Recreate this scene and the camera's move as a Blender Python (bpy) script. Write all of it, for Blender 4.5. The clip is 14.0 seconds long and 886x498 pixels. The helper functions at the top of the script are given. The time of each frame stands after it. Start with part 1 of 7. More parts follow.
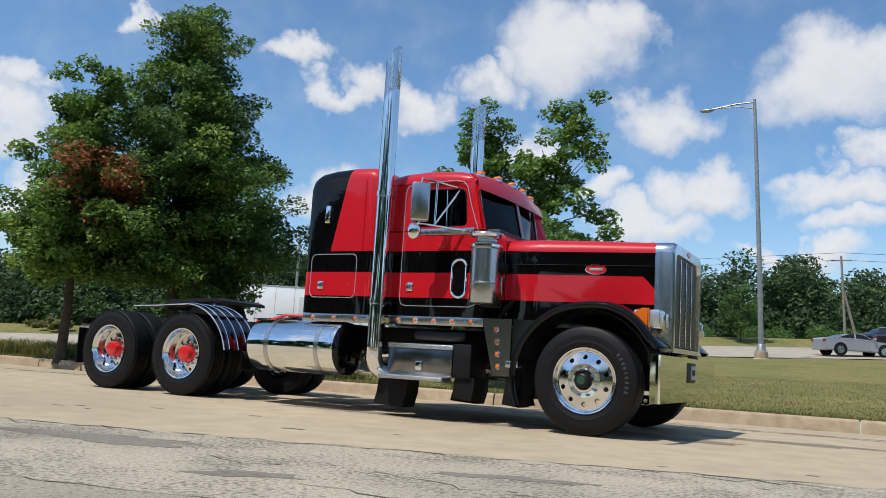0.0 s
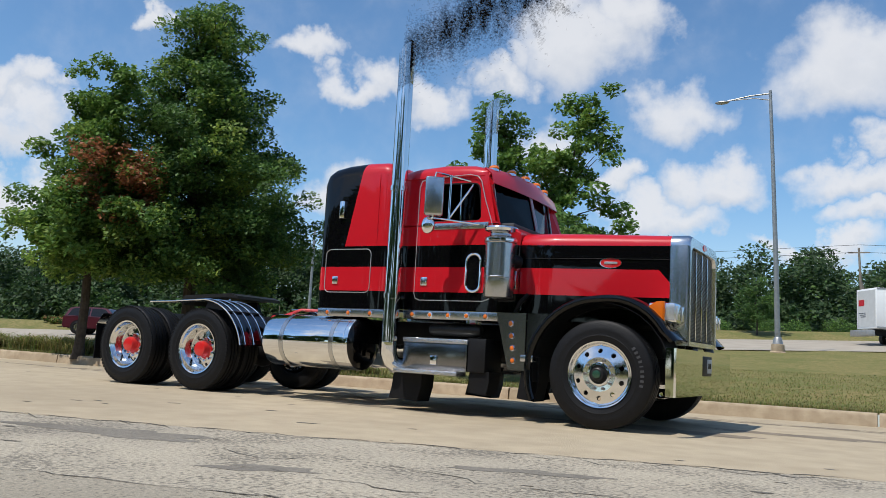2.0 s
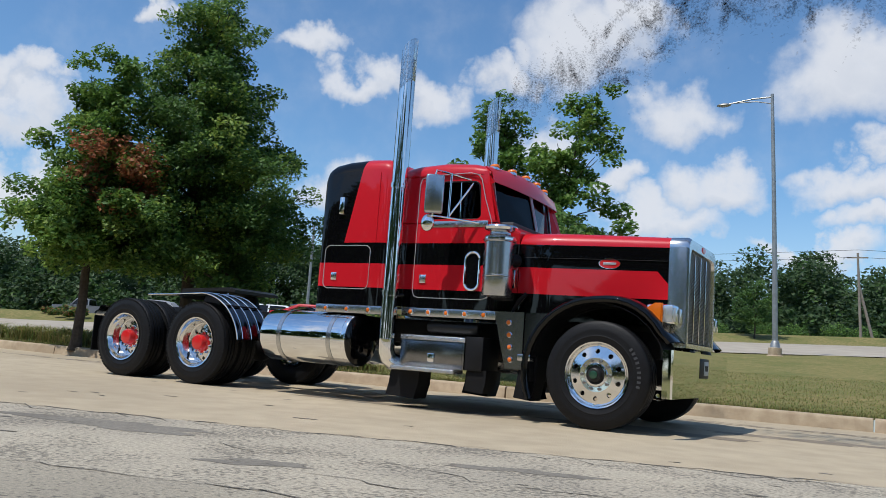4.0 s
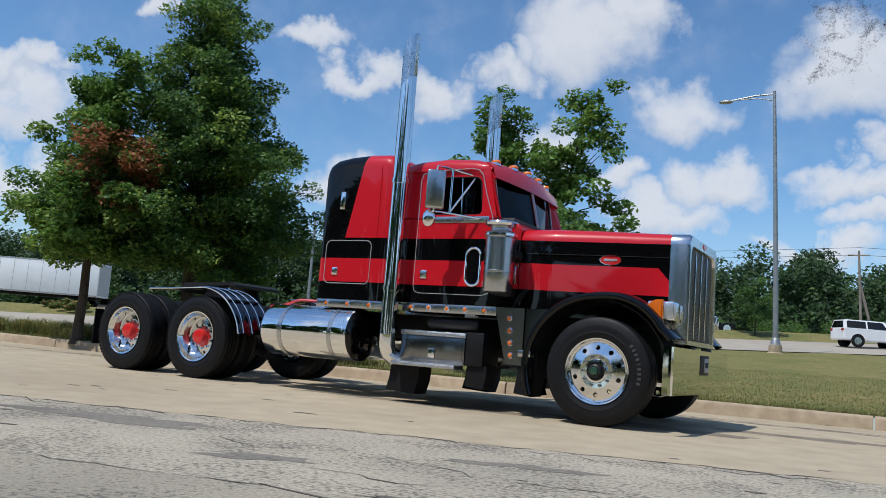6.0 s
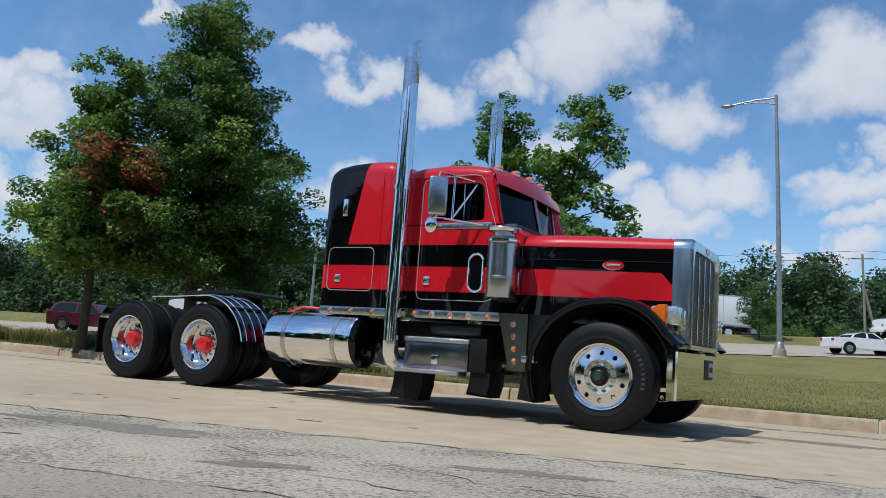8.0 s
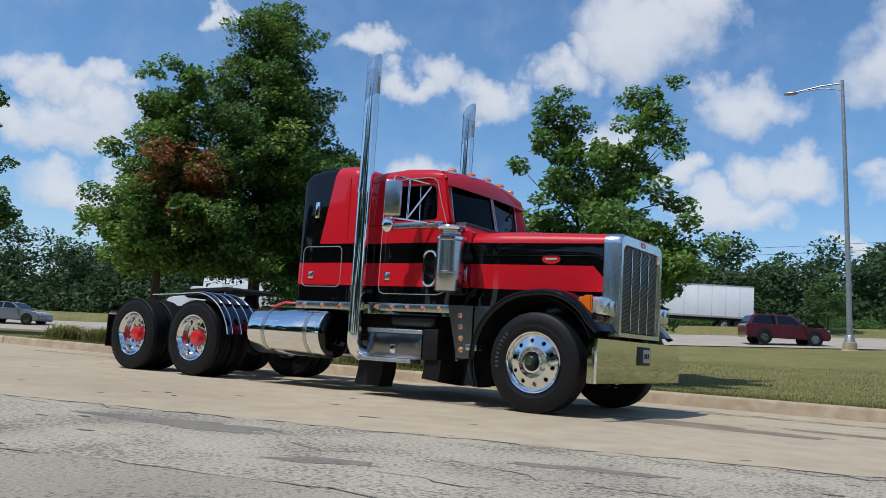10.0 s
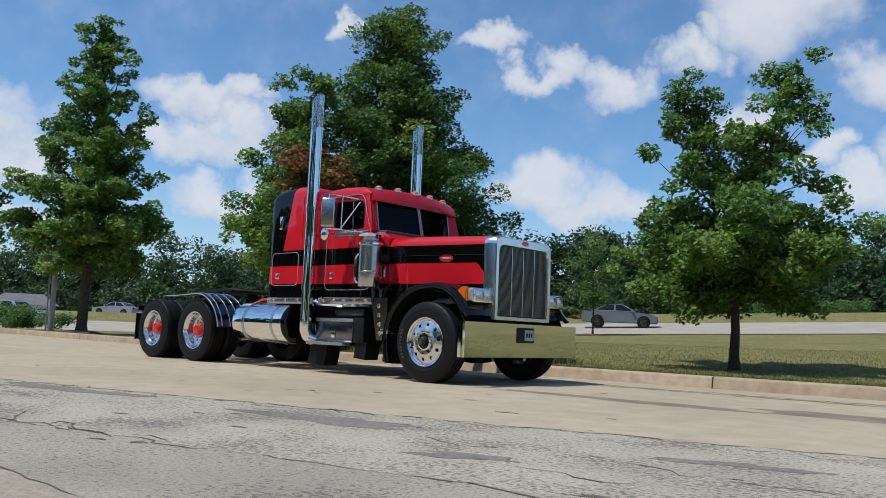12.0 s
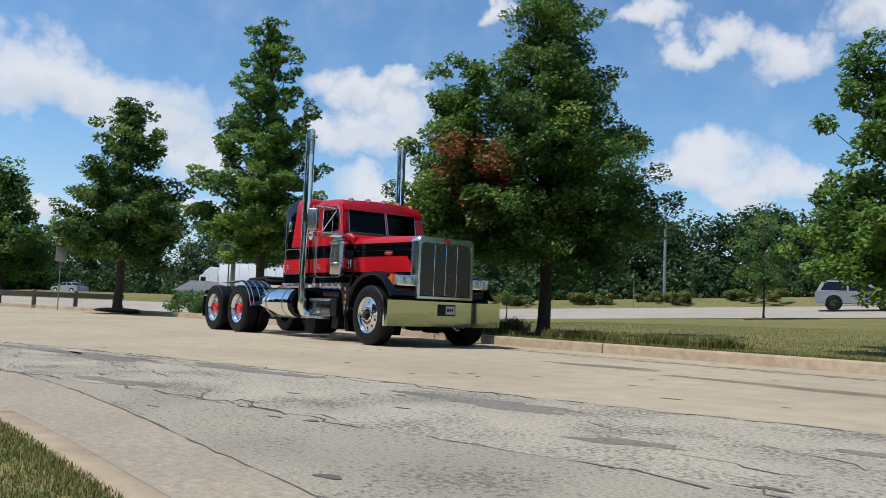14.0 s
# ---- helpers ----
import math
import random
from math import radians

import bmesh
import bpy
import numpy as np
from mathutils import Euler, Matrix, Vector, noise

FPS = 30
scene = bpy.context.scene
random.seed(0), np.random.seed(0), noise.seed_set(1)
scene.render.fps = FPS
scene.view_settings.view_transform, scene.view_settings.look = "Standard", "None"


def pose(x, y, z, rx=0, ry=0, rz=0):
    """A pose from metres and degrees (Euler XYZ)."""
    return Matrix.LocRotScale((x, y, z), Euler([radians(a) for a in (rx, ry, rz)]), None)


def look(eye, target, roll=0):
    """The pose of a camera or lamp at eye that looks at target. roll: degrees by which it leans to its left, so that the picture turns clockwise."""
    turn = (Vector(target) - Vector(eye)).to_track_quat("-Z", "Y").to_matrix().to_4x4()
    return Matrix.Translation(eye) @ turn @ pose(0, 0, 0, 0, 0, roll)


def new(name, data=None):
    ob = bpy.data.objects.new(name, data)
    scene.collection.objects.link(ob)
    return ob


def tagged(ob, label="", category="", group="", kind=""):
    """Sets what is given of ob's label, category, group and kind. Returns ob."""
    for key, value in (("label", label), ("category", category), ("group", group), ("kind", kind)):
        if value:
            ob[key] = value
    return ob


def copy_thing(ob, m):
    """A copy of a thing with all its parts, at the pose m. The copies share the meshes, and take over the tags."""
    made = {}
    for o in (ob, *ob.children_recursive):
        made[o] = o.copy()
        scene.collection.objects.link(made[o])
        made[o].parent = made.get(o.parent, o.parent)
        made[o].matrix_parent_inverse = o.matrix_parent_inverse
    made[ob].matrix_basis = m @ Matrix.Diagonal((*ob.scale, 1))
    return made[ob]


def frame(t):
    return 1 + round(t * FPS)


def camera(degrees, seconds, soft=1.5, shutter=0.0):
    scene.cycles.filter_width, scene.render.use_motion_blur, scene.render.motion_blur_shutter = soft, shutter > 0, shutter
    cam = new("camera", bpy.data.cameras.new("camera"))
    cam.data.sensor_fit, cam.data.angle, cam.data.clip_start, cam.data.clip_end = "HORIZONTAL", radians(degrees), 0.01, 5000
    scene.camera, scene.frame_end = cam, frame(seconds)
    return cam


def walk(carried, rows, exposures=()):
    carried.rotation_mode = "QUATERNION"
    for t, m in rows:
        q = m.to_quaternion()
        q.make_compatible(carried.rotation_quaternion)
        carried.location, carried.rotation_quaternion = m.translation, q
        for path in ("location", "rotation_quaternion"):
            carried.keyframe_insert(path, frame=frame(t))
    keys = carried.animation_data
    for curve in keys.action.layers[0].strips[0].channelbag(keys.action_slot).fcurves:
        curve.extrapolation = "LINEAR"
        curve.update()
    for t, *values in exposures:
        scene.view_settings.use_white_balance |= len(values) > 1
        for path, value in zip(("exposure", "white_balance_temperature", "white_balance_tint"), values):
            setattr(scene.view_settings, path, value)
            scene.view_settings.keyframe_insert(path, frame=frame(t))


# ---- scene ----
# ---- camera ----
cam = camera(56.76, 14.0, 0.85)
#  seconds, x, y, z, yaw, pitch, roll
PATH = [
    (0, 0, 0, 0.642, 28.587, 7.612, -3.395),
    (0.5, 0, 0, 0.642, 29.028, 7.587, -3.481),
    (1, 0, 0, 0.642, 29.206, 7.550, -3.267),
    (1.5, 0, 0, 0.642, 29.403, 7.391, -2.973),
    (2, 0, 0, 0.642, 29.611, 7.164, -3.183),
    (2.5, 0, 0, 0.642, 29.431, 7.113, -3.534),
    (3, 0, 0, 0.642, 29.374, 7.286, -3.806),
    (5.5, 0, 0, 0.642, 29.475, 6.638, -4.477),
    (6, 0, 0, 0.642, 29.462, 6.708, -4.476),
    (6.5, 0, 0, 0.642, 29.447, 6.896, -4.323),
    (7, 0, 0, 0.642, 29.460, 7.114, -4.178),
    (7.5, 0, 0, 0.642, 29.485, 7.152, -4.152),
    (10, 0, 0, 0.642, 33.784, 6.611, -3.616),
    (10.5, 0, 0, 0.642, 35.760, 6.479, -3.362),
    (11, 0, 0, 0.642, 38.339, 6.396, -2.928),
    (11.5, 0, 0, 0.642, 40.536, 6.192, -2.595),
    (12, 0, 0, 0.642, 43.055, 5.814, -2.309),
    (12.5, 0, 0, 0.642, 46.186, 5.404, -2.082),
    (13, 0, 0, 0.642, 48.764, 4.920, -1.546),
    (13.5, 0, 0, 0.642, 51.224, 4.529, -1.418),
    (14, 0, 0, 0.642, 54.056, 4.289, -2.194),
]
walk(cam, [(t, pose(x, y, z, 90 + p, r, w)) for t, x, y, z, w, p, r in PATH],
     [(0, 0.08, 6500, 10), (3, 0.02, 6300, 10), (7.5, -0.11, 6050, 10), (10.5, -0.11, 6050, 10), (13, -0.04, 6150, 10), (14, 0.02, 6250, 10)])

# ---- sky and sun ----
SUN = Vector((-0.17, -0.43, 0.885)).normalized()
sun = new("sun", bpy.data.lights.new("sun", "SUN"))
sun.data.energy, sun.data.angle, sun.data.color = 4.0, radians(0.53), (1.0, 0.95, 0.87)
sun.matrix_world = look(SUN * 50, (0, 0, 0))


def sky():
    """A blue sky with fair-weather clouds: soft lumps about given bearings, broken up by noise."""
    world = bpy.data.worlds.new("sky")
    scene.world = world
    world.use_nodes = True
    nt = world.node_tree
    nt.nodes.clear()
    N, L = nt.nodes.new, nt.links.new

    def math_node(op, a, b=None, clamp=False):
        n = N("ShaderNodeMath")
        n.operation, n.use_clamp = op, clamp
        for i, v in enumerate((a, b)):
            if v is None:
                continue
            if isinstance(v, (int, float)):
                n.inputs[i].default_value = v
            else:
                L(v, n.inputs[i])
        return n.outputs[0]

    tc = N("ShaderNodeTexCoord")
    sep = N("ShaderNodeSeparateXYZ")
    L(tc.outputs["Generated"], sep.inputs[0])
    X, Y, Z = sep.outputs
    nishita = N("ShaderNodeTexSky")
    nishita.sky_type, nishita.sun_disc = "NISHITA", False
    nishita.sun_elevation = math.asin(SUN.z)
    nishita.sun_rotation = math.atan2(SUN.x, SUN.y)
    nishita.air_density, nishita.dust_density, nishita.ozone_density = 1.0, 0.4, 2.0
    # bearing to the left of +y and height, both in degrees
    bearing = math_node("MULTIPLY", math_node("ARCTAN2", math_node("MULTIPLY", X, -1.0), Y), 57.2958)
    height = math_node("MULTIPLY", math_node("ARCSINE", Z), 57.2958)
    warp = N("ShaderNodeTexNoise")
    warp.inputs["Scale"].default_value, warp.inputs["Detail"].default_value, warp.inputs["Roughness"].default_value = 11.0, 8.0, 0.55
    L(tc.outputs["Generated"], warp.inputs["Vector"])
    wsep = N("ShaderNodeSeparateColor")
    L(warp.outputs["Color"], wsep.inputs[0])
    bearing = math_node("ADD", bearing, math_node("MULTIPLY", math_node("SUBTRACT", wsep.outputs[0], 0.5), 12.0))
    height = math_node("ADD", height, math_node("MULTIPLY", math_node("SUBTRACT", wsep.outputs[1], 0.5), 9.0))
    total = None
    under = None
    for b, h, rb, rh, s in CLOUDS:
        db = math_node("DIVIDE", math_node("SUBTRACT", bearing, b), rb)
        dh = math_node("DIVIDE", math_node("SUBTRACT", height, h), rh)
        r2 = math_node("ADD", math_node("MULTIPLY", db, db), math_node("MULTIPLY", dh, dh))
        v = math_node("MULTIPLY", math_node("SUBTRACT", 1.0, r2, True), s)
        total = v if total is None else math_node("MAXIMUM", total, v)
        low = math_node("MULTIPLY", v, math_node("MULTIPLY", dh, -0.8), True)
        under = low if under is None else math_node("MAXIMUM", under, low)
    # the rest of the sky, out of sight of the path, has clouds of the same kind
    wide = N("ShaderNodeTexNoise")
    wide.inputs["Scale"].default_value, wide.inputs["Detail"].default_value = 2.6, 6.0
    L(tc.outputs["Generated"], wide.inputs["Vector"])
    far = math_node("MULTIPLY", math_node("SUBTRACT", wide.outputs["Fac"], 0.54, True), 4.0)
    behind = math_node("ADD", math_node("MULTIPLY", Y, -3.0), 0.2, True)
    above = math_node("MULTIPLY", math_node("SUBTRACT", Z, 0.55, True), 6.0, True)
    total = math_node("MAXIMUM", total, math_node("MULTIPLY", far, math_node("MAXIMUM", behind, above)))
    fine = N("ShaderNodeTexNoise")
    fine.inputs["Scale"].default_value, fine.inputs["Detail"].default_value, fine.inputs["Roughness"].default_value = 20.0, 10.0, 0.56
    L(tc.outputs["Generated"], fine.inputs["Vector"])
    body = math_node("ADD", total, math_node("MULTIPLY", math_node("SUBTRACT", fine.outputs["Fac"], 0.5), 0.75))
    ramp = N("ShaderNodeMapRange")
    ramp.interpolation_type = "SMOOTHSTEP"
    ramp.inputs[1].default_value, ramp.inputs[2].default_value = -0.12, 1.0
    L(body, ramp.inputs[0])
    haze = N("ShaderNodeMapRange")
    haze.interpolation_type = "SMOOTHSTEP"
    haze.inputs[1].default_value, haze.inputs[2].default_value, haze.inputs[3].default_value, haze.inputs[4].default_value = 0.0, 0.22, 0.38, 0.0
    L(Z, haze.inputs[0])
    blue = N("ShaderNodeBackground")
    tint = N("ShaderNodeMix")
    tint.data_type, tint.blend_type = "RGBA", "MULTIPLY"
    tint.inputs[0].default_value = 1.0
    tint.inputs[7].default_value = (0.80, 1.02, 1.14, 1)
    L(nishita.outputs[0], tint.inputs[6])
    L(tint.outputs[2], blue.inputs[0])
    blue.inputs[1].default_value = 0.119
    white = N("ShaderNodeBackground")
    shade = N("ShaderNodeMix")
    shade.data_type = "RGBA"
    shade.inputs[6].default_value, shade.inputs[7].default_value = (0.96, 0.97, 1.0, 1), (0.56, 0.63, 0.74, 1)
    L(under, shade.inputs[0])
    L(shade.outputs[2], white.inputs[0])
    white.inputs[1].default_value = 0.80
    mix = N("ShaderNodeMixShader")
    L(math_node("MAXIMUM", math_node("MULTIPLY", ramp.outputs[0], 0.93), haze.outputs[0]), mix.inputs[0])
    L(blue.outputs[0], mix.inputs[1])
    L(white.outputs[0], mix.inputs[2])
    out = N("ShaderNodeOutputWorld")
    L(mix.outputs[0], out.inputs[0])


# bearing, height, half width, half height, weight
CLOUDS = [
    (21.1, 21.6, 6.2, 3.6, 1.00),
    (17.2, 22.8, 3.0, 2.6, 1.00),
    (25.6, 20.8, 2.0, 1.8, 0.80),
    (40.1, 19.7, 2.8, 1.3, 1.00),
    (36.8, 17.8, 3.0, 1.5, 1.00),
    (31.4, 17.3, 3.3, 1.9, 1.00),
    (34.8, 18.5, 2.6, 1.7, 1.00),
    (3.4, 18.7, 5.6, 3.3, 1.00),
    (0.5, 19.7, 5.0, 2.6, 1.00),
    (14.2, 16.8, 3.9, 2.6, 1.00),
    (11.5, 11.9, 3.9, 1.9, 1.00),
    (15.2, 9.8, 4.3, 1.7, 1.00),
    (2.8, 11.9, 4.3, 1.5, 1.00),
    (17.5, 11.8, 2.1, 1.3, 1.00),
    (1.0, 14.5, 3.0, 1.5, 1.00),
    (2.5, 9.6, 3.9, 1.3, 1.00),
    (58.3, 13.3, 3.3, 2.6, 1.00),
    (49.9, 21.5, 1.9, 0.9, 1.00),
    (5.8, 7.8, 5.9, 1.2, 1.00),
    (22.6, 15.0, 3.0, 2.6, 1.00),
    (57.4, 15.3, 2.1, 1.3, 1.00),
    (78.5, 12.9, 9.8, 2.6, 1.00),
    (81.5, 13.3, 5.0, 2.6, 1.00),
    (60.3, 11.9, 3.6, 1.9, 1.00),
    (60.4, 15.3, 3.9, 1.5, 1.00),
    (80.9, 4.5, 3.0, 1.0, 1.00),
    (36.4, 10.0, 4.6, 2.4, 1.00),
    (33.2, 8.9, 3.4, 1.7, 1.00),
    (71.6, 9.9, 3.9, 2.1, 1.00),
    (57.7, 8.5, 5.0, 1.7, 1.00),
    (69.2, 5.9, 5.0, 1.3, 1.00),
    (26.6, 19.2, 3.0, 1.7, 1.00),
    (75.0, 11.7, 5.9, 1.7, 1.00),
]
sky()
# ---- materials ----
def mat(name, base, rough=0.5, metal=0.0, vary=0.12, scale=6.0, bump=0.0, bump_scale=60.0, coat=0.0, spread=0.0, tone=None, spec=0.5, patch=0.0, patch_scale=0.6):
    """A surface with variation at two scales: fine grain (vary, scale), broad stains (patch) and relief (bump)."""
    m = bpy.data.materials.new(name)
    m.use_nodes = True
    nt = m.node_tree
    N, L = nt.nodes.new, nt.links.new
    p = nt.nodes["Principled BSDF"]
    p.inputs["Roughness"].default_value, p.inputs["Metallic"].default_value = rough, metal
    p.inputs["Coat Weight"].default_value, p.inputs["Coat Roughness"].default_value = coat, 0.03
    p.inputs["Specular IOR Level"].default_value = spec
    tc = N("ShaderNodeTexCoord")
    col = N("ShaderNodeRGB")
    col.outputs[0].default_value = (*base, 1)
    out = col.outputs[0]

    def blend(fac, a, b, kind="MIX"):
        x = N("ShaderNodeMix")
        x.data_type, x.blend_type = "RGBA", kind
        if isinstance(fac, float):
            x.inputs[0].default_value = fac
        else:
            L(fac, x.inputs[0])
        L(a, x.inputs[6])
        if isinstance(b, tuple):
            x.inputs[7].default_value = (*b, 1)
        else:
            L(b, x.inputs[7])
        return x.outputs[2]

    def grain(s, detail, lo, hi):
        n = N("ShaderNodeTexNoise")
        n.inputs["Scale"].default_value, n.inputs["Detail"].default_value = s, detail
        L(tc.outputs["Object"], n.inputs["Vector"])
        r = N("ShaderNodeMapRange")
        r.inputs[1].default_value, r.inputs[2].default_value = lo, hi
        L(n.outputs["Fac"], r.inputs[0])
        return r.outputs[0]

    dark = tuple(c * 0.55 for c in base) if tone is None else tone
    if vary:
        v = N("ShaderNodeMath")
        v.operation = "MULTIPLY"
        v.inputs[1].default_value = min(1.0, vary * 2.2)
        L(grain(scale, 6.0, 0.35, 0.68), v.inputs[0])
        out = blend(v.outputs[0], out, dark)
    if patch:
        v = N("ShaderNodeMath")
        v.operation = "MULTIPLY"
        v.inputs[1].default_value = patch
        L(grain(patch_scale, 4.0, 0.45, 0.65), v.inputs[0])
        out = blend(v.outputs[0], out, dark)
    if spread:
        info = N("ShaderNodeObjectInfo")
        geo = N("ShaderNodeNewGeometry")
        s = N("ShaderNodeMath")
        s.operation = "ADD"
        L(info.outputs["Random"], s.inputs[0])
        L(geo.outputs["Random Per Island"], s.inputs[1])
        w = N("ShaderNodeMath")
        w.operation = "FRACT"
        L(s.outputs[0], w.inputs[0])
        hsv = N("ShaderNodeHueSaturation")
        r = N("ShaderNodeMapRange")
        r.inputs[3].default_value, r.inputs[4].default_value = 1 - spread, 1 + spread
        L(w.outputs[0], r.inputs[0])
        L(r.outputs[0], hsv.inputs["Value"])
        r2 = N("ShaderNodeMapRange")
        r2.inputs[3].default_value, r2.inputs[4].default_value = 0.5 + spread * 0.05, 0.5 - spread * 0.05
        L(w.outputs[0], r2.inputs[0])
        L(r2.outputs[0], hsv.inputs["Hue"])
        L(out, hsv.inputs["Color"])
        out = hsv.outputs[0]
    L(out, p.inputs["Base Color"])
    if bump:
        b = N("ShaderNodeBump")
        b.inputs["Strength"].default_value, b.inputs["Distance"].default_value = min(1.0, bump), 0.012
        n = N("ShaderNodeTexNoise")
        n.inputs["Scale"].default_value, n.inputs["Detail"].default_value = bump_scale, 5.0
        L(tc.outputs["Object"], n.inputs["Vector"])
        L(n.outputs["Fac"], b.inputs["Height"])
        L(b.outputs[0], p.inputs["Normal"])
    return m


def leaf_mat(name, base, spread=0.35):
    """Leaves: let some light through."""
    m = mat(name, base, 0.55, vary=0.2, scale=1.5, spread=spread, spec=0.35)
    nt = m.node_tree
    p = nt.nodes["Principled BSDF"]
    t = nt.nodes.new("ShaderNodeBsdfTranslucent")
    mix = nt.nodes.new("ShaderNodeMixShader")
    mix.inputs[0].default_value = 0.38
    nt.links.new(p.inputs["Base Color"].links[0].from_socket, t.inputs["Color"])
    nt.links.new(p.outputs[0], mix.inputs[1])
    nt.links.new(t.outputs[0], mix.inputs[2])
    nt.links.new(mix.outputs[0], nt.nodes["Material Output"].inputs[0])
    return m


def glass_mat(name, tint, rough=0.02):
    """Thin dark-tinted window glass: a clear sheet under a glossy skin."""
    m = bpy.data.materials.new(name)
    m.use_nodes = True
    nt = m.node_tree
    nt.nodes.remove(nt.nodes["Principled BSDF"])
    t = nt.nodes.new("ShaderNodeBsdfTransparent")
    t.inputs[0].default_value = (*tint, 1)
    g = nt.nodes.new("ShaderNodeBsdfGlossy")
    g.inputs["Roughness"].default_value = rough
    f = nt.nodes.new("ShaderNodeFresnel")
    f.inputs[0].default_value = 1.3
    mix = nt.nodes.new("ShaderNodeMixShader")
    nt.links.new(f.outputs[0], mix.inputs[0])
    nt.links.new(t.outputs[0], mix.inputs[1])
    nt.links.new(g.outputs[0], mix.inputs[2])
    nt.links.new(mix.outputs[0], nt.nodes["Material Output"].inputs[0])
    return m


def road_mat(name, base, dark, grain, pits, patchy):
    """Worn road: fine stone grain, scattered dark pits and broad grey drifts."""
    m = mat(name, base, 0.93, vary=0.36, scale=grain, bump=0.5, bump_scale=90, patch=patchy, patch_scale=0.9, tone=dark, spec=0.25)
    nt = m.node_tree
    N, L = nt.nodes.new, nt.links.new
    p = nt.nodes["Principled BSDF"]
    tc = N("ShaderNodeTexCoord")
    low = N("ShaderNodeTexNoise")
    low.inputs["Scale"].default_value, low.inputs["Detail"].default_value = 1.7, 3.0
    L(tc.outputs["Object"], low.inputs["Vector"])
    n = N("ShaderNodeTexNoise")
    n.inputs["Scale"].default_value, n.inputs["Detail"].default_value, n.inputs["Roughness"].default_value = 30.0, 5.0, 0.66
    L(tc.outputs["Object"], n.inputs["Vector"])
    add = N("ShaderNodeMath")
    add.operation = "MULTIPLY_ADD"
    add.inputs[1].default_value = 0.45
    L(low.outputs["Fac"], add.inputs[0])
    L(n.outputs["Fac"], add.inputs[2])
    r = N("ShaderNodeMapRange")
    r.inputs[1].default_value, r.inputs[2].default_value, r.inputs[4].default_value = pits + 0.17, pits + 0.27, 0.7
    L(add.outputs[0], r.inputs[0])
    x = N("ShaderNodeMix")
    x.data_type = "RGBA"
    L(r.outputs[0], x.inputs[0])
    L(p.inputs["Base Color"].links[0].from_socket, x.inputs[6])
    x.inputs[7].default_value = (0.085, 0.078, 0.066, 1)
    L(x.outputs[2], p.inputs["Base Color"])
    return m


RED = mat("red_paint", (0.53, 0.009, 0.018), 0.35, vary=0.05, scale=3, coat=0.75, spec=0.15)
BLACK = mat("black_paint", (0.003, 0.003, 0.0035), 0.4, vary=0.0, coat=0.75, spec=0.0)
CHROME = mat("chrome", (0.86, 0.87, 0.88), 0.04, 1.0, vary=0.04, scale=9)
STEEL = mat("brushed_stainless", (0.56, 0.57, 0.58), 0.24, 1.0, vary=0.10, scale=30)
BOXSTEEL = mat("dull_polished_steel", (0.26, 0.26, 0.265), 0.2, 1.0, vary=0.15, scale=18, patch=0.2, patch_scale=3.0)
SATIN = mat("satin_grille_chrome", (0.72, 0.73, 0.74), 0.2, 1.0, vary=0.06, scale=14)
ALLOY = mat("polished_alloy", (0.80, 0.81, 0.82), 0.11, 1.0, vary=0.08, scale=12)
RUBBER = mat("tyre_rubber", (0.009, 0.009, 0.010), 0.5, spec=0.22, vary=0.25, scale=14, bump=0.25, bump_scale=90)
DARK = mat("black_frame_steel", (0.008, 0.008, 0.009), 0.5, spec=0.25, vary=0.2, scale=9, bump=0.1)
FLAP = mat("black_mudflap", (0.008, 0.008, 0.009), 0.6, spec=0.2, vary=0.2, scale=6)
GREASE = mat("greasy_steel", (0.022, 0.021, 0.02), 0.42, 0.3, vary=0.25, scale=12)
AMBER = mat("amber_lens", (0.72, 0.16, 0.012), 0.12, vary=0.05, scale=40, coat=0.6)
LENS = mat("clear_lens", (0.66, 0.68, 0.70), 0.06, 0.6, vary=0.15, scale=60, coat=1.0)
REDHUB = mat("red_hub_cover", (0.60, 0.012, 0.012), 0.3, vary=0.05, coat=0.8)
GLASS = glass_mat("tinted_glass", (0.14, 0.165, 0.16))
MIRROR = mat("mirror_glass", (0.9, 0.9, 0.9), 0.02, 1.0, vary=0)
TRIM = mat("grey_cab_trim", (0.05, 0.05, 0.055), 0.7, vary=0.15, scale=8)
GRILLE = mat("grille_mesh_metal", (0.20, 0.19, 0.175), 0.4, 0.8, vary=0.2, scale=40)
HUBGREEN = mat("dark_green_oil_cap", (0.02, 0.07, 0.04), 0.2, vary=0.1, coat=0.5)
BOLT = mat("dull_steel_bolt", (0.35, 0.33, 0.31), 0.35, 0.9, vary=0.15, scale=40)
PIN = mat("pale_pinstripe", (0.55, 0.55, 0.56), 0.3, 0.6, vary=0.0)

CONCRETE = mat("tan_concrete_road", (0.46, 0.38, 0.262), 0.9, vary=0.22, scale=3.2, bump=0.5, bump_scale=60, patch=0.42, patch_scale=0.32, tone=(0.31, 0.25, 0.17), spec=0.3)
AGGREGATE = road_mat("worn_aggregate_asphalt", (0.51, 0.445, 0.335), (0.25, 0.225, 0.185), 44.0, 0.565, 0.42)
ASPHALT = road_mat("grey_asphalt", (0.42, 0.37, 0.28), (0.22, 0.195, 0.155), 55.0, 0.59, 0.4)
PATCH = mat("dark_asphalt_patch", (0.25, 0.225, 0.185), 0.9, vary=0.3, scale=26, bump=0.7, bump_scale=60, patch=0.5, patch_scale=1.6, spec=0.25)
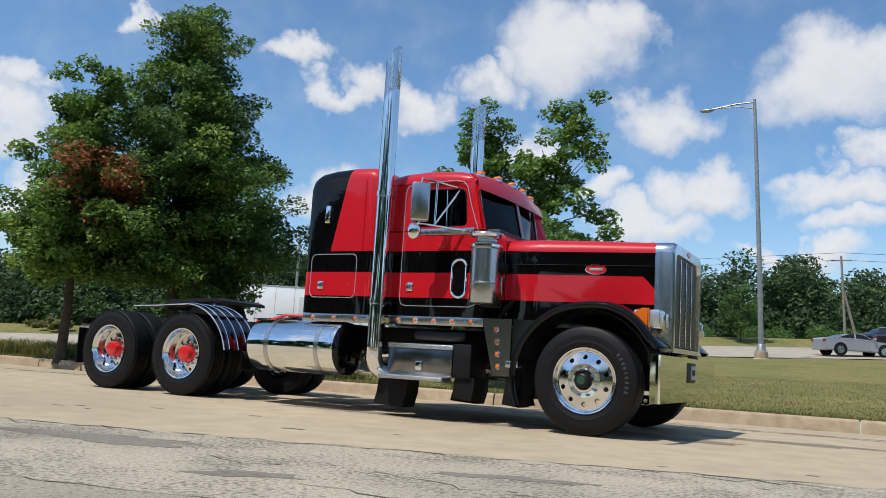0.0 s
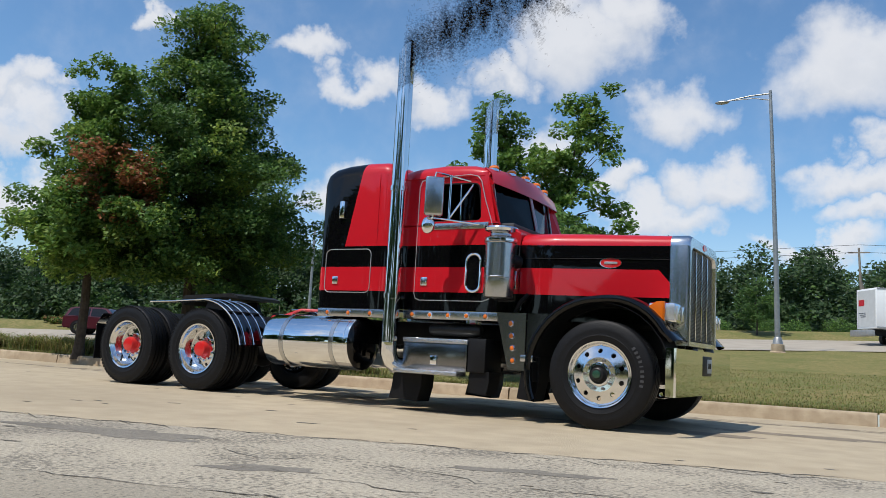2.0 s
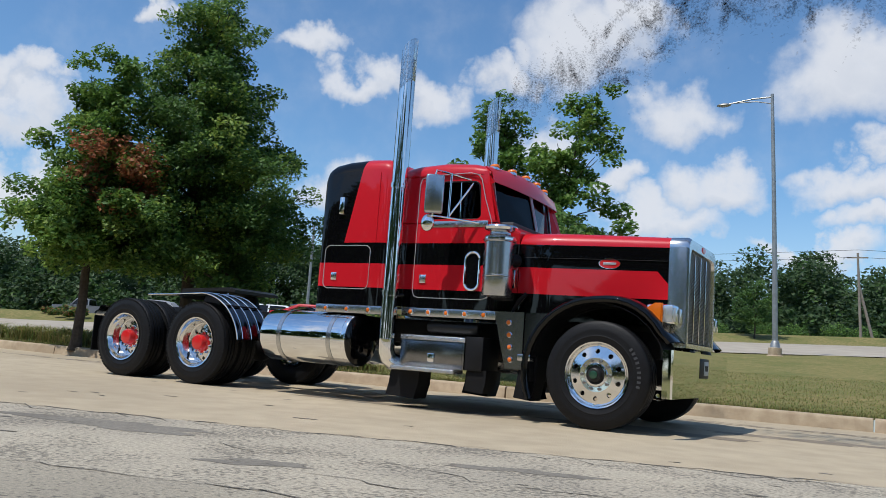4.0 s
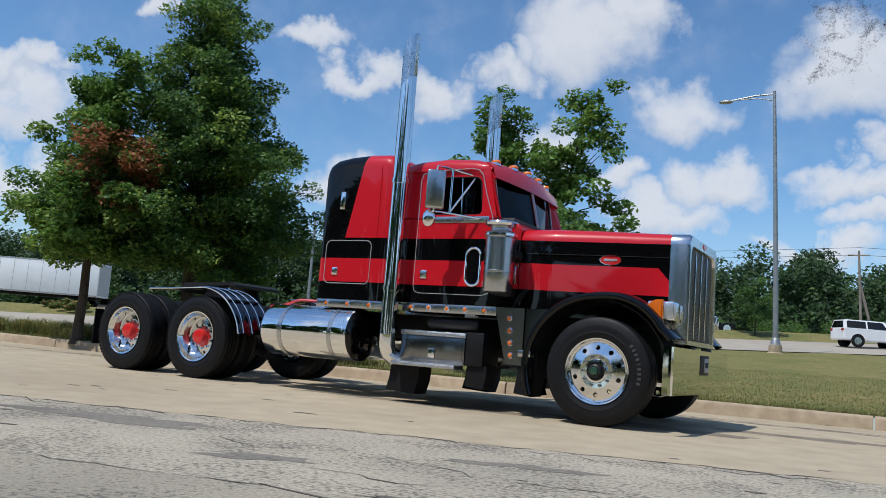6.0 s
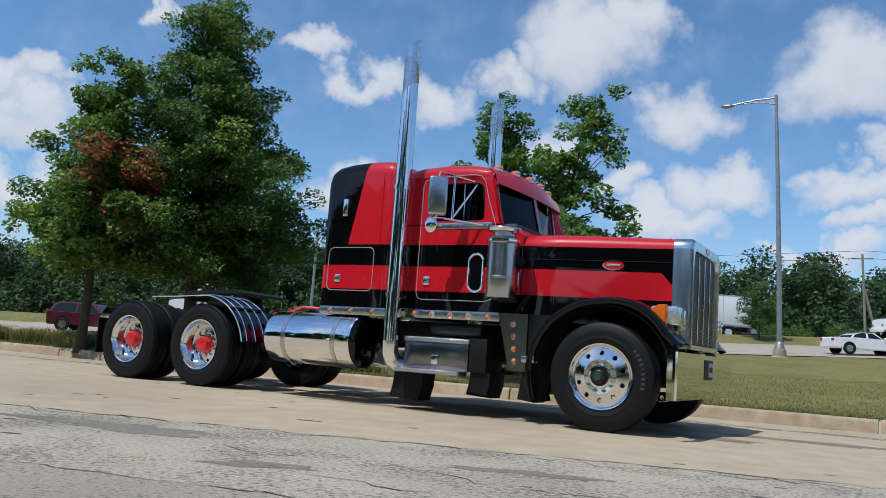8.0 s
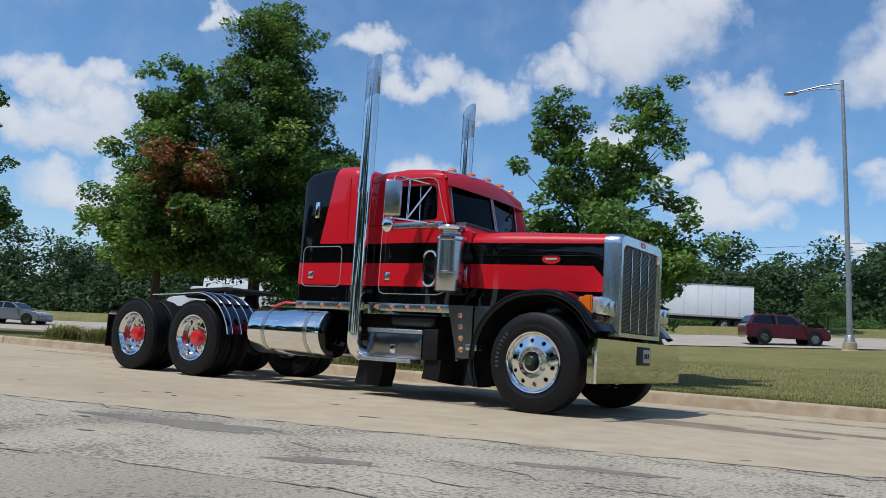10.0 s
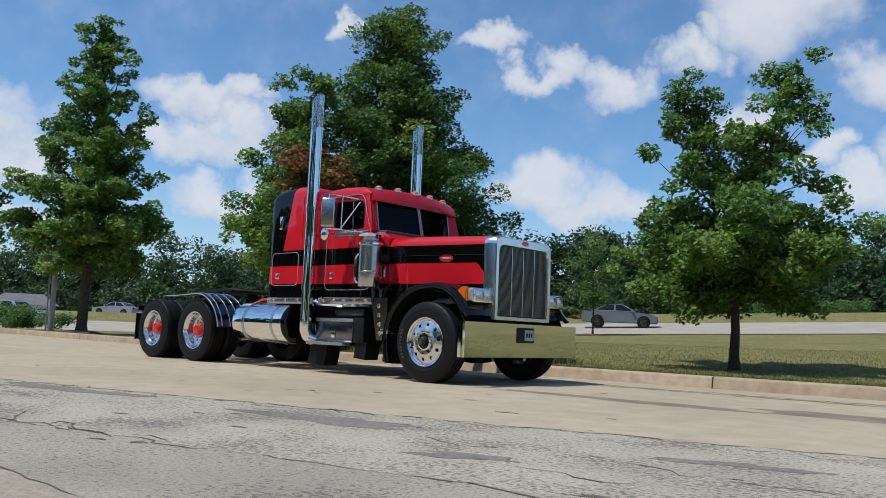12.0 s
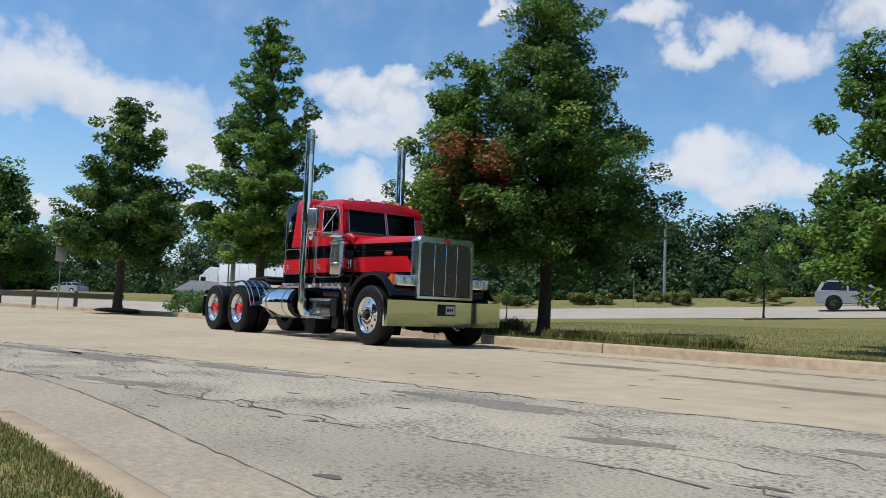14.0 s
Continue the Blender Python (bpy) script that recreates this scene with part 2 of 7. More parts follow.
GUTTER = mat("gutter_concrete", (0.42, 0.35, 0.26), 0.92, vary=0.3, scale=24, bump=0.6, bump_scale=60, patch=0.3, patch_scale=1.0, tone=(0.24, 0.20, 0.15), spec=0.25)
KERBM = mat("kerb_concrete", (0.44, 0.35, 0.24), 0.9, vary=0.25, scale=7, bump=0.4, bump_scale=40, patch=0.4, patch_scale=1.2, tone=(0.25, 0.18, 0.115), spec=0.25, spread=0.07)
CRACK = mat("crack_filler", (0.13, 0.115, 0.09), 0.85, vary=0.2, scale=20)
STAIN = mat("oil_darkened_concrete", (0.25, 0.20, 0.14), 0.85, vary=0.35, scale=3)
HIGHWAY = mat("pale_highway_concrete", (0.40, 0.35, 0.28), 0.9, vary=0.15, scale=0.8, patch=0.2, patch_scale=0.1, spec=0.25)
GRASS = mat("dry_summer_grass", (0.255, 0.20, 0.085), 0.95, vary=0.45, scale=5, bump=1.0, bump_scale=26, patch=0.7, patch_scale=0.5, tone=(0.12, 0.135, 0.042), spec=0.1)
BLADES = leaf_mat("grass_blades", (0.27, 0.24, 0.085), 0.5)
BLADES_GREEN = leaf_mat("green_blades", (0.20, 0.26, 0.065), 0.5)
MULCH = mat("brown_mulch", (0.13, 0.085, 0.055), 0.95, vary=0.5, scale=25, bump=1.0, bump_scale=40, spec=0.1)
BARK = mat("grey_brown_bark", (0.085, 0.068, 0.052), 0.92, vary=0.4, scale=14, bump=1.0, bump_scale=22, spec=0.2)
LEAF_DARK = leaf_mat("leaves_dark", (0.075, 0.155, 0.036))
LEAF_MID = leaf_mat("leaves_mid", (0.125, 0.235, 0.046))
LEAF_LIGHT = leaf_mat("leaves_light", (0.225, 0.325, 0.06))
LEAF_BROWN = leaf_mat("leaves_brown", (0.36, 0.15, 0.06), 0.4)
LEAF_FAR = leaf_mat("leaves_far", (0.048, 0.092, 0.030), 0.4)
POLE = mat("galvanised_pole", (0.36, 0.36, 0.35), 0.45, 0.7, vary=0.2, scale=5)
WOODPOLE = mat("weathered_wood_pole", (0.24, 0.21, 0.17), 0.9, vary=0.3, scale=4)
WHITE = mat("white_vehicle_paint", (0.72, 0.73, 0.73), 0.3, vary=0.05, scale=1.5, coat=0.5)
DARKCHROME = mat("polished_black_stainless", (0.11, 0.11, 0.12), 0.12, 1.0, vary=0.12, scale=10)
BLACKGLASS = mat("dark_glass", (0.004, 0.004, 0.005), 0.03, vary=0.0, spec=0.6)
TREAD = mat("diamond_plate", (0.60, 0.61, 0.62), 0.25, 1.0, vary=0.2, scale=40, bump=0.9, bump_scale=70)
PLATE = mat("pale_plate", (0.42, 0.44, 0.46), 0.4, vary=0.2, scale=30)
LEAF_FRESH = leaf_mat("leaves_fresh", (0.15, 0.275, 0.046))
LEAF_BRIGHT = leaf_mat("leaves_bright", (0.24, 0.35, 0.07))
MAPLE = [LEAF_MID, LEAF_FRESH, LEAF_BRIGHT, LEAF_BROWN]
ROOFING = mat("grey_shingles", (0.16, 0.16, 0.165), 0.9, vary=0.25, scale=2)
SIDING = mat("pale_siding", (0.55, 0.56, 0.55), 0.7, vary=0.1, scale=3)
WEATHERED = mat("weathered_timber", (0.20, 0.17, 0.14), 0.9, vary=0.3, scale=5)
SIGNBACK = mat("sign_back_aluminium", (0.42, 0.42, 0.41), 0.5, 0.6, vary=0.15, scale=6)
# ---- the lie of the land ----
def smooth(a, b, v):
    k = min(1.0, max(0.0, (v - a) / (b - a)))
    return k * k * (3 - 2 * k)


def line(points):
    """A function y(x) through points in order of x, eased a little at the corners."""
    xs, ys = zip(*sorted(points))

    def at(x):
        return float(np.mean([np.interp(x + d, xs, ys) for d in (-1.5, -0.75, 0, 0.75, 1.5)]))

    return at


kerb_y = line([(80, 22), (20, 14.6), (0, 12.1), (-6, 11.15), (-12, 10.65), (-20, 10.6), (-31, 10.5), (-45, 7.2), (-60, 1.0), (-90, -14)])
seam_far = line([(80, 24), (10, 9.2), (0, 5.95), (-2.5, 5.1), (-5.6, 4.0), (-7.4, 3.52), (-9.1, 3.06), (-12.4, 1.69), (-30, -7), (-90, -36)])
seam_mid = line([(80, 20), (10, 6.5), (0, 3.4), (-1.7, 2.88), (-3.4, 2.45), (-5.1, 2.02), (-6.2, 1.75), (-7.3, 1.27), (-12.4, -0.6), (-30, -9), (-90, -38)])
seam_near = line([(80, 4), (0, 1.34), (-2.5, 1.32), (-5.7, 1.36), (-7.2, 1.26), (-8.9, 1.0), (-12.4, -0.9), (-30, -10), (-90, -40)])
near_kerb = line([(80, 3.2), (0, 0.92), (-2.7, 0.88), (-3.8, 0.82), (-5.3, 0.75), (-8, 0.4), (-12.4, -1.8), (-30, -11), (-90, -41)])

KERB = 0.17
HU, HN = Vector((0.866, 0.5)), Vector((-0.5, 0.866))   # along the highway, and across it
CROSS = 0.07                                           # its fall towards the street
ROAD_A, ROAD_B = 47.0, 58.5                            # its near and far edge


def highway_z(u):
    u = min(u, 90)
    return 1.0 + 0.042 * u if u > -25 else -0.05 + 0.35 * (math.exp((u + 25) * 0.042 / 0.35) - 1)


def land(x, y):
    """Height of the grass behind the far kerb: it climbs to the highway and on to the woods."""
    q, u = HN.x * x + HN.y * y, HU.x * x + HU.y * y
    back = max(0.0, y - kerb_y(x))
    zh = highway_z(u)
    if q >= ROAD_A - 0.6:
        return zh - 0.04 + CROSS * (min(q, ROAD_B) - ROAD_A) + 0.85 * smooth(ROAD_B + 0.4, ROAD_B + 6.0, q) - 0.30 * smooth(ROAD_B + 6.5, ROAD_B + 9.0, q) + 0.012 * min(80, max(0, q - ROAD_B - 20))
    k = back / (back + ROAD_A - 0.6 - q)
    dip = 0.05 * math.sin(min(1.0, back / 6) * math.pi)
    return KERB - 0.01 + (zh - KERB - 0.02) * k - dip


# ---- small builders ----
def obj(name, bm, material, smooth=True, angle=35):
    me = bpy.data.meshes.new(name)
    bm.normal_update()
    bm.to_mesh(me)
    bm.free()
    for m in material if isinstance(material, (list, tuple)) else [material]:
        me.materials.append(m)
    if smooth:
        me.polygons.foreach_set("use_smooth", [True] * len(me.polygons))
        me.set_sharp_from_angle(angle=radians(angle))
    return new(name, me)


def part(name, bm, material, parent, label="", smooth=True, angle=35):
    ob = obj(name, bm, material, smooth, angle)
    ob.parent = parent
    if label:
        tagged(ob, label)
    return ob


def empty(name, at, label, category, group=""):
    e = new(name)
    e.empty_display_size = 0.2
    e.matrix_world = at if isinstance(at, Matrix) else Matrix.Translation(at)
    return tagged(e, label, category, group)


def box(bm, x0, x1, y0, y1, z0, z1, bevel=0.0, seg=2):
    g = bmesh.ops.create_cube(bm, size=1.0, matrix=Matrix.Translation(((x0 + x1) / 2, (y0 + y1) / 2, (z0 + z1) / 2)) @ Matrix.Diagonal((x1 - x0, y1 - y0, z1 - z0, 1)))
    if bevel:
        es = list({e for v in g["verts"] for e in v.link_edges})
        bmesh.ops.bevel(bm, geom=es, offset=bevel, segments=seg, profile=0.5, affect="EDGES")
    return bm


def tube(bm, a, b, r0, r1=None, seg=12, cap=True):
    a, b = Vector(a), Vector(b)
    r1 = r0 if r1 is None else r1
    m = (b - a).to_track_quat("Z", "Y").to_matrix().to_4x4()
    bmesh.ops.create_cone(bm, cap_ends=cap, segments=seg, radius1=r0, radius2=r1, depth=(b - a).length, matrix=Matrix.Translation((a + b) / 2) @ m)
    return bm


def pipe(bm, pts, r, seg=10):
    """A bent pipe through the points, one ring of verts to each."""
    pts = [Vector(p) for p in pts]
    rs = r if isinstance(r, (list, tuple)) else [r] * len(pts)
    rings = []
    side = None
    for i, p in enumerate(pts):
        d = (pts[min(i + 1, len(pts) - 1)] - pts[max(i - 1, 0)]).normalized()
        if side is None:
            side = d.orthogonal().normalized()
        side = (side - d * side.dot(d)).normalized()
        up = d.cross(side)
        rings.append([bm.verts.new(p + (side * math.cos(2 * math.pi * k / seg) + up * math.sin(2 * math.pi * k / seg)) * rs[i]) for k in range(seg)])
    for a, b in zip(rings, rings[1:]):
        for k in range(seg):
            bm.faces.new((a[k], a[(k + 1) % seg], b[(k + 1) % seg], b[k]))
    bm.faces.new(rings[0][::-1])
    bm.faces.new(rings[-1])
    return bm


def lathe(bm, profile, axis="y", seg=32, at=(0, 0, 0), close=False, cap=True):
    """Turns a profile of (along, radius) about an axis."""
    at = Vector(at)
    rings = []
    for a, r in profile:
        ring = []
        for k in range(seg):
            c, s = math.cos(2 * math.pi * k / seg) * r, math.sin(2 * math.pi * k / seg) * r
            v = {"y": (c, a, s), "z": (c, s, a), "x": (a, c, s)}[axis]
            ring.append(bm.verts.new(at + Vector(v)))
        rings.append(ring)
    pairs = list(zip(rings, rings[1:])) + ([(rings[-1], rings[0])] if close else [])
    for a, b in pairs:
        for k in range(seg):
            bm.faces.new((a[k], a[(k + 1) % seg], b[(k + 1) % seg], b[k]))
    if cap and not close:
        for ring in (rings[0], rings[-1]):
            if profile[rings.index(ring)][1] > 1e-4:
                bm.faces.new(ring)
    bmesh.ops.recalc_face_normals(bm, faces=bm.faces)
    return bm


def prism(bm, outline, y0, y1, bevel=0.0):
    """An outline in x and z, pushed from y0 to y1."""
    a = [bm.verts.new((x, y0, z)) for x, z in outline]
    b = [bm.verts.new((x, y1, z)) for x, z in outline]
    n = len(outline)
    fs = [bm.faces.new(a), bm.faces.new(b[::-1])] + [bm.faces.new((a[i], b[i], b[(i + 1) % n], a[(i + 1) % n])) for i in range(n)]
    bmesh.ops.recalc_face_normals(bm, faces=fs)
    if bevel:
        bmesh.ops.bevel(bm, geom=[e for f in fs[:2] for e in f.edges], offset=bevel, segments=2, affect="EDGES")
    return bm


def strip(name, ya, yb, z, material, xs):
    """A street surface between two lines."""
    bm = bmesh.new()
    rows = []
    for x in xs:
        a, b = ya(x), yb(x)
        rows.append([bm.verts.new((x, a + (b - a) * k / 6, z(x, a + (b - a) * k / 6))) for k in range(7)])
    for p, q in zip(rows, rows[1:]):
        for k in range(6):
            bm.faces.new((p[k], q[k], q[k + 1], p[k + 1]))
    bmesh.ops.recalc_face_normals(bm, faces=bm.faces)
    return tagged(obj(name, bm, material, False), kind="structure")


# ---- street ----
XS = [-88 + 0.75 * i for i in range(212)]
flat = lambda x, y: 0.0
tagged(strip("road", seam_far, lambda x: kerb_y(x) + 0.05, flat, CONCRETE, XS), "tan concrete street lane beside the kerb", "road")
tagged(strip("road_worn_strip", seam_mid, seam_far, flat, AGGREGATE, XS), "rough worn aggregate strip along the street", "road")
tagged(strip("road_grey_lane", seam_near, seam_mid, flat, ASPHALT, XS), "grey patched asphalt lane of the street", "road")
tagged(strip("gutter", near_kerb, seam_near, flat, GUTTER, XS), "gritty tan concrete gutter along the kerb", "gutter")

# ---- ground: one sheet from behind the kerb to the horizon ----
bm = bmesh.new()
xs = sorted({-1600, -700, -350, -220, -150, -120, -100} | {-90 + 2 * i for i in range(88)} | {100, 130, 180, 260, 400, 800, 1600})
ks = [0, 0.02, 0.05, 0.09, 0.13, 0.18, 0.24, 0.3, 0.38, 0.46, 0.55, 0.64, 0.73, 0.82, 0.9, 0.96, 1.0]
fars = [2, 5, 8, 11, 13, 14, 15.5, 17.5, 19, 20, 21, 22, 23.5, 26, 30, 34, 36, 40, 46, 60, 100, 200, 500, 1500]
rows = []
for x in xs:
    y0 = kerb_y(x) + 0.13
    y1 = max(y0 + 3, (ROAD_A - 0.6 - HN.x * x) / HN.y)
    ys = [y0 + (y1 - y0) * k for k in ks] + [y1 + d for d in fars]
    rows.append([bm.verts.new((x, y, land(x, y) if abs(x) < 300 else land(max(-300, min(300, x)), y))) for y in ys])
for p, q in zip(rows, rows[1:]):
    for k in range(len(p) - 1):
        bm.faces.new((p[k], q[k], q[k + 1], p[k + 1]))
tagged(obj("ground", bm, GRASS), "dry mown grass rising to the highway", "grass", kind="structure")
bm = bmesh.new()
rows = []
for x in XS:
    y = near_kerb(x) - 0.15
    rows.append([bm.verts.new((x, y - d, 0.035 + 0.02 * min(d, 3))) for d in (0, 0.4, 1, 3, 10, 60, 400)])
for p, q in zip(rows, rows[1:]):
    for k in range(6):
        bm.faces.new((p[k + 1], q[k + 1], q[k], p[k]))
tagged(obj("ground_verge", bm, GRASS), "dry grass verge behind the near kerb", "grass", kind="structure")

# ---- highway ----
def highway_strip(name, q0, q1, dz, material, label, category):
    bm = bmesh.new()
    rows = []
    for i in range(121):
        u = -300 + 5 * i
        rows.append([bm.verts.new((*(HU * u + HN * (q0 + (q1 - q0) * k / 4)), highway_z(u) + CROSS * (min(ROAD_B, q0 + (q1 - q0) * k / 4) - ROAD_A) + dz)) for k in range(5)])
    for p, q in zip(rows, rows[1:]):
        for k in range(4):
            bm.faces.new((p[k], q[k], q[k + 1], p[k + 1]))
    tagged(obj(name, bm, material, False), label, category, kind="structure")


highway_strip("highway", ROAD_A - 0.4, ROAD_B, 0.01, HIGHWAY, "pale concrete highway across the grass", "road")
highway_strip("highway_far_lanes", ROAD_B + 9.2, ROAD_B + 18.5, 0.54, HIGHWAY, "pale concrete far lanes of the highway", "road")


def loft(bm, sections, cap=True):
    """Skin over closed sections with equal numbers of points."""
    rings = [[bm.verts.new(p) for p in s] for s in sections]
    n = len(rings[0])
    for a, b in zip(rings, rings[1:]):
        for k in range(n):
            bm.faces.new((a[k], a[(k + 1) % n], b[(k + 1) % n], b[k]))
    if cap:
        bm.faces.new(rings[0][::-1])
        bm.faces.new(rings[-1])
    bmesh.ops.recalc_face_normals(bm, faces=bm.faces)
    return bm


def ball(bm, at, r, squash=(1, 1, 1), u=12, v=8):
    bmesh.ops.create_uvsphere(bm, u_segments=u, v_segments=v, radius=r, matrix=Matrix.Translation(at) @ Matrix.Diagonal((*squash, 1)))
    return bm


def leaf_quad(verts, faces, mats, p, size, rng, mi):
    """One leaf: two triangles folded along its rib."""
    n = Vector((rng.gauss(0, 0.55), rng.gauss(0, 0.55) - 0.25, rng.gauss(0.85, 0.45))).normalized()
    s = n.cross(Vector((rng.gauss(0, 1), rng.gauss(0, 1), rng.gauss(0, 1)))).normalized()
    d = s.cross(n)
    k = len(verts)
    verts += [p - d * size, p + s * size * 0.55 + n * size * 0.12, p + d * size, p - s * size * 0.55 + n * size * 0.12]
    faces += [(k, k + 1, k + 2), (k, k + 2, k + 3)]
    mats += [mi, mi]


def crown_mesh(name, clumps, leaves, size, materials, seed, pick):
    rng = random.Random(seed)
    verts, faces, mats = [], [], []
    total = sum(r ** 2.2 for _, r in clumps)
    for c, r in clumps:
        for _ in range(max(6, int(leaves * r ** 2.2 / total))):
            v = Vector((rng.gauss(0, 1), rng.gauss(0, 1), rng.gauss(0, 1))).normalized() * r * rng.uniform(0.25, 1.05) ** 0.6
            v.z *= 0.66
            p = c + v
            leaf_quad(verts, faces, mats, p, size * rng.uniform(0.6, 1.3), rng, pick(p, rng))
    me = bpy.data.meshes.new(name)
    me.from_pydata(verts, [], faces)
    for m in materials:
        me.materials.append(m)
    me.polygons.foreach_set("material_index", mats)
    return me


# ---- woods: round the place, so that paint and chrome mirror leaves and not an empty plain ----
def wood(name, spots, leaves, leaf, materials, seed, label):
    """One belt of trees: lumpy crowns down to the ground, some trunks between them."""
    rng = random.Random(seed)
    clumps = []
    for x, y, z, h, r in spots:
        for k in range(24):
            f = rng.uniform(0.02, 1.0)
            w = r * (0.55 + 0.45 * math.sin(math.pi * min(1, 0.25 + 0.75 * f))) * (1 - 0.55 * max(0, f - 0.6) / 0.4)
            a = rng.uniform(0, 2 * math.pi)
            q = w * rng.uniform(0.2, 0.9)
            clumps.append((Vector((x + math.cos(a) * q, y + math.sin(a) * q, z + h * f * 0.93)), r * rng.uniform(0.24, 0.46)))

    def pick(p, g):
        k = noise.noise(p * 0.35) * 1.1 + g.uniform(-0.35, 0.35)
        return 0 if k < 0.05 else (1 if k < 0.45 else 2)

    tagged(new(name, crown_mesh(name, clumps, leaves, leaf, materials, seed, pick)), label, "trees", kind="stuff")


def belt(u0, u1, step, q, h, seed, jitter=4.0):
    rng = random.Random(seed)
    spots = []
    u = u0
    while u < u1:
        qq = q + rng.uniform(-jitter, jitter)
        p = HU * u + HN * qq
        hh = (h(u) if callable(h) else h) * rng.uniform(0.78, 1.12)
        spots.append((p.x, p.y, land(max(-300, min(300, p.x)), p.y), hh, hh * rng.uniform(0.44, 0.60)))
        u += step * rng.uniform(0.7, 1.3)
    return spots


FAR3 = [LEAF_FAR, LEAF_DARK, LEAF_MID]
tall = lambda u: 10.0 if u > -30 else 8.8
wood("woods_front", belt(-200, 150, 4.0, 97, tall, 5) + belt(-190, 140, 4.9, 106, 11.8, 6) + belt(-175, 130, 2.6, 88, 4.0, 7, 2.0) + belt(-175, 130, 3.0, 101, 6.0, 17, 2.0) + belt(-175, 130, 2.4, 93, 4.5, 18, 1.5) + belt(-60, 140, 3.2, 113, 9.5, 27), 520000, 0.30, [LEAF_FAR, LEAF_FAR, LEAF_DARK], 8, "dark green woods beyond the highway")
rng = random.Random(3)
spots = [(-90 + 6.2 * k, -24 + rng.uniform(-3, 3) - (8 if k > 22 else 0), 0.2, rng.uniform(11, 15), rng.uniform(4.4, 5.6)) for k in range(30)]
spots += [(88 + rng.uniform(-4, 4), -30 + 7 * k, 0.5 + 0.03 * k, rng.uniform(8, 11), 4.0) for k in range(14)]
spots += [(-104 + rng.uniform(-4, 4), -40 + 7 * k, 0.0, rng.uniform(8, 10), 4.0) for k in range(9)]
wood("woods_behind", spots, 90000, 0.65, FAR3, 9, "dark green trees round the far side of the street")

# ---- kerbs ----
def kerb_piece(y_at, x0, x1, side, KERB=KERB):
    """A length of rolled concrete kerb. side +1: grass lies at +y."""
    sec = [(-0.02, -0.05), (0.0, 0.0), (0.012, KERB - 0.035), (0.025, KERB - 0.012), (0.05, KERB), (0.15, KERB + 0.004), (0.165, KERB - 0.01), (0.165, -0.05)]
    n = max(2, int((x1 - x0) / 0.8))
    bm = bmesh.new()
    rings = []
    for i in range(n + 1):
        x = x0 + (x1 - x0) * i / n
        rings.append([bm.verts.new((x, y_at(x) + side * o, z)) for o, z in sec])
    for a, b in zip(rings, rings[1:]):
        for k in range(len(sec) - 1):
            bm.faces.new((a[k], a[k + 1], b[k + 1], b[k]))
    bm.faces.new(rings[0])
    bm.faces.new(rings[-1])
    bmesh.ops.recalc_face_normals(bm, faces=bm.faces)
    return bm


far_kerb = tagged(empty("kerb", (0, 0, 0), "weathered tan concrete kerb along the grass", "kerb"), kind="structure")
x = -0.4 + 4.85 * 9
while x > -80:
    part("kerb_stone", kerb_piece(kerb_y, x - 4.85 + 0.012, x - 0.012, 1), KERBM, far_kerb, angle=50)
    x -= 4.85
verge_kerb = tagged(empty("kerb", (0, 0, 0), "cracked tan concrete kerb along the near verge", "kerb"), kind="structure")
x = 40.4
while x > -60:
    part("kerb_stone", kerb_piece(near_kerb, x - 3.0 + 0.015, x - 0.015, -1, 0.055), KERBM, verge_kerb, angle=50)
    x -= 3.0

# ---- marks on the street ----
def blot(name, x, y, rx, ry, turn, material, seed, z=0.004, label="", rough=0.35):
    """A flat patch with a ragged outline."""
    rng = random.Random(seed)
    bm = bmesh.new()
    n = 64
    ph = [rng.uniform(0, 6.28) for _ in range(4)]
    vs = []
    for k in range(n):
        a = 2 * math.pi * k / n
        r = 1 + rough * 0.35 * (math.sin(2 * a + ph[0]) + math.sin(3 * a + ph[1]) * 0.7 + math.sin(5 * a + ph[2]) * 0.5 + math.sin(9 * a + ph[3]) * 0.3 + rng.gauss(0, 0.16))
        px, py = math.cos(a) * rx * r, math.sin(a) * ry * r
        c, s = math.cos(radians(turn)), math.sin(radians(turn))
        vs.append(bm.verts.new((x + px * c - py * s, y + px * s + py * c, z)))
    bm.faces.new(vs)
    return tagged(obj(name, bm, material, False), label, "road mark", kind="structure")


def crack(name, points, width, seed, z=0.003, label="dark crack along the street", jitter=0.05, material=None):
    """A thin ragged ribbon."""
    rng = random.Random(seed)
    pts = []
    for (x0, y0), (x1, y1) in zip(points, points[1:]):
        n = max(2, int(math.hypot(x1 - x0, y1 - y0) / 0.12))
        pts += [(x0 + (x1 - x0) * k / n + rng.gauss(0, jitter * 0.5), y0 + (y1 - y0) * k / n + rng.gauss(0, jitter * 0.5)) for k in range(n)]
    bm = bmesh.new()
    prev = None
    for i, (x, y) in enumerate(pts):
        w = width * max(0.12, rng.gauss(0.8, 0.55))
        row = (bm.verts.new((x, y - w / 2, z)), bm.verts.new((x, y + w / 2, z)))
        if prev:
            bm.faces.new((prev[0], row[0], row[1], prev[1]))
        prev = row
    bmesh.ops.recalc_face_normals(bm, faces=bm.faces)
    return tagged(obj(name, bm, material or CRACK, False), label, "crack", kind="structure")


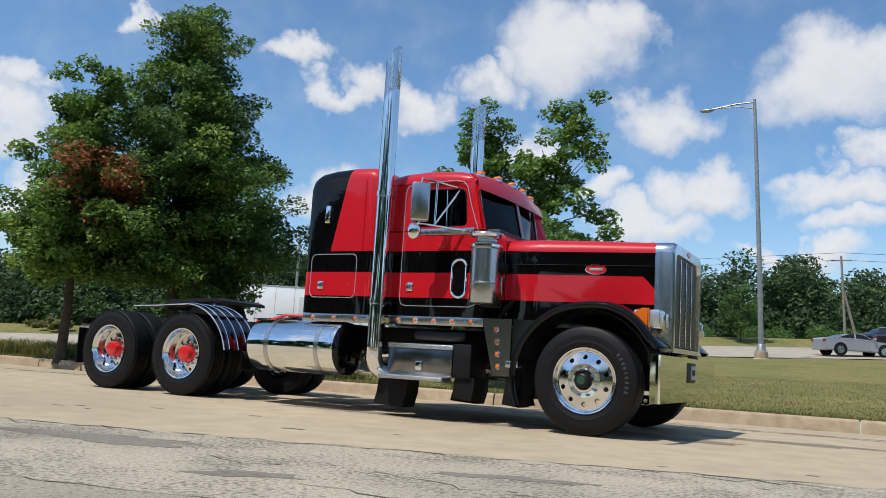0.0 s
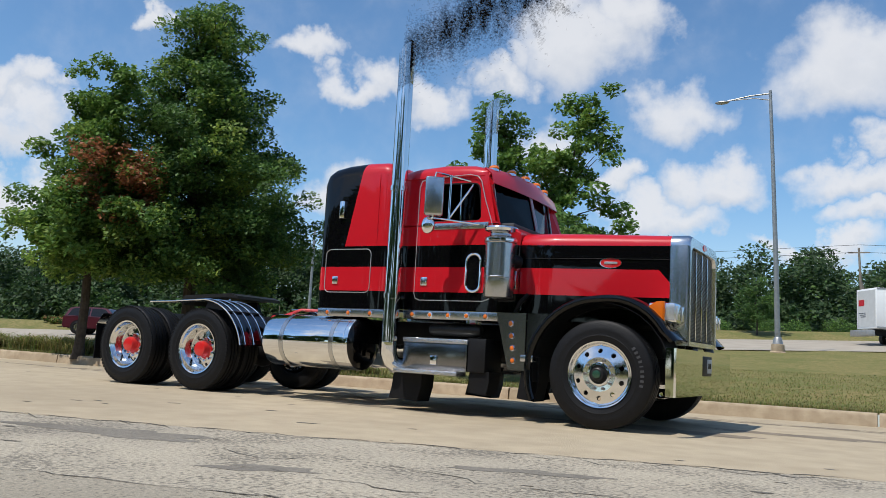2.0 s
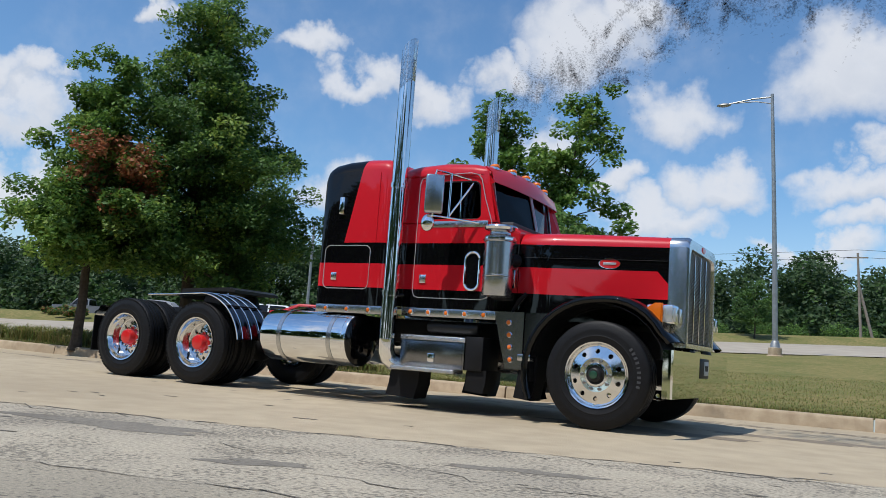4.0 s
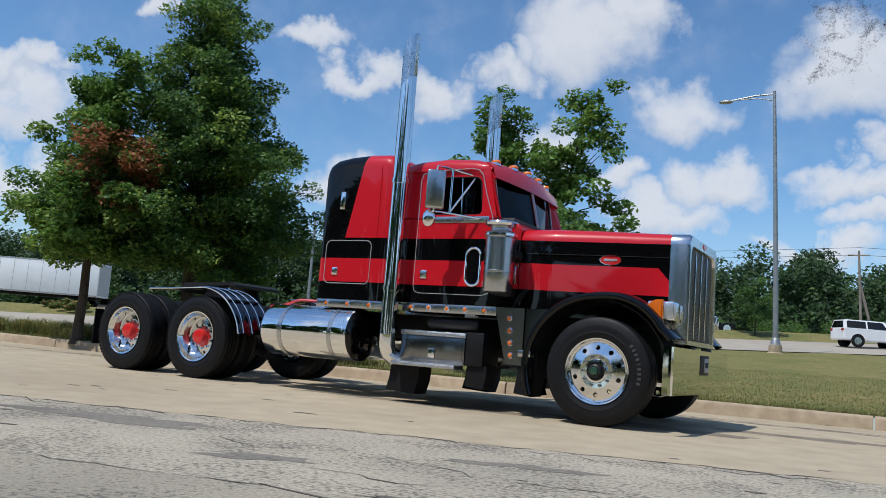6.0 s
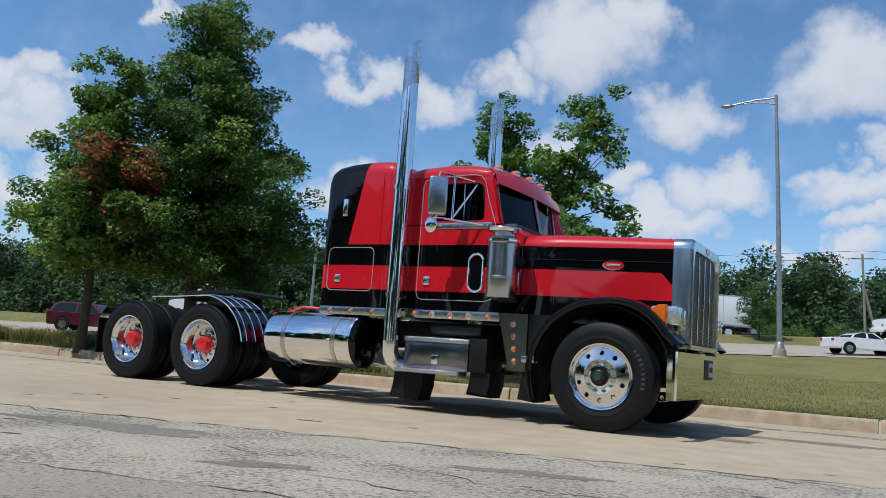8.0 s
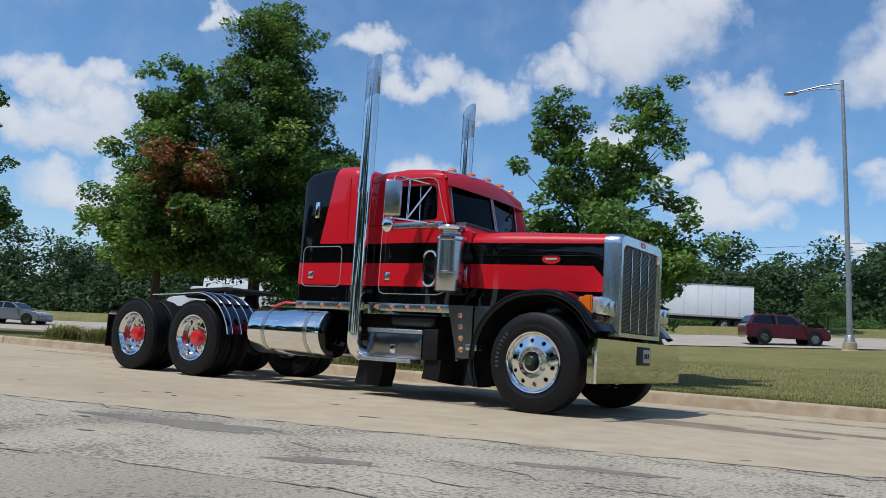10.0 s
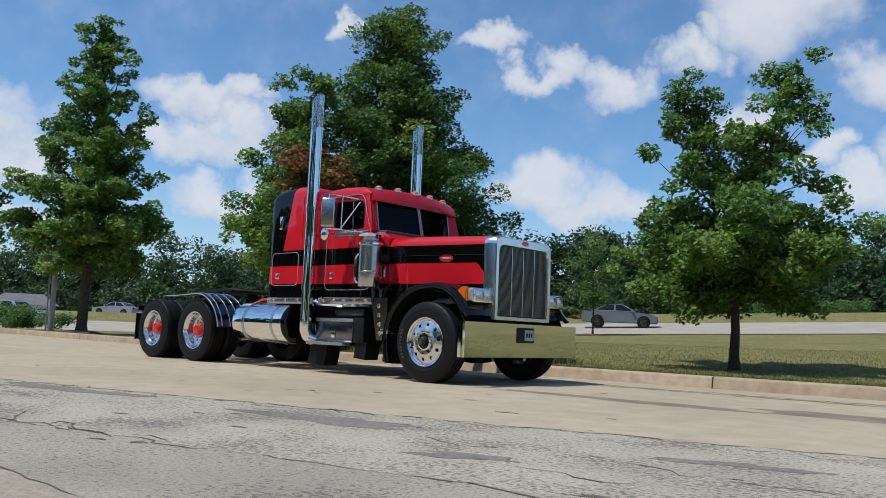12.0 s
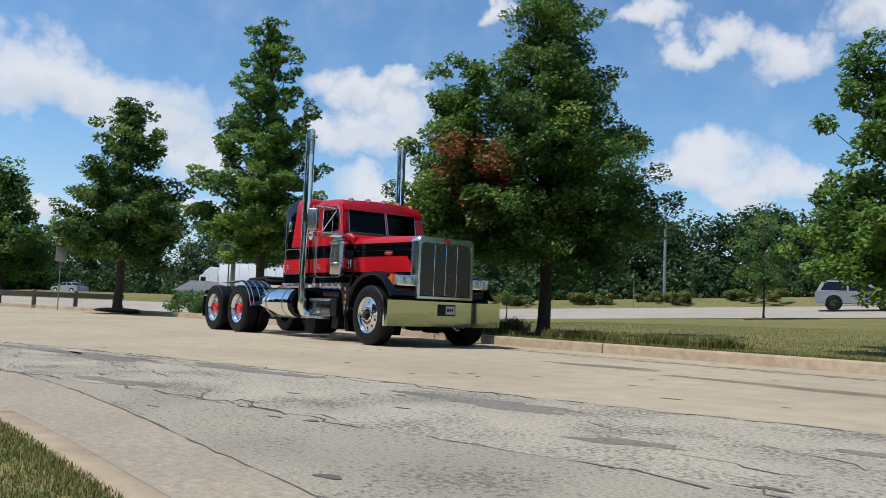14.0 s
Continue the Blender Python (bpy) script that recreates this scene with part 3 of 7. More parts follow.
along = lambda f, a, b: [(a + (b - a) * k / 40, f(a + (b - a) * k / 40)) for k in range(41)]
crack("crack", along(seam_far, -28, 9), 0.026, 1, jitter=0.06)
crack("crack", along(lambda x: seam_far(x) - 0.09, -16, 2), 0.014, 8, jitter=0.14)
crack("crack", along(seam_mid, -12, 8), 0.018, 2, jitter=0.10)
crack("crack", along(seam_near, -12, 6), 0.010, 3, jitter=0.012)
for k, (x, y, rx, ry, turn) in enumerate([(-4.55, 3.75, 0.62, 0.22, 22), (-7.6, 3.15, 0.75, 0.20, 18), (-9.3, 2.35, 0.9, 0.22, 20), (-6.6, 1.75, 0.5, 0.13, 15), (-10.8, 1.9, 0.8, 0.2, 22), (-1.9, 4.35, 0.35, 0.10, 22), (-2.9, 3.3, 0.3, 0.09, 25)]):
    blot("road_patch", x, y, rx, ry, turn, PATCH, 40 + k, 0.0015, "dark worn asphalt patch in the street", 0.8)
rng = random.Random(77)
for k in range(120):
    x = rng.uniform(-13, 3)
    lo, hi = seam_near(x), kerb_y(x)
    y = lo + (hi - lo) * rng.random() ** 1.2
    r = rng.uniform(0.012, 0.042)
    blot("road_spot", x, y, r * rng.uniform(1.2, 2.6), r * 0.7, 15, CRACK if k % 3 else PATCH, 100 + k, 0.0025, "small dark spot on the street", 0.5)
for k in range(22):
    pts = []
    x, y = rng.uniform(-12, 0), 0
    y = seam_near(x) + (seam_far(x) - seam_near(x)) * rng.uniform(0.15, 0.95)
    for i in range(9):
        pts.append((x, y))
        x += rng.uniform(0.1, 0.35)
        y += rng.uniform(-0.12, 0.28)
    crack("crack", pts, 0.006 + 0.006 * rng.random(), 200 + k, jitter=0.08)
off = lambda d: (lambda x: kerb_y(x) - d)
crack("tyre_stain", along(off(1.25), -16, 6), 0.14, 5, 0.0018, "dark drip line along the lane", 0.10, STAIN)
crack("tyre_stain", along(off(1.05), -13, 2), 0.07, 6, 0.0022, "dark drip line along the lane", 0.12, STAIN)
for k, (x, y, rx, ry) in enumerate([(-2.4, 8.3, 1.1, 0.3), (-4.6, 7.8, 1.3, 0.22), (-7.4, 8.0, 0.8, 0.25), (-0.9, 9.2, 0.9, 0.2)]):
    blot("oil_stain", x, y, rx, ry, 6, STAIN, 300 + k, 0.001, "damp dark stain on the concrete", 0.6)

# ---- grass ----
def blades(name, spots, height, width, materials, seed, label, bend=0.5):
    """Grass blades: bent tapering slips at the given foots."""
    rng = random.Random(seed)
    verts, faces, mats = [], [], []
    for x, y, z, k in spots:
        h, w = height * k * rng.uniform(0.5, 1.2), width * rng.uniform(0.6, 1.3)
        a = rng.uniform(0, 2 * math.pi)
        d, s = Vector((math.cos(a), math.sin(a), 0)), Vector((-math.sin(a), math.cos(a), 0))
        b = rng.uniform(0.1, 1.0) * bend * h
        p = Vector((x, y, z - 0.01))
        n = len(verts)
        m = p + d * b * 0.35 + Vector((0, 0, h * 0.6))
        t = p + d * b + Vector((0, 0, h * (1 - 0.25 * bend)))
        verts += [p - s * w, p + s * w, m + s * w * 0.7, m - s * w * 0.7, t]
        faces += [(n, n + 1, n + 2, n + 3), (n + 3, n + 2, n + 4)]
        c = rng.choice(range(len(materials)))
        mats += [c, c]
    me = bpy.data.meshes.new(name)
    me.from_pydata(verts, [], faces)
    for m in materials:
        me.materials.append(m)
    me.polygons.foreach_set("material_index", mats)
    tagged(new(name, me), label, "grass", kind="stuff")


rng = random.Random(12)
spots = []
for _ in range(42000):
    x = rng.uniform(-19, 4)
    d = 0.16 + rng.random() ** 2.2 * 5.0
    y = kerb_y(x) + d
    spots.append((x, y, land(x, y), 1.3 if d < 0.35 else 0.8))
for _ in range(60000):
    x = rng.uniform(-24, 6)
    d = 1.0 + rng.random() * 13.0
    y = kerb_y(x) + d
    spots.append((x, y, land(x, y), 0.75))
blades("grass_fringe", spots, 0.060, 0.006, [BLADES, BLADES, BLADES_GREEN], 13, "dry grass fringe behind the kerb")
spots = []
for _ in range(60000):
    x = rng.uniform(-8.5, -1.5)
    d = rng.random() ** 1.4 * 2.6
    spots.append((x, near_kerb(x) - 0.16 - d, 0.04 + 0.02 * d, 1.0 if d > 0.15 else 1.3))
blades("verge_grass", spots, 0.030, 0.0030, [BLADES, BLADES, BLADES, BLADES_GREEN], 14, "dry grass of the near verge")


def tuft_row(x0, x1, back, n, height, seed, label, lush):
    g = random.Random(seed)
    pts = []
    for _ in range(n):
        cx = g.uniform(x0, x1)
        cy = kerb_y(cx) + back + g.gauss(0, 0.28)
        k = g.uniform(0.6, 1.1)
        for _ in range(120):
            x, y = cx + g.gauss(0, 0.09), cy + g.gauss(0, 0.09)
            pts.append((x, y, land(x, y), k))
    blades("ornamental_grass", pts, height, 0.010, lush, seed + 1, label, 1.1)


tuft_row(-13.0, -8.6, 1.25, 70, 0.27, 21, "green clumps of daylily leaves behind the kerb", [BLADES, BLADES, BLADES_GREEN])
tuft_row(-19.5, -13.9, 1.3, 120, 0.48, 23, "tall unmown grass under the trees", [BLADES_GREEN, BLADES, BLADES])
for x, y, r in ((-13.4, 12.47, 0.75), (-23.5, 36.5, 0.95), (-34.88, 8.92, 0.9), (-27.56, 11.84, 0.8)):
    bm = bmesh.new()
    bmesh.ops.create_uvsphere(bm, u_segments=24, v_segments=8, radius=1, matrix=Matrix.Translation((x, y, land(x, y) - 0.01)) @ Matrix.Diagonal((r, r, 0.09, 1)))
    for v in bm.verts:
        v.co += Vector((noise.noise(v.co * 4), noise.noise(v.co * 4 + Vector((9, 0, 0))), 0.3 * noise.noise(v.co * 7))) * 0.10
    tagged(obj("mulch_ring", bm, MULCH), "mound of brown mulch round a trunk", "mulch", kind="structure")


# ---- bushes along the highway ----
def bush(x, y, rx, ry, h, seed, label, materials):
    g = random.Random(seed)
    e = empty("bush", (x, y, land(x, y)), label, "bush")
    clumps = [(Vector((g.uniform(-rx, rx), g.uniform(-ry, ry), h * g.uniform(0.15, 0.75))), h * g.uniform(0.25, 0.42)) for _ in range(int(10 + 7 * rx))]
    me = crown_mesh("foliage", clumps, int(1500 + 1300 * rx), 0.085, materials, seed, lambda p, q: q.choice((0, 0, 1, 2)))
    ob = new("foliage", me)
    ob.parent = e
    part("stem", tube(bmesh.new(), (0, 0, -0.05), (0, 0, h * 0.5), 0.04, 0.02, 7), BARK, e)


bush(-51.0, 18.0, 5.0, 1.2, 1.6, 81, "broad green roadside shrub", [LEAF_DARK, LEAF_MID, LEAF_MID, LEAF_BROWN])
for k in range(5):
    p = HU * (-28 + 6.1 * k) + HN * 62.0
    bush(p.x, p.y, 2.2, 0.8, 0.95, 83 + k, "low brownish shrub on the highway bank", [LEAF_DARK, LEAF_BROWN, LEAF_LIGHT, LEAF_BROWN])
for k in range(6):
    p = HU * (12 + 7.6 * k) + HN * 84.0
    bush(p.x, p.y, 2.4, 1.2, 2.2, 93 + k, "green shrub before the woods", [LEAF_DARK, LEAF_MID, LEAF_FRESH, LEAF_BROWN])


# ---- poles, lamp, signs ----
def street_lamp():
    x, y = -6.2, 46.5
    z = land(x, y)
    e = empty("street_lamp", (x, y, z), "tall galvanised highway lamp post with one arm", "lamp post")
    part("base", lathe(bmesh.new(), [(-0.05, 0.42), (0.0, 0.42), (0.05, 0.36), (0.42, 0.33), (0.46, 0.22)], "z", 16), KERBM, e, "concrete base")
    part("base_cover", lathe(bmesh.new(), [(0.44, 0.27), (0.75, 0.20), (0.8, 0.17)], "z", 16), POLE, e)
    part("post", pipe(bmesh.new(), [(0, 0, 0.4), (-0.10, 0, 4.6), (-0.29, -0.02, 10.3), (-0.44, -0.03, 14.3)], [0.15, 0.13, 0.105, 0.085], 14), POLE, e)
    arm = part("arm", pipe(bmesh.new(), [(-0.44, -0.03, 14.13), (-1.4, -0.2, 14.05), (-2.65, -0.42, 13.8)], 0.045, 8), POLE, e)
    part("arm_brace", pipe(bmesh.new(), [(-0.42, -0.03, 13.75), (-1.25, -0.18, 13.9), (-2.3, -0.36, 13.84)], 0.03, 8), POLE, arm)
    part("lamp_head", ball(bmesh.new(), (-2.9, -0.46, 13.74), 0.30, (1.3, 0.6, 0.36), 14, 8), POLE, e, "grey cobra lamp head")


def plain_pole(x, y, h, r, material, label, lean=(0, 0), cross=False):
    e = empty("utility_pole", (x, y, land(x, y)), label, "pole")
    part("post", pipe(bmesh.new(), [(0, 0, -0.1), (lean[0] * 0.5, lean[1] * 0.5, h * 0.5), (lean[0], lean[1], h)], [r, r * 0.85, r * 0.7], 9), material, e)
    if cross:
        part("crossarm", box(bmesh.new(), lean[0] - 0.9, lean[0] + 0.9, lean[1] - 0.06, lean[1] + 0.06, h - 0.5, h - 0.38), material, e)
    return e


street_lamp()
plain_pole(-41.5, 51.2, 7.6, 0.13, POLE, "slim grey roadside pole")
far_pole = plain_pole(-4.0, 86.0, 8.6, 0.14, WOODPOLE, "weathered utility pole with a crossarm", (-0.35, 0), True)
part("stay_pole", pipe(bmesh.new(), [(1.15, 0.5, -0.3), (-0.25, 0.1, 5.6)], 0.13, 8), WOODPOLE, far_pole, "pale leaning stay pole")
plain_pole(-28.72, 11.3, 3.3, 0.10, POLE, "grey steel sign post by the kerb")
plain_pole(-39.5, 45.4, 2.0, 0.03, WOODPOLE, "thin marker stake by the highway")
wire_bm = bmesh.new()
a, b = Vector((-4.3, 86.0, land(-4.0, 86.0) + 8.2)), Vector((-95, 78, 12.5))
for dz in (0.0, 0.7):
    pts = [a.lerp(b, k / 14) + Vector((0, 0, dz - 1.6 * math.sin(math.pi * k / 14))) for k in range(15)]
    pipe(wire_bm, pts, 0.018, 5)
    pts = [a.lerp(Vector((60, 100, 14)), k / 10) + Vector((0, 0, dz - 1.2 * math.sin(math.pi * k / 10))) for k in range(11)]
    pipe(wire_bm, pts, 0.018, 5)
tagged(obj("overhead_wires", wire_bm, DARK), "thin dark overhead wires", "wires", kind="stuff")


def road_sign(x, y, h, label):
    e = empty("road_sign", (x, y, land(x, y)), label, "sign")
    part("post", box(bmesh.new(), -0.025, 0.025, -0.02, 0.02, -0.1, h, 0.006), POLE, e)
    part("sign_panel", box(bmesh.new(), 0.03, 0.036, -0.22, 0.22, h - 0.62, h - 0.02, 0.002), SIGNBACK, e, "bare back of a sign panel")


road_sign(-36.35, 6.95, 2.5, "road sign on a thin post seen from behind")
road_sign(-28.9, 11.2, 2.6, "small sign panel on a steel post")


def guardrail():
    e = empty("guardrail", (-44.4, 7.6, land(-44.4, 7.6)), "weathered timber guardrail by the street", "guardrail")
    for k in range(5):
        part("post", box(bmesh.new(), -0.12, 0.12, -4 + 1.9 * k - 0.09, -4 + 1.9 * k + 0.09, -0.2, 0.78, 0.02), WEATHERED, e)
    part("rail", box(bmesh.new(), 0.10, 0.18, -4.4, 4.0, 0.42, 0.68, 0.02), WEATHERED, e)


guardrail()


def house(x, y, w, d, h, roof, turn, label):
    e = empty("house", Matrix.Translation((x, y, land(x, y) - 0.6)) @ Matrix.Rotation(radians(turn), 4, "Z"), label, "house")
    part("wall", box(bmesh.new(), -w / 2, w / 2, -d / 2, d / 2, 0, h), SIDING, e)
    bm = bmesh.new()
    loft(bm, [[Vector((-w / 2 - 0.4, -d / 2 - 0.4, h)), Vector((-w / 2 - 0.4, d / 2 + 0.4, h)), Vector((-w / 2 + 1.2, 0, h + roof))], [Vector((w / 2 + 0.4, -d / 2 - 0.4, h)), Vector((w / 2 + 0.4, d / 2 + 0.4, h)), Vector((w / 2 - 1.2, 0, h + roof))]])
    part("roof", bm, ROOFING, e, "grey shingle roof", smooth=False)
    for k in range(3):
        win = part("window", box(bmesh.new(), -w * 0.3 + k * w * 0.3 - 0.5, -w * 0.3 + k * w * 0.3 + 0.5, -d / 2 - 0.03, -d / 2 + 0.02, h * 0.4, h * 0.8), SIDING, e)
        part("pane", box(bmesh.new(), -w * 0.3 + k * w * 0.3 - 0.43, -w * 0.3 + k * w * 0.3 + 0.43, -d / 2 - 0.05, -d / 2 - 0.031, h * 0.43, h * 0.77), BLACKGLASS, win)


house(-90, 32.5, 6.0, 6, 1.4, 1.2, 68, "low house with a grey shingle roof among trees")


# ---- trees ----
def branch(bm, a, b, r0, r1, rng, n=5, sag=0.0):
    pts = []
    for i in range(n + 1):
        k = i / n
        p = a.lerp(b, k)
        w = math.sin(k * math.pi) * (b - a).length * 0.05
        pts.append(p + Vector((rng.uniform(-w, w), rng.uniform(-w, w), rng.uniform(-w, w) + sag * math.sin(k * math.pi))))
    pipe(bm, pts, [r0 + (r1 - r0) * i / n for i in range(n + 1)], 7)


def tree(at, height, crown_r, trunk_r, first, seed, label, profile, leaves=14000, leaf=0.055, tops=((0, 0),), brown=None, materials=None, clump=0.34, limbs=26, fork=0.35, lean=(0, 0), density=1.0, sprays=3):
    """A tapered trunk that forks, limbs, and a crown of leaf clumps along the limbs. profile(k): crown radius at the height k of the crown, 0 to 1."""
    rng = random.Random(seed)
    materials = materials or [LEAF_DARK, LEAF_MID, LEAF_LIGHT, LEAF_BROWN]
    e = empty("tree", at, label, "tree")
    bm = bmesh.new()
    split = first + (height - first) * fork * 0.3
    base = Vector((0, 0, -0.06))
    mid = Vector((lean[0] * 0.3, lean[1] * 0.3, split))
    pipe(bm, [base, Vector((0, 0, 0.06)), Vector((0, 0, 0.25)), base.lerp(mid, 0.5) + Vector((0.02, 0.01, 0)), mid], [trunk_r * 1.7, trunk_r * 1.3, trunk_r * 1.05, trunk_r * 0.92, trunk_r * 0.8], 10)
    leaders = []
    for tx, ty in tops:
        top = Vector((tx * crown_r + lean[0], ty * crown_r + lean[1], height * (0.97 if len(tops) == 1 else rng.uniform(0.9, 0.98))))
        branch(bm, mid - Vector((0, 0, 0.1)), top, trunk_r * (0.75 if len(tops) == 1 else 0.55), 0.012, rng, 7)
        leaders.append((mid, top))
    clumps = []
    for i in range(limbs):
        k = ((i + 0.5) / limbs) ** 1.05
        a0, a1 = leaders[i % len(leaders)]
        z = first + (height - first) * k
        start = a0.lerp(a1, min(1, max(0, (z - 0.10 * height - a0.z) / max(0.1, a1.z - a0.z))))
        ang = i * 2.399 + rng.uniform(-0.4, 0.4)
        r = crown_r * profile(k) * rng.uniform(0.72, 1.08)
        axis = a0.lerp(a1, min(1, max(0, (z - a0.z) / max(0.1, a1.z - a0.z))))
        if len(tops) > 1:
            r *= 1 - 0.50 * smooth(0.25, 0.55, k)
        tip = Vector((axis.x + math.cos(ang) * r, axis.y + math.sin(ang) * r, z + rng.uniform(-0.05, 0.10) * height * 0.5))
        branch(bm, start, tip, trunk_r * 0.30 * (1 - k * 0.6), 0.006, rng, 4)
        steps = max(2, int(r / (clump * 0.8)))
        for s in range(steps):
            f = (s + 1) / steps
            if f < 0.28:
                continue
            for _ in range(sprays if f > 0.45 else 2):
                w = clump * (0.55 + 0.55 * f)
                p = start.lerp(tip, f) + Vector((rng.uniform(-w, w), rng.uniform(-w, w), rng.uniform(-w * 0.5, w * 0.9)))
                clumps.append((p, clump * rng.uniform(0.55, 1.25) * (0.75 + 0.4 * (1 - k))))
    for a0, a1 in leaders:
        for s in range(int(height * 0.5 / clump)):
            f = rng.uniform(0.55, 1.0)
            clumps.append((a0.lerp(a1, f) + Vector((rng.uniform(-0.2, 0.2), rng.uniform(-0.2, 0.2), rng.uniform(-0.05, 0.1))), clump * rng.uniform(0.5, 0.9) * (1.25 - 0.5 * f)))
    part("trunk", bm, BARK, e)

    def pick(p, g):
        if brown and (p - Vector(brown[0])).length < brown[1] * g.uniform(0.75, 1.05):
            return 3
        k = noise.noise(p * 0.9 + Vector((seed, 0, 0))) + g.uniform(-0.35, 0.35)
        return 0 if k < 0.0 else (1 if k < 0.33 else 2)

    crown = new("crown", crown_mesh("crown", clumps, int(leaves * density), leaf, materials, seed + 1, pick))
    crown.parent = e
    return e


def oval(k):
    return (0.45 + 0.55 * smooth(0, 0.28, k)) * (1 - 0.80 * smooth(0.35, 1.0, k))


def shade(k):
    return (0.62 + 0.38 * smooth(0, 0.22, k)) * (1 - 0.42 * smooth(0.25, 0.55, k)) * (1 - 0.62 * smooth(0.55, 1.0, k))


def cone(k):
    return (0.6 + 0.4 * smooth(0, 0.15, k)) * (1 - 0.93 * k ** 1.1)


def round_crown(k):
    return math.sin(math.pi * (0.12 + 0.83 * k)) ** 0.7


def on_land(x, y, dz=0.0):
    return (x, y, land(x, y) + dz)


tree(on_land(-13.4, 12.47), 7.6, 2.5, 0.14, 1.5, 11, "broad green shade tree with a patch of brown dead leaves", shade, 150000, 0.050, limbs=96, clump=0.36, brown=((-0.28, -2.06, 3.5), 1.12))
tree(on_land(-14.45, 10.74), 5.8, 1.7, 0.095, 1.5, 23, "green maple with a thin trunk beside the kerb", oval, 46000, 0.056, limbs=40, tops=((-0.42, 0.1), (0.40, -0.1)), clump=0.31, materials=MAPLE)
tree(on_land(-6.17, 14.11), 5.35, 2.2, 0.085, 1.0, 31, "young maple with two tops on the grass", oval, 56000, 0.056, limbs=64, tops=((-0.40, 0.0), (0.40, 0.1)), clump=0.28, materials=[LEAF_MID, LEAF_FRESH, LEAF_LIGHT, LEAF_BROWN], sprays=2)
tree(on_land(-27.56, 11.84), 10.6, 3.1, 0.17, 2.0, 47, "tall conical green tree beside the street", cone, 62000, 0.080, limbs=66, clump=0.36, materials=MAPLE, sprays=2)
tree(on_land(-34.88, 8.92), 8.6, 3.2, 0.17, 1.9, 53, "green tree with a broad cone of leaves", cone, 52000, 0.085, limbs=60, clump=0.40, sprays=2)
tree(on_land(-54.5, 7.15), 8.0, 3.6, 0.18, 1.6, 59, "green tree far down the street", cone, 20000, 0.13, limbs=44, clump=0.6)
tree(on_land(-23.5, 36.5), 5.2, 1.6, 0.05, 1.4, 61, "thin young tree on a ring of mulch", round_crown, 5000, 0.075, limbs=26, clump=0.34)
tree(on_land(-10.2, 65.5), 4.2, 1.55, 0.06, 0.9, 67, "small dark round tree beyond the highway", round_crown, 7000, 0.08, limbs=22, clump=0.36, materials=[LEAF_DARK, LEAF_DARK, LEAF_MID, LEAF_BROWN])
tree(on_land(-28.95, 24.6), 1.6, 0.35, 0.03, 0.7, 71, "thin sapling on the grass", round_crown, 500, 0.05, limbs=8, clump=0.16)


# ---- the truck: front axle at x = 0, nose to +x, its right side towards the camera at -y ----
TYRE_R = 0.515


def cut(bm, co, no):
    bmesh.ops.bisect_plane(bm, geom=list(bm.verts) + list(bm.edges) + list(bm.faces), plane_co=co, plane_no=no)


BAND_TOP, BAND_LOW, RED_LOW = 1.80, 1.56, 1.285


def paint_bands(bm, extra=None):
    """Cuts the two-tone bands into a body panel: 0 red, 1 black."""
    for z in (BAND_TOP, BAND_LOW, RED_LOW):
        cut(bm, (0, 0, z), (0, 0, 1))
    for f in bm.faces:
        c = f.calc_center_median()
        black = BAND_LOW < c.z < BAND_TOP or c.z < RED_LOW
        f.material_index = 1 if black or (extra and extra(c)) else 0
    return bm


def round_box(half, low, high, r, n=5):
    """Section in y and z with rounded upper corners."""
    pts = [(-half, low)]
    for i in range(n + 1):
        a = math.pi - i / n * math.pi / 2
        pts.append((-half + r + math.cos(a) * r, high - r + math.sin(a) * r))
    for i in range(n + 1):
        a = math.pi / 2 - i / n * math.pi / 2
        pts.append((half - r + math.cos(a) * r, high - r + math.sin(a) * r))
    pts.append((half, low))
    return pts


def ring_frame(bm, outer, inner, depth):
    """A frame between two outlines (3D points, equal numbers) with the thickness vector depth."""
    d = Vector(depth)
    o, i = [bm.verts.new(p) for p in outer], [bm.verts.new(p) for p in inner]
    ob, ib = [bm.verts.new(Vector(p) + d) for p in outer], [bm.verts.new(Vector(p) + d) for p in inner]
    n = len(o)
    for k in range(n):
        j = (k + 1) % n
        for q in ((o[k], o[j], i[j], i[k]), (ob[j], ob[k], ib[k], ib[j]), (o[j], o[k], ob[k], ob[j]), (i[k], i[j], ib[j], ib[k])):
            bm.faces.new(q)
    bmesh.ops.recalc_face_normals(bm, faces=bm.faces)
    return bm


def sheet(bm, pts, depth):
    d = Vector(depth)
    a, b = [bm.verts.new(p) for p in pts], [bm.verts.new(Vector(p) + d) for p in pts]
    n = len(a)
    bm.faces.new(a)
    bm.faces.new(b[::-1])
    for k in range(n):
        bm.faces.new((a[k], b[k], b[(k + 1) % n], a[(k + 1) % n]))
    bmesh.ops.recalc_face_normals(bm, faces=bm.faces)
    return bm


def rounded(x0, x1, z0, z1, r, n=5):
    """A rounded outline in x and z."""
    pts = []
    for cx, cz, a0 in ((x1 - r, z1 - r, 0), (x0 + r, z1 - r, 90), (x0 + r, z0 + r, 180), (x1 - r, z0 + r, 270)):
        for i in range(n + 1):
            a = radians(a0 + 90 * i / n)
            pts.append((cx + math.cos(a) * r, cz + math.sin(a) * r))
    return pts


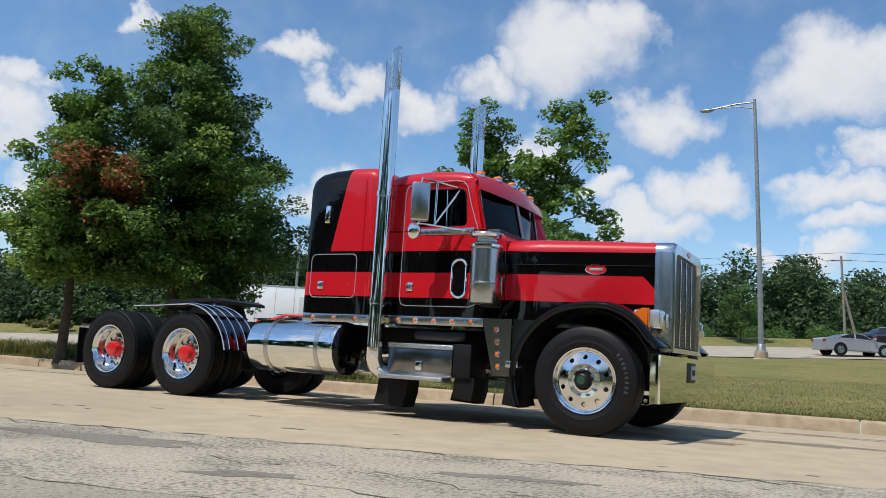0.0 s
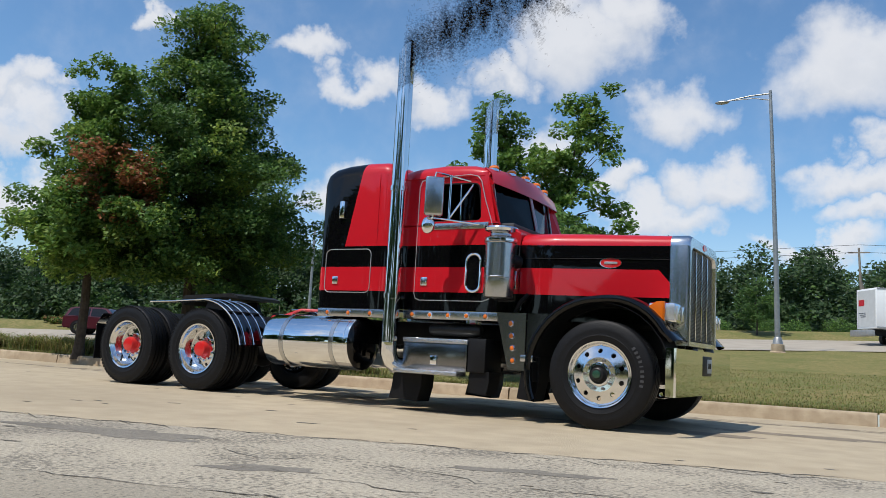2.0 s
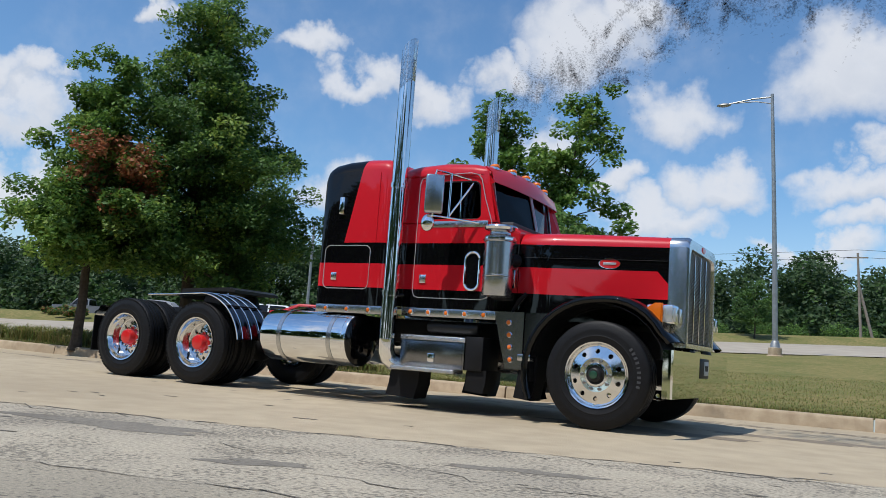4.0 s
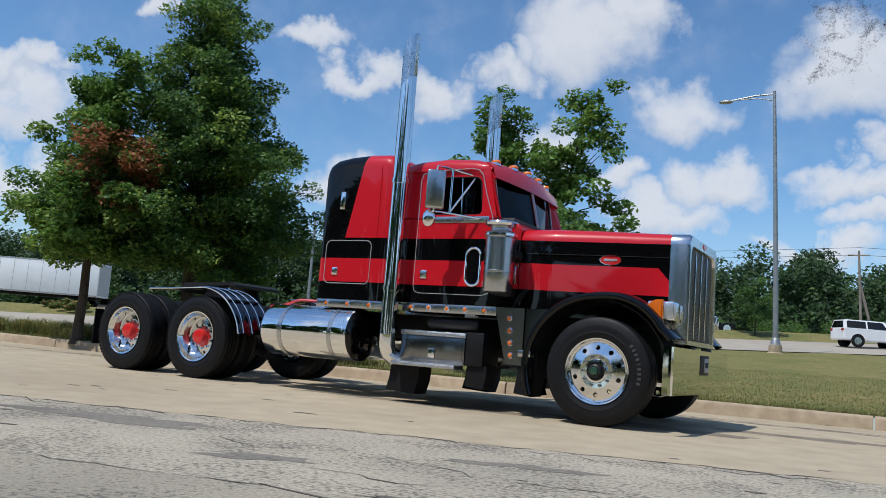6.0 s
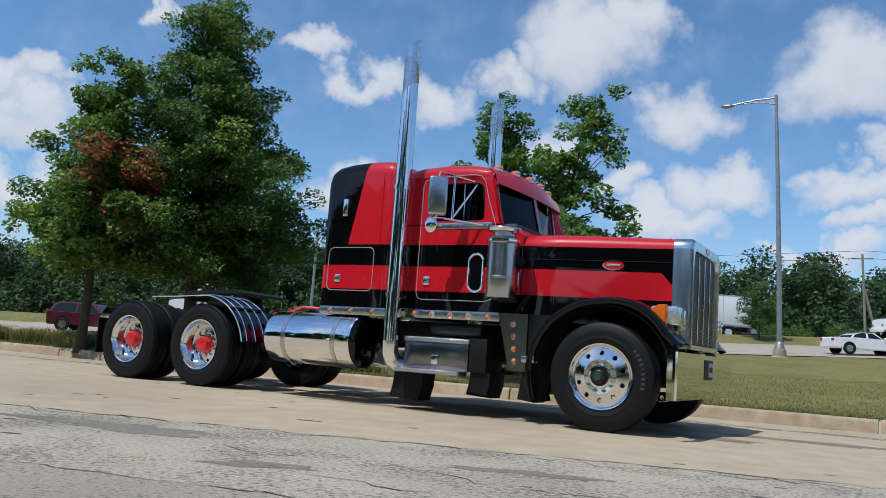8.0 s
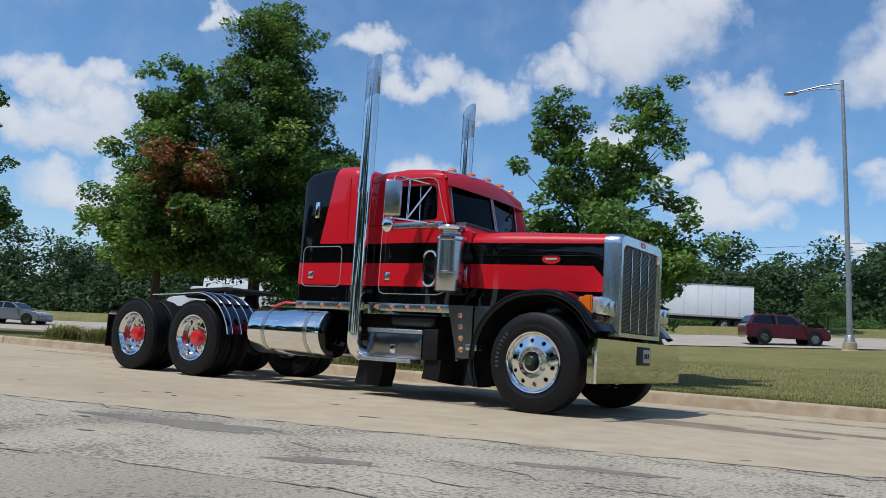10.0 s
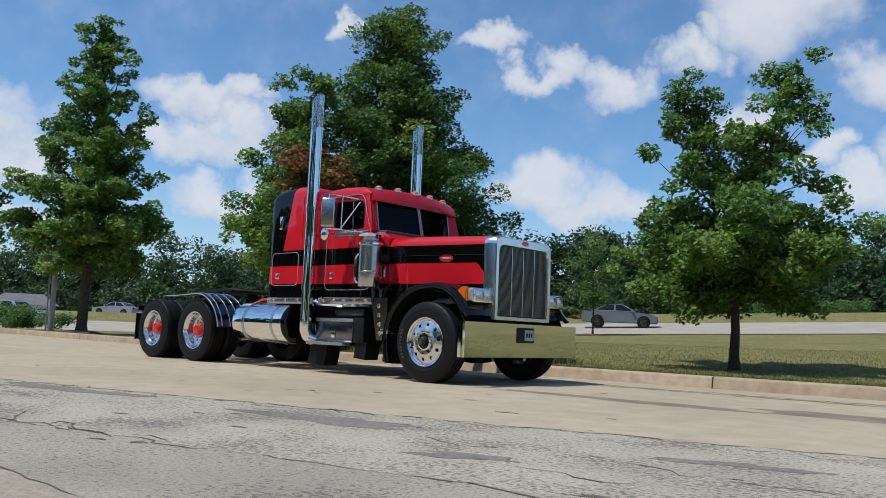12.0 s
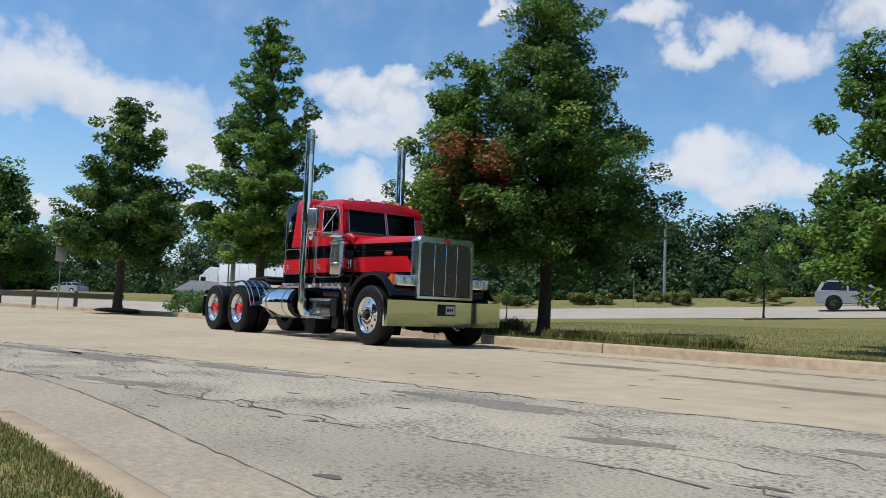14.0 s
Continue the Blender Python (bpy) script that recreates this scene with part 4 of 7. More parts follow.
def bead(bm, outline, y, r, seg=6):
    """A thin raised bead along a closed outline on a side panel."""
    pts = [Vector((x, y, z)) for x, z in outline]
    n = len(pts)
    rings = []
    for k in range(n):
        d = (pts[(k + 1) % n] - pts[k - 1]).normalized()
        s = d.cross(Vector((0, 1, 0)))
        rings.append([bm.verts.new(pts[k] + (s * math.cos(2 * math.pi * q / seg) + Vector((0, 1, 0)) * math.sin(2 * math.pi * q / seg)) * r) for q in range(seg)])
    for a, b in zip(rings, rings[1:] + rings[:1]):
        for q in range(seg):
            bm.faces.new((a[q], a[(q + 1) % seg], b[(q + 1) % seg], b[q]))
    bmesh.ops.recalc_face_normals(bm, faces=bm.faces)
    return bm


# wheels ---------------------------------------------------------------
def tyre_mesh(width, r=TYRE_R, rim=0.292, lugs=56, ribs=4):
    """A truck tyre: bulged sidewalls with moulded rings, shoulder blocks and tread grooves. Its outer face is at y = 0, its body at +y."""
    bm = bmesh.new()
    w = width
    prof = [(0.030, rim), (0.012, rim + 0.012), (0.004, rim + 0.05), (-0.004, rim + 0.075), (0.000, rim + 0.085), (-0.008, rim + 0.12), (-0.003, rim + 0.15), (0.006, r - 0.045), (0.013, r - 0.022), (0.022, r - 0.008), (0.032, r - 0.002)]
    groove = (w - 0.064) / ribs
    for i in range(ribs):
        a = 0.032 + groove * i
        prof += [(a + groove - 0.010, r), (a + groove - 0.007, r - 0.013), (a + groove + 0.004, r - 0.013), (a + groove + 0.006, r)] if i < ribs - 1 else []
    prof += [(w - 0.032, r - 0.002), (w - 0.022, r - 0.008), (w - 0.006, r - 0.045), (w + 0.004, r - 0.1), (w - 0.01, rim + 0.02), (w - 0.03, rim)]
    lathe(bm, prof, "y", 56, close=True)
    for k in range(lugs):
        a = 2 * math.pi * k / lugs
        m = Matrix.Rotation(-a, 4, "Y") @ Matrix.Translation((r - 0.014, 0.012, 0))
        for y in (0.0, w - 0.028):
            bmesh.ops.create_cube(bm, size=1, matrix=m @ Matrix.Translation((-0.006, y + 0.006, 0)) @ Matrix.Diagonal((0.022, 0.024, 0.030, 1)))
    return bm


def disc_with_holes(bm, y_in, y_out, r0, r1, holes, hr, depth, phase=0.0):
    """The wheel's disc between two radii with real hand holes. y runs from y_in at r0 to y_out at r1."""
    def at(r, a, dy=0.0):
        y = y_in + (y_out - y_in) * (r - r0) / (r1 - r0)
        return Vector((math.cos(a) * r, y + dy, math.sin(a) * r))

    rm = (r0 + r1) / 2
    for k in range(holes):
        a0, a1 = 2 * math.pi * (k + phase) / holes, 2 * math.pi * (k + 1 + phase) / holes
        am = (a0 + a1) / 2
        edge = [at(r1, a1), at(r1, am), at(r1, a0), at(rm, a0), at(r0, a0), at(r0, am), at(r0, a1), at(rm, a1)]
        hole = []
        for i, p in enumerate(edge):
            t = [(1, 1), (0, 1), (-1, 1), (-1, 0), (-1, -1), (0, -1), (1, -1), (1, 0)][i]
            n = math.hypot(*t)
            hole.append(at(rm + t[1] / n * hr, am + t[0] / n * hr / rm))
        e, h = [bm.verts.new(p) for p in edge], [bm.verts.new(p) for p in hole]
        b = [bm.verts.new(p + Vector((0, depth, 0))) for p in hole]
        for i in range(8):
            j = (i + 1) % 8
            bm.faces.new((e[i], e[j], h[j], h[i]))
            bm.faces.new((h[i], h[j], b[j], b[i]))
    bmesh.ops.remove_doubles(bm, verts=bm.verts, dist=0.0004)
    bmesh.ops.recalc_face_normals(bm, faces=bm.faces)
    return bm


def front_wheel(parent, x, side):
    """Polished steer wheel, its tyre, hub and nuts. Built for the right side; turned half round for the left."""
    bm = bmesh.new()
    lathe(bm, [(0.02, 0.297), (0.0, 0.312), (0.004, 0.300), (0.014, 0.292), (0.030, 0.286), (0.036, 0.272)], "y", 48, cap=False)
    disc_with_holes(bm, 0.005, 0.036, 0.172, 0.272, 10, 0.024, 0.03)
    lathe(bm, [(0.005, 0.172), (0.0, 0.160), (0.002, 0.115), (-0.012, 0.108), (-0.014, 0.09)], "y", 32, cap=False)
    lathe(bm, [(0.06, 0.285), (0.24, 0.285)], "y", 32, cap=False)
    w = part("wheel", bm, ALLOY, parent, "polished aluminium steer wheel", angle=25)
    part("tyre", tyre_mesh(0.28, lugs=0), RUBBER, w, "worn black rubber tyre")
    # the maker's name on the sidewall, as plain pale bars
    bm = bmesh.new()
    for k in range(9):
        a = radians(-38 + 6.2 * k)
        mm = Matrix.Rotation(a, 4, "Y") @ Matrix.Translation((0.415, -0.009, 0)) @ Matrix.Diagonal((0.034, 0.003, 0.022 if k != 4 else 0.012, 1))
        bmesh.ops.create_cube(bm, size=1, matrix=mm)
    tagged(part("sidewall_lettering", bm, TRIM, w, "dull raised sidewall bars", smooth=False), kind="stuff")
    part("hub", lathe(bmesh.new(), [(0.0, 0.092), (-0.006, 0.088), (-0.006, 0.066), (-0.06, 0.060), (-0.066, 0.052), (-0.066, 0.036)], "y", 24), GREASE, w, "dark hub bowl")
    part("oil_cap", lathe(bmesh.new(), [(-0.06, 0.04), (-0.078, 0.038), (-0.082, 0.028), (-0.08, 0.0001)], "y", 20), HUBGREEN, w, "green oil cap")
    for k in range(10):
        a = 2 * math.pi * k / 10
        p = Vector((math.cos(a) * 0.136, 0, math.sin(a) * 0.136))
        part("lug_nut", tube(bmesh.new(), p + Vector((0, 0.004, 0)), p + Vector((0, -0.026, 0)), 0.0165, 0.014, 6), BOLT, w, smooth=False)
    return w


def rear_wheel(parent):
    """Deep-dished dual wheel with a red hub cover and two tyres."""
    bm = bmesh.new()
    lathe(bm, [(0.018, 0.297), (0.0, 0.312), (0.006, 0.296), (0.02, 0.288), (0.05, 0.280), (0.065, 0.268), (0.12, 0.262), (0.15, 0.252), (0.158, 0.240)], "y", 48, cap=False)
    disc_with_holes(bm, 0.150, 0.158, 0.150, 0.240, 10, 0.022, 0.03, 0.3)
    lathe(bm, [(0.150, 0.150), (0.145, 0.13), (0.145, 0.09)], "y", 32, cap=False)
    lathe(bm, [(0.17, 0.262), (0.56, 0.262)], "y", 32, cap=False)
    w = part("wheel", bm, ALLOY, parent, "polished deep-dish aluminium dual wheel", angle=25)
    part("tyre", tyre_mesh(0.265, lugs=64), RUBBER, w, "black rubber drive tyre")
    t = part("tyre", tyre_mesh(0.265, lugs=64), RUBBER, w, "black rubber drive tyre")
    t.location.y = 0.31
    bm = bmesh.new()
    lathe(bm, [(0.145, 0.122), (0.135, 0.115), (0.128, 0.098), (0.06, 0.095), (0.045, 0.086), (0.040, 0.066), (0.038, 0.0001)], "y", 28)
    part("hub_cover", bm, REDHUB, w, "glossy red hub cover")
    for k in range(10):
        a = 2 * math.pi * (k + 0.5) / 10
        p = Vector((math.cos(a) * 0.14, 0.145, math.sin(a) * 0.14))
        part("lug_nut", tube(bmesh.new(), p, p + Vector((0, -0.035, 0)), 0.017, 0.014, 6), CHROME, w, smooth=False)
    return w


# the truck ------------------------------------------------------------
truck = empty("semi_truck", (-2.602, 8.654, 0), "gleaming red and black long-nosed sleeper tractor truck", "truck")
WHEELS = []


def wheels():
    spots = [(0.03, -1.14), (-5.16, -1.215), (-6.48, -1.215)]
    for i, (x, y) in enumerate(spots):
        w = front_wheel(truck, x, -1) if i == 0 else (rear_wheel(truck) if i == 1 else copy_thing(WHEELS[2][0], Matrix.Identity(4)))
        WHEELS.append((w, x, y, 0))
        far = copy_thing(w, Matrix.Identity(4))
        WHEELS.append((far, x, -y, 180))
    for w, x, y, turn in WHEELS:
        w.matrix_basis = pose(x, y, TYRE_R, 0, 0, turn)
    for x in (-5.16, -6.48):
        part("axle", tube(bmesh.new(), (x, -0.75, TYRE_R), (x, 0.75, TYRE_R), 0.075, seg=12), DARK, truck)
        part("differential", ball(bmesh.new(), (x, 0, TYRE_R), 0.21, (1.1, 0.8, 1)), DARK, truck)
    part("front_axle", box(bmesh.new(), -0.06, 0.06, -0.85, 0.85, 0.40, 0.52, 0.02), DARK, truck)


def chassis():
    for s in (-1, 1):
        part("frame_rail", box(bmesh.new(), -7.05, 0.45, s * 0.43 - 0.04, s * 0.43 + 0.04, 0.70, 0.97, 0.01), DARK, truck)
    for x in (-6.95, -5.82, -4.4, -3.3, -1.8):
        part("crossmember", box(bmesh.new(), x - 0.05, x + 0.05, -0.40, 0.40, 0.74, 0.92, 0.01), DARK, truck)
    part("engine_block", box(bmesh.new(), -0.75, 0.40, -0.36, 0.36, 0.62, 1.5, 0.05), GREASE, truck)
    part("gearbox", box(bmesh.new(), -2.1, -0.75, -0.27, 0.27, 0.55, 0.98, 0.06), GREASE, truck)
    part("deck_plate", box(bmesh.new(), -4.55, -3.52, -0.56, 0.56, 0.985, 1.012, 0.004), DARK, truck, "black deck plate")
    # fifth wheel: a plate with sloped horns and a throat on a bracket
    bm = prism(bmesh.new(), [(-6.38, 1.13), (-6.30, 1.235), (-5.42, 1.275), (-5.30, 1.24), (-5.30, 1.20), (-5.45, 1.215), (-6.22, 1.175), (-6.30, 1.10)], -0.44, 0.44, 0.01)
    plate = part("fifth_wheel", bm, GREASE, truck, "greasy black fifth wheel coupling plate")
    for s in (-1, 1):
        part("bracket", prism(bmesh.new(), [(-5.98, 0.97), (-5.86, 1.19), (-5.66, 1.20), (-5.55, 0.97)], s * 0.36 - 0.04, s * 0.36 + 0.04, 0.01), DARK, plate)
    part("release_arm", pipe(bmesh.new(), [(-5.5, -0.46, 1.16), (-5.35, -0.55, 1.15), (-5.25, -0.62, 1.17)], 0.012), STEEL, plate)
    # coiled air line behind the sleeper
    pts = [(-3.72 + 0.055 * math.cos(k * 0.9), -0.50 + 0.006 * k, 1.16 + 0.055 * math.sin(k * 0.9)) for k in range(56)]
    part("air_line", pipe(bmesh.new(), pts, 0.009, 6), DARK, truck, "coiled black air line")
    part("red_air_line", pipe(bmesh.new(), [(-3.75, -0.62, 1.06), (-3.95, -0.72, 1.06), (-4.15, -0.78, 0.98), (-4.25, -0.76, 0.86)], 0.018, 8), REDHUB, truck, "red air hose")
    part("red_bracket", box(bmesh.new(), -4.36, -4.22, -0.80, -0.55, 0.72, 0.98, 0.02), RED, truck, "red painted frame bracket")
    for s in (-1, 1):
        t = part("air_tank", lathe(bmesh.new(), [(-2.02, 0.0001), (-2.015, 0.05), (-1.98, 0.068), (-1.42, 0.068), (-1.39, 0.05), (-1.385, 0.0001)], "x", 20, (0, s * 0.82, 0.885)), GREASE, truck, "dull dark air tank")
        # mud flap hanger and flap at the tail
        hang = part("flap_hanger", sheet(bmesh.new(), [(-6.98, s * 1.22, 0.905), (-7.10, s * 1.22, 0.745), (-7.10, s * 0.66, 0.745), (-6.98, s * 0.66, 0.905)], (0.012, 0, 0.008)), ALLOY, truck, "chrome hanger above the tail mud flap")
        part("mud_flap", box(bmesh.new(), -7.085, -7.073, s * 0.94 - 0.28, s * 0.94 + 0.28, 0.30, 0.76), FLAP, truck, "black rubber mud flap")
        part("tail_bracket", box(bmesh.new(), -7.0, -6.93, min(s * 0.47, s * 1.0), max(s * 0.47, s * 1.0), 0.80, 0.86, 0.01), DARK, truck)
        for x0, x1, z0, z1, bow in ((-2.34, -1.98, 0.10, 0.42, 0.05), (-1.42, -1.20, 0.22, 0.46, 0.03), (-0.83, -0.64, 0.20, 0.66, 0.05)):
            bm = bmesh.new()
            y0 = s * (1.02 if x0 < -1.5 else 0.98)
            sheet(bm, [(x0, y0, z1), (x0 - bow * 0.3, y0, (z0 + z1) / 2), (x0 - bow, y0, z0 + 0.02), (x1 - bow, y0, z0), (x1 - bow * 0.1, y0, (z0 + z1) / 2), (x1, y0, z1)], (0, -s * 0.26, 0))
            part("splash_flap", bm, FLAP, truck, "black rubber splash flap")


def rear_fenders():
    for s in (-1, 1):
        arc = [(-6.05, 1.085), (-5.62, 1.100), (-5.30, 1.118)] + [(-5.13 + math.cos(radians(a)) * 0.70 + 0.02, 0.46 + math.sin(radians(a)) * 0.67) for a in range(88, 4, -7)]
        bm = bmesh.new()
        y0, y1 = s * 1.235, s * 0.62
        top, under = [], []
        for i, (x, z) in enumerate(arc):
            d = Vector((arc[min(i + 1, len(arc) - 1)][0] - arc[max(i - 1, 0)][0], 0, arc[min(i + 1, len(arc) - 1)][1] - arc[max(i - 1, 0)][1])).normalized()
            n = Vector((-d.z, 0, d.x))
            n = n if n.z > 0 or n.x > 0 else -n
            row = []
            for k in range(17):
                f = k / 16
                wave = 0.010 if k % 4 == 2 and i >= 3 else 0.0
                if i < 3 and k > 5:
                    f = 5 / 16 + 0.001 * k
                row.append(bm.verts.new(Vector((x, y0 + (y1 - y0) * f, z)) + n * wave))
            top.append(row)
        for a, b in zip(top, top[1:]):
            for k in range(16):
                bm.faces.new((a[k], a[k + 1], b[k + 1], b[k]))
        fs = list(bm.faces)
        bmesh.ops.recalc_face_normals(bm, faces=fs)
        bmesh.ops.solidify(bm, geom=fs, thickness=0.006)
        f = part("quarter_fender", bm, DARKCHROME, truck, "ribbed polished quarter fender over the drive wheels", angle=50)
        for k in range(4):
            y = y0 + (y1 - y0) * (k * 4 + 2) / 16
            part("rib", pipe(bmesh.new(), [(x + 0.012 * (i > 2), y, z + 0.012) for i, (x, z) in enumerate(arc)][2:], 0.008, 6), CHROME, f, "bright rib")
        part("edge_trim", pipe(bmesh.new(), [(x, y0, z) for x, z in arc], 0.009, 6), CHROME, f, "bright rolled edge")
        part("cross_strap", pipe(bmesh.new(), [(-4.66, y0, 0.99), (-4.655, y1, 0.99)], 0.012, 6), DARK, f)
        part("fender_bracket", tube(bmesh.new(), (-5.10, s * 0.47, 1.0), (-5.10, s * 0.95, 1.10), 0.025), DARK, f)


def tanks():
    for s in (-1, 1):
        cy, cz, r = s * 0.86, 0.685, 0.305
        prof = [(-4.22, 0.0001), (-4.215, 0.17), (-4.195, 0.26), (-4.16, r - 0.01), (-4.13, r), (-2.92, r), (-2.885, r - 0.01), (-2.85, 0.26), (-2.83, 0.17), (-2.825, 0.0001)]
        t = part("fuel_tank", lathe(bmesh.new(), prof, "x", 48, (0, cy, cz)), CHROME, truck, "polished aluminium fuel tank")
        for x in (-3.86, -3.13):
            part("strap", lathe(bmesh.new(), [(x - 0.03, r + 0.001), (x - 0.028, r + 0.006), (x + 0.028, r + 0.006), (x + 0.03, r + 0.001)], "x", 48, (0, cy, cz)), STEEL, t, "steel strap")
        # black skin over the polished front dome: its dark reflection put in as colour
        part("tank_end", lathe(bmesh.new(), [(-2.90, r - 0.004), (-2.882, r - 0.005), (-2.845, 0.262), (-2.826, 0.172), (-2.820, 0.0001)], "x", 40, (0, cy, cz)), BLACK, t, "fuel tank end with its dark reflection painted black")
        part("weld_seam", lathe(bmesh.new(), [(-2.965, r), (-2.962, r + 0.004), (-2.955, r + 0.004), (-2.952, r)], "x", 40, (0, cy, cz)), CHROME, t)
        part("filler_cap", tube(bmesh.new(), (-3.5, cy - s * 0.12, cz + 0.27), (-3.5, cy - s * 0.13, cz + 0.33), 0.05, seg=16), CHROME, t)
        for x in (-3.86, -3.13):
            part("tank_bracket", box(bmesh.new(), x - 0.03, x + 0.03, min(s * 0.46, s * 0.62), max(s * 0.46, s * 0.62), 0.42, 0.95, 0.008), DARK, t)


def stacks():
    for s in (-1, 1):
        x, y, r = -2.37, s * 1.105, 0.092
        bm = bmesh.new()
        seg = 28
        rings = []
        path = [(Vector((x + 0.20, s * 0.78, 0.47)), 1), (Vector((x + 0.10, s * 0.92, 0.455)), 1), (Vector((x + 0.04, s * 1.02, 0.475)), 1), (Vector((x + 0.012, s * 1.07, 0.52)), 1), (Vector((x, y, 0.60)), 1), (Vector((x, y, 0.72)), 1), (Vector((x, y, 0.722)), 0.97), (Vector((x, y, 2.2)), 0.97), (Vector((x, y, 3.0)), 0.97), (Vector((x, y, 3.98)), 0.97)]
        pipe(bm, [p for p, _ in path], [r * k for _, k in path], seg)
        # mitre cut: the front edge stands higher
        for v in bm.verts:
            if v.co.z > 3.9:
                v.co.z = 4.05 + (v.co.x - x) / r * 0.085
        top = [f for f in bm.faces if all(v.co.z > 3.9 for v in f.verts)]
        ins = bmesh.ops.inset_region(bm, faces=top, thickness=0.006)
        deep = bmesh.ops.extrude_face_region(bm, geom=top)
        bmesh.ops.translate(bm, verts=[g for g in deep["geom"] if isinstance(g, bmesh.types.BMVert)], vec=(0, 0, -0.5))
        bmesh.ops.delete(bm, geom=top, context="FACES_ONLY")
        st = part("exhaust_pipe", bm, CHROME, truck, "tall chrome exhaust pipe with a mitred top", angle=50)
        for z in (1.22, 2.42):
            part("clamp", lathe(bmesh.new(), [(z - 0.03, r), (z - 0.028, r + 0.008), (z + 0.028, r + 0.008), (z + 0.03, r)], "z", 28, (x, y, 0)), CHROME, st)
            part("standoff", tube(bmesh.new(), (x, y - s * 0.05, z), (x - 0.02, s * 0.93, z), 0.022), CHROME, st)


def bolt_row(parent, x0, x1, n, y, z, r=0.007, material=None):
    """A row of rivet heads, one joined part."""
    bm = bmesh.new()
    for k in range(n):
        bmesh.ops.create_icosphere(bm, subdivisions=1, radius=r, matrix=Matrix.Translation((x0 + (x1 - x0) * k / max(1, n - 1), y, z)) @ Matrix.Diagonal((1, 0.5, 1, 1)))
    return tagged(part("rivet_row", bm, material or BOLT, parent), kind="stuff")


def marker_lamp(parent, x, y, z, side, r=0.024):
    lamp = part("marker_lamp", lathe(bmesh.new(), [(0, r * 1.35), (side * 0.006, r * 1.35), (side * 0.012, r * 1.1), (side * 0.012, r)], "y", 14, (x, y, z)), CHROME, parent, "chrome marker lamp bezel")
    part("lens", ball(bmesh.new(), (x, y + side * 0.008, z), r, (1, 0.6, 1), 12, 8), AMBER, lamp, "amber lens")


def sleeper():
    def section(x, hw, low, high, r):
        return [Vector((x, y, z)) for y, z in round_box(hw, low, high, r)]

    bm = bmesh.new()
    loft(bm, [section(-3.50, 0.94, 1.10, 2.58, 0.12), section(-3.49, 0.975, 1.085, 2.65, 0.13), section(-3.455, 0.995, 1.08, 2.71, 0.14), section(-3.38, 1.0, 1.08, 2.755, 0.15), section(-3.2, 1.0, 1.08, 2.785, 0.15),
              section(-2.9, 1.0, 1.08, 2.80, 0.15), section(-2.66, 1.0, 1.08, 2.79, 0.15), section(-2.57, 0.99, 1.08, 2.765, 0.15), section(-2.53, 0.965, 1.085, 2.72, 0.14), section(-2.515, 0.93, 1.09, 2.68, 0.13)])
    slope = Vector((0.97, 0, -0.21))
    cut(bm, (-3.14, 0, 1.80), slope)
    body = part("sleeper", paint_bands(bm, lambda c: c.z > BAND_TOP and (c - Vector((-3.14, 0, 1.80))).dot(slope) < 0), [RED, BLACK], truck, "red and black sleeper box", angle=40)
    for s in (-1, 1):
        y = s * 1.0
        part("hatch_bead", bead(bmesh.new(), rounded(-3.40, -2.76, 1.265, 1.765, 0.07), y, 0.0055), PIN, body, "pale bead round the luggage hatch")
        part("hatch_latch", box(bmesh.new(), -3.285, -3.205, y - 0.012, y + 0.012, 1.36, 1.45, 0.006), CHROME, body, "chrome paddle latch")
        part("hatch_paddle", box(bmesh.new(), -3.265, -3.225, y - 0.018, y + 0.018, 1.375, 1.435, 0.006), STEEL, body)
        part("grab_handle", box(bmesh.new(), -3.235, -3.165, y - 0.03, y + 0.03, 2.13, 2.34, 0.012), CHROME, body, "chrome vertical vent handle")
        strip_ = part("light_strip", box(bmesh.new(), -3.47, -2.54, min(y - s * 0.03, y + s * 0.004), max(y - s * 0.03, y + s * 0.004), 0.985, 1.075, 0.004), STEEL, body, "stainless light strip")
        for x in (-3.32, -3.02, -2.72):
            marker_lamp(strip_, x, y + s * 0.004, 1.03, s)
        bolt_row(body, -3.42, -2.6, 22, y, 1.125, 0.005, BLACK)
        bolt_row(body, -3.36, -2.98, 9, y, 2.60, 0.005, BLACK)
        bolt_row(body, -2.98, -2.60, 8, y, 2.63, 0.005, RED)
        part("trim_bead", box(bmesh.new(), -2.70, -2.693, y - 0.006, y + 0.006, 1.82, 2.62), RED, body)


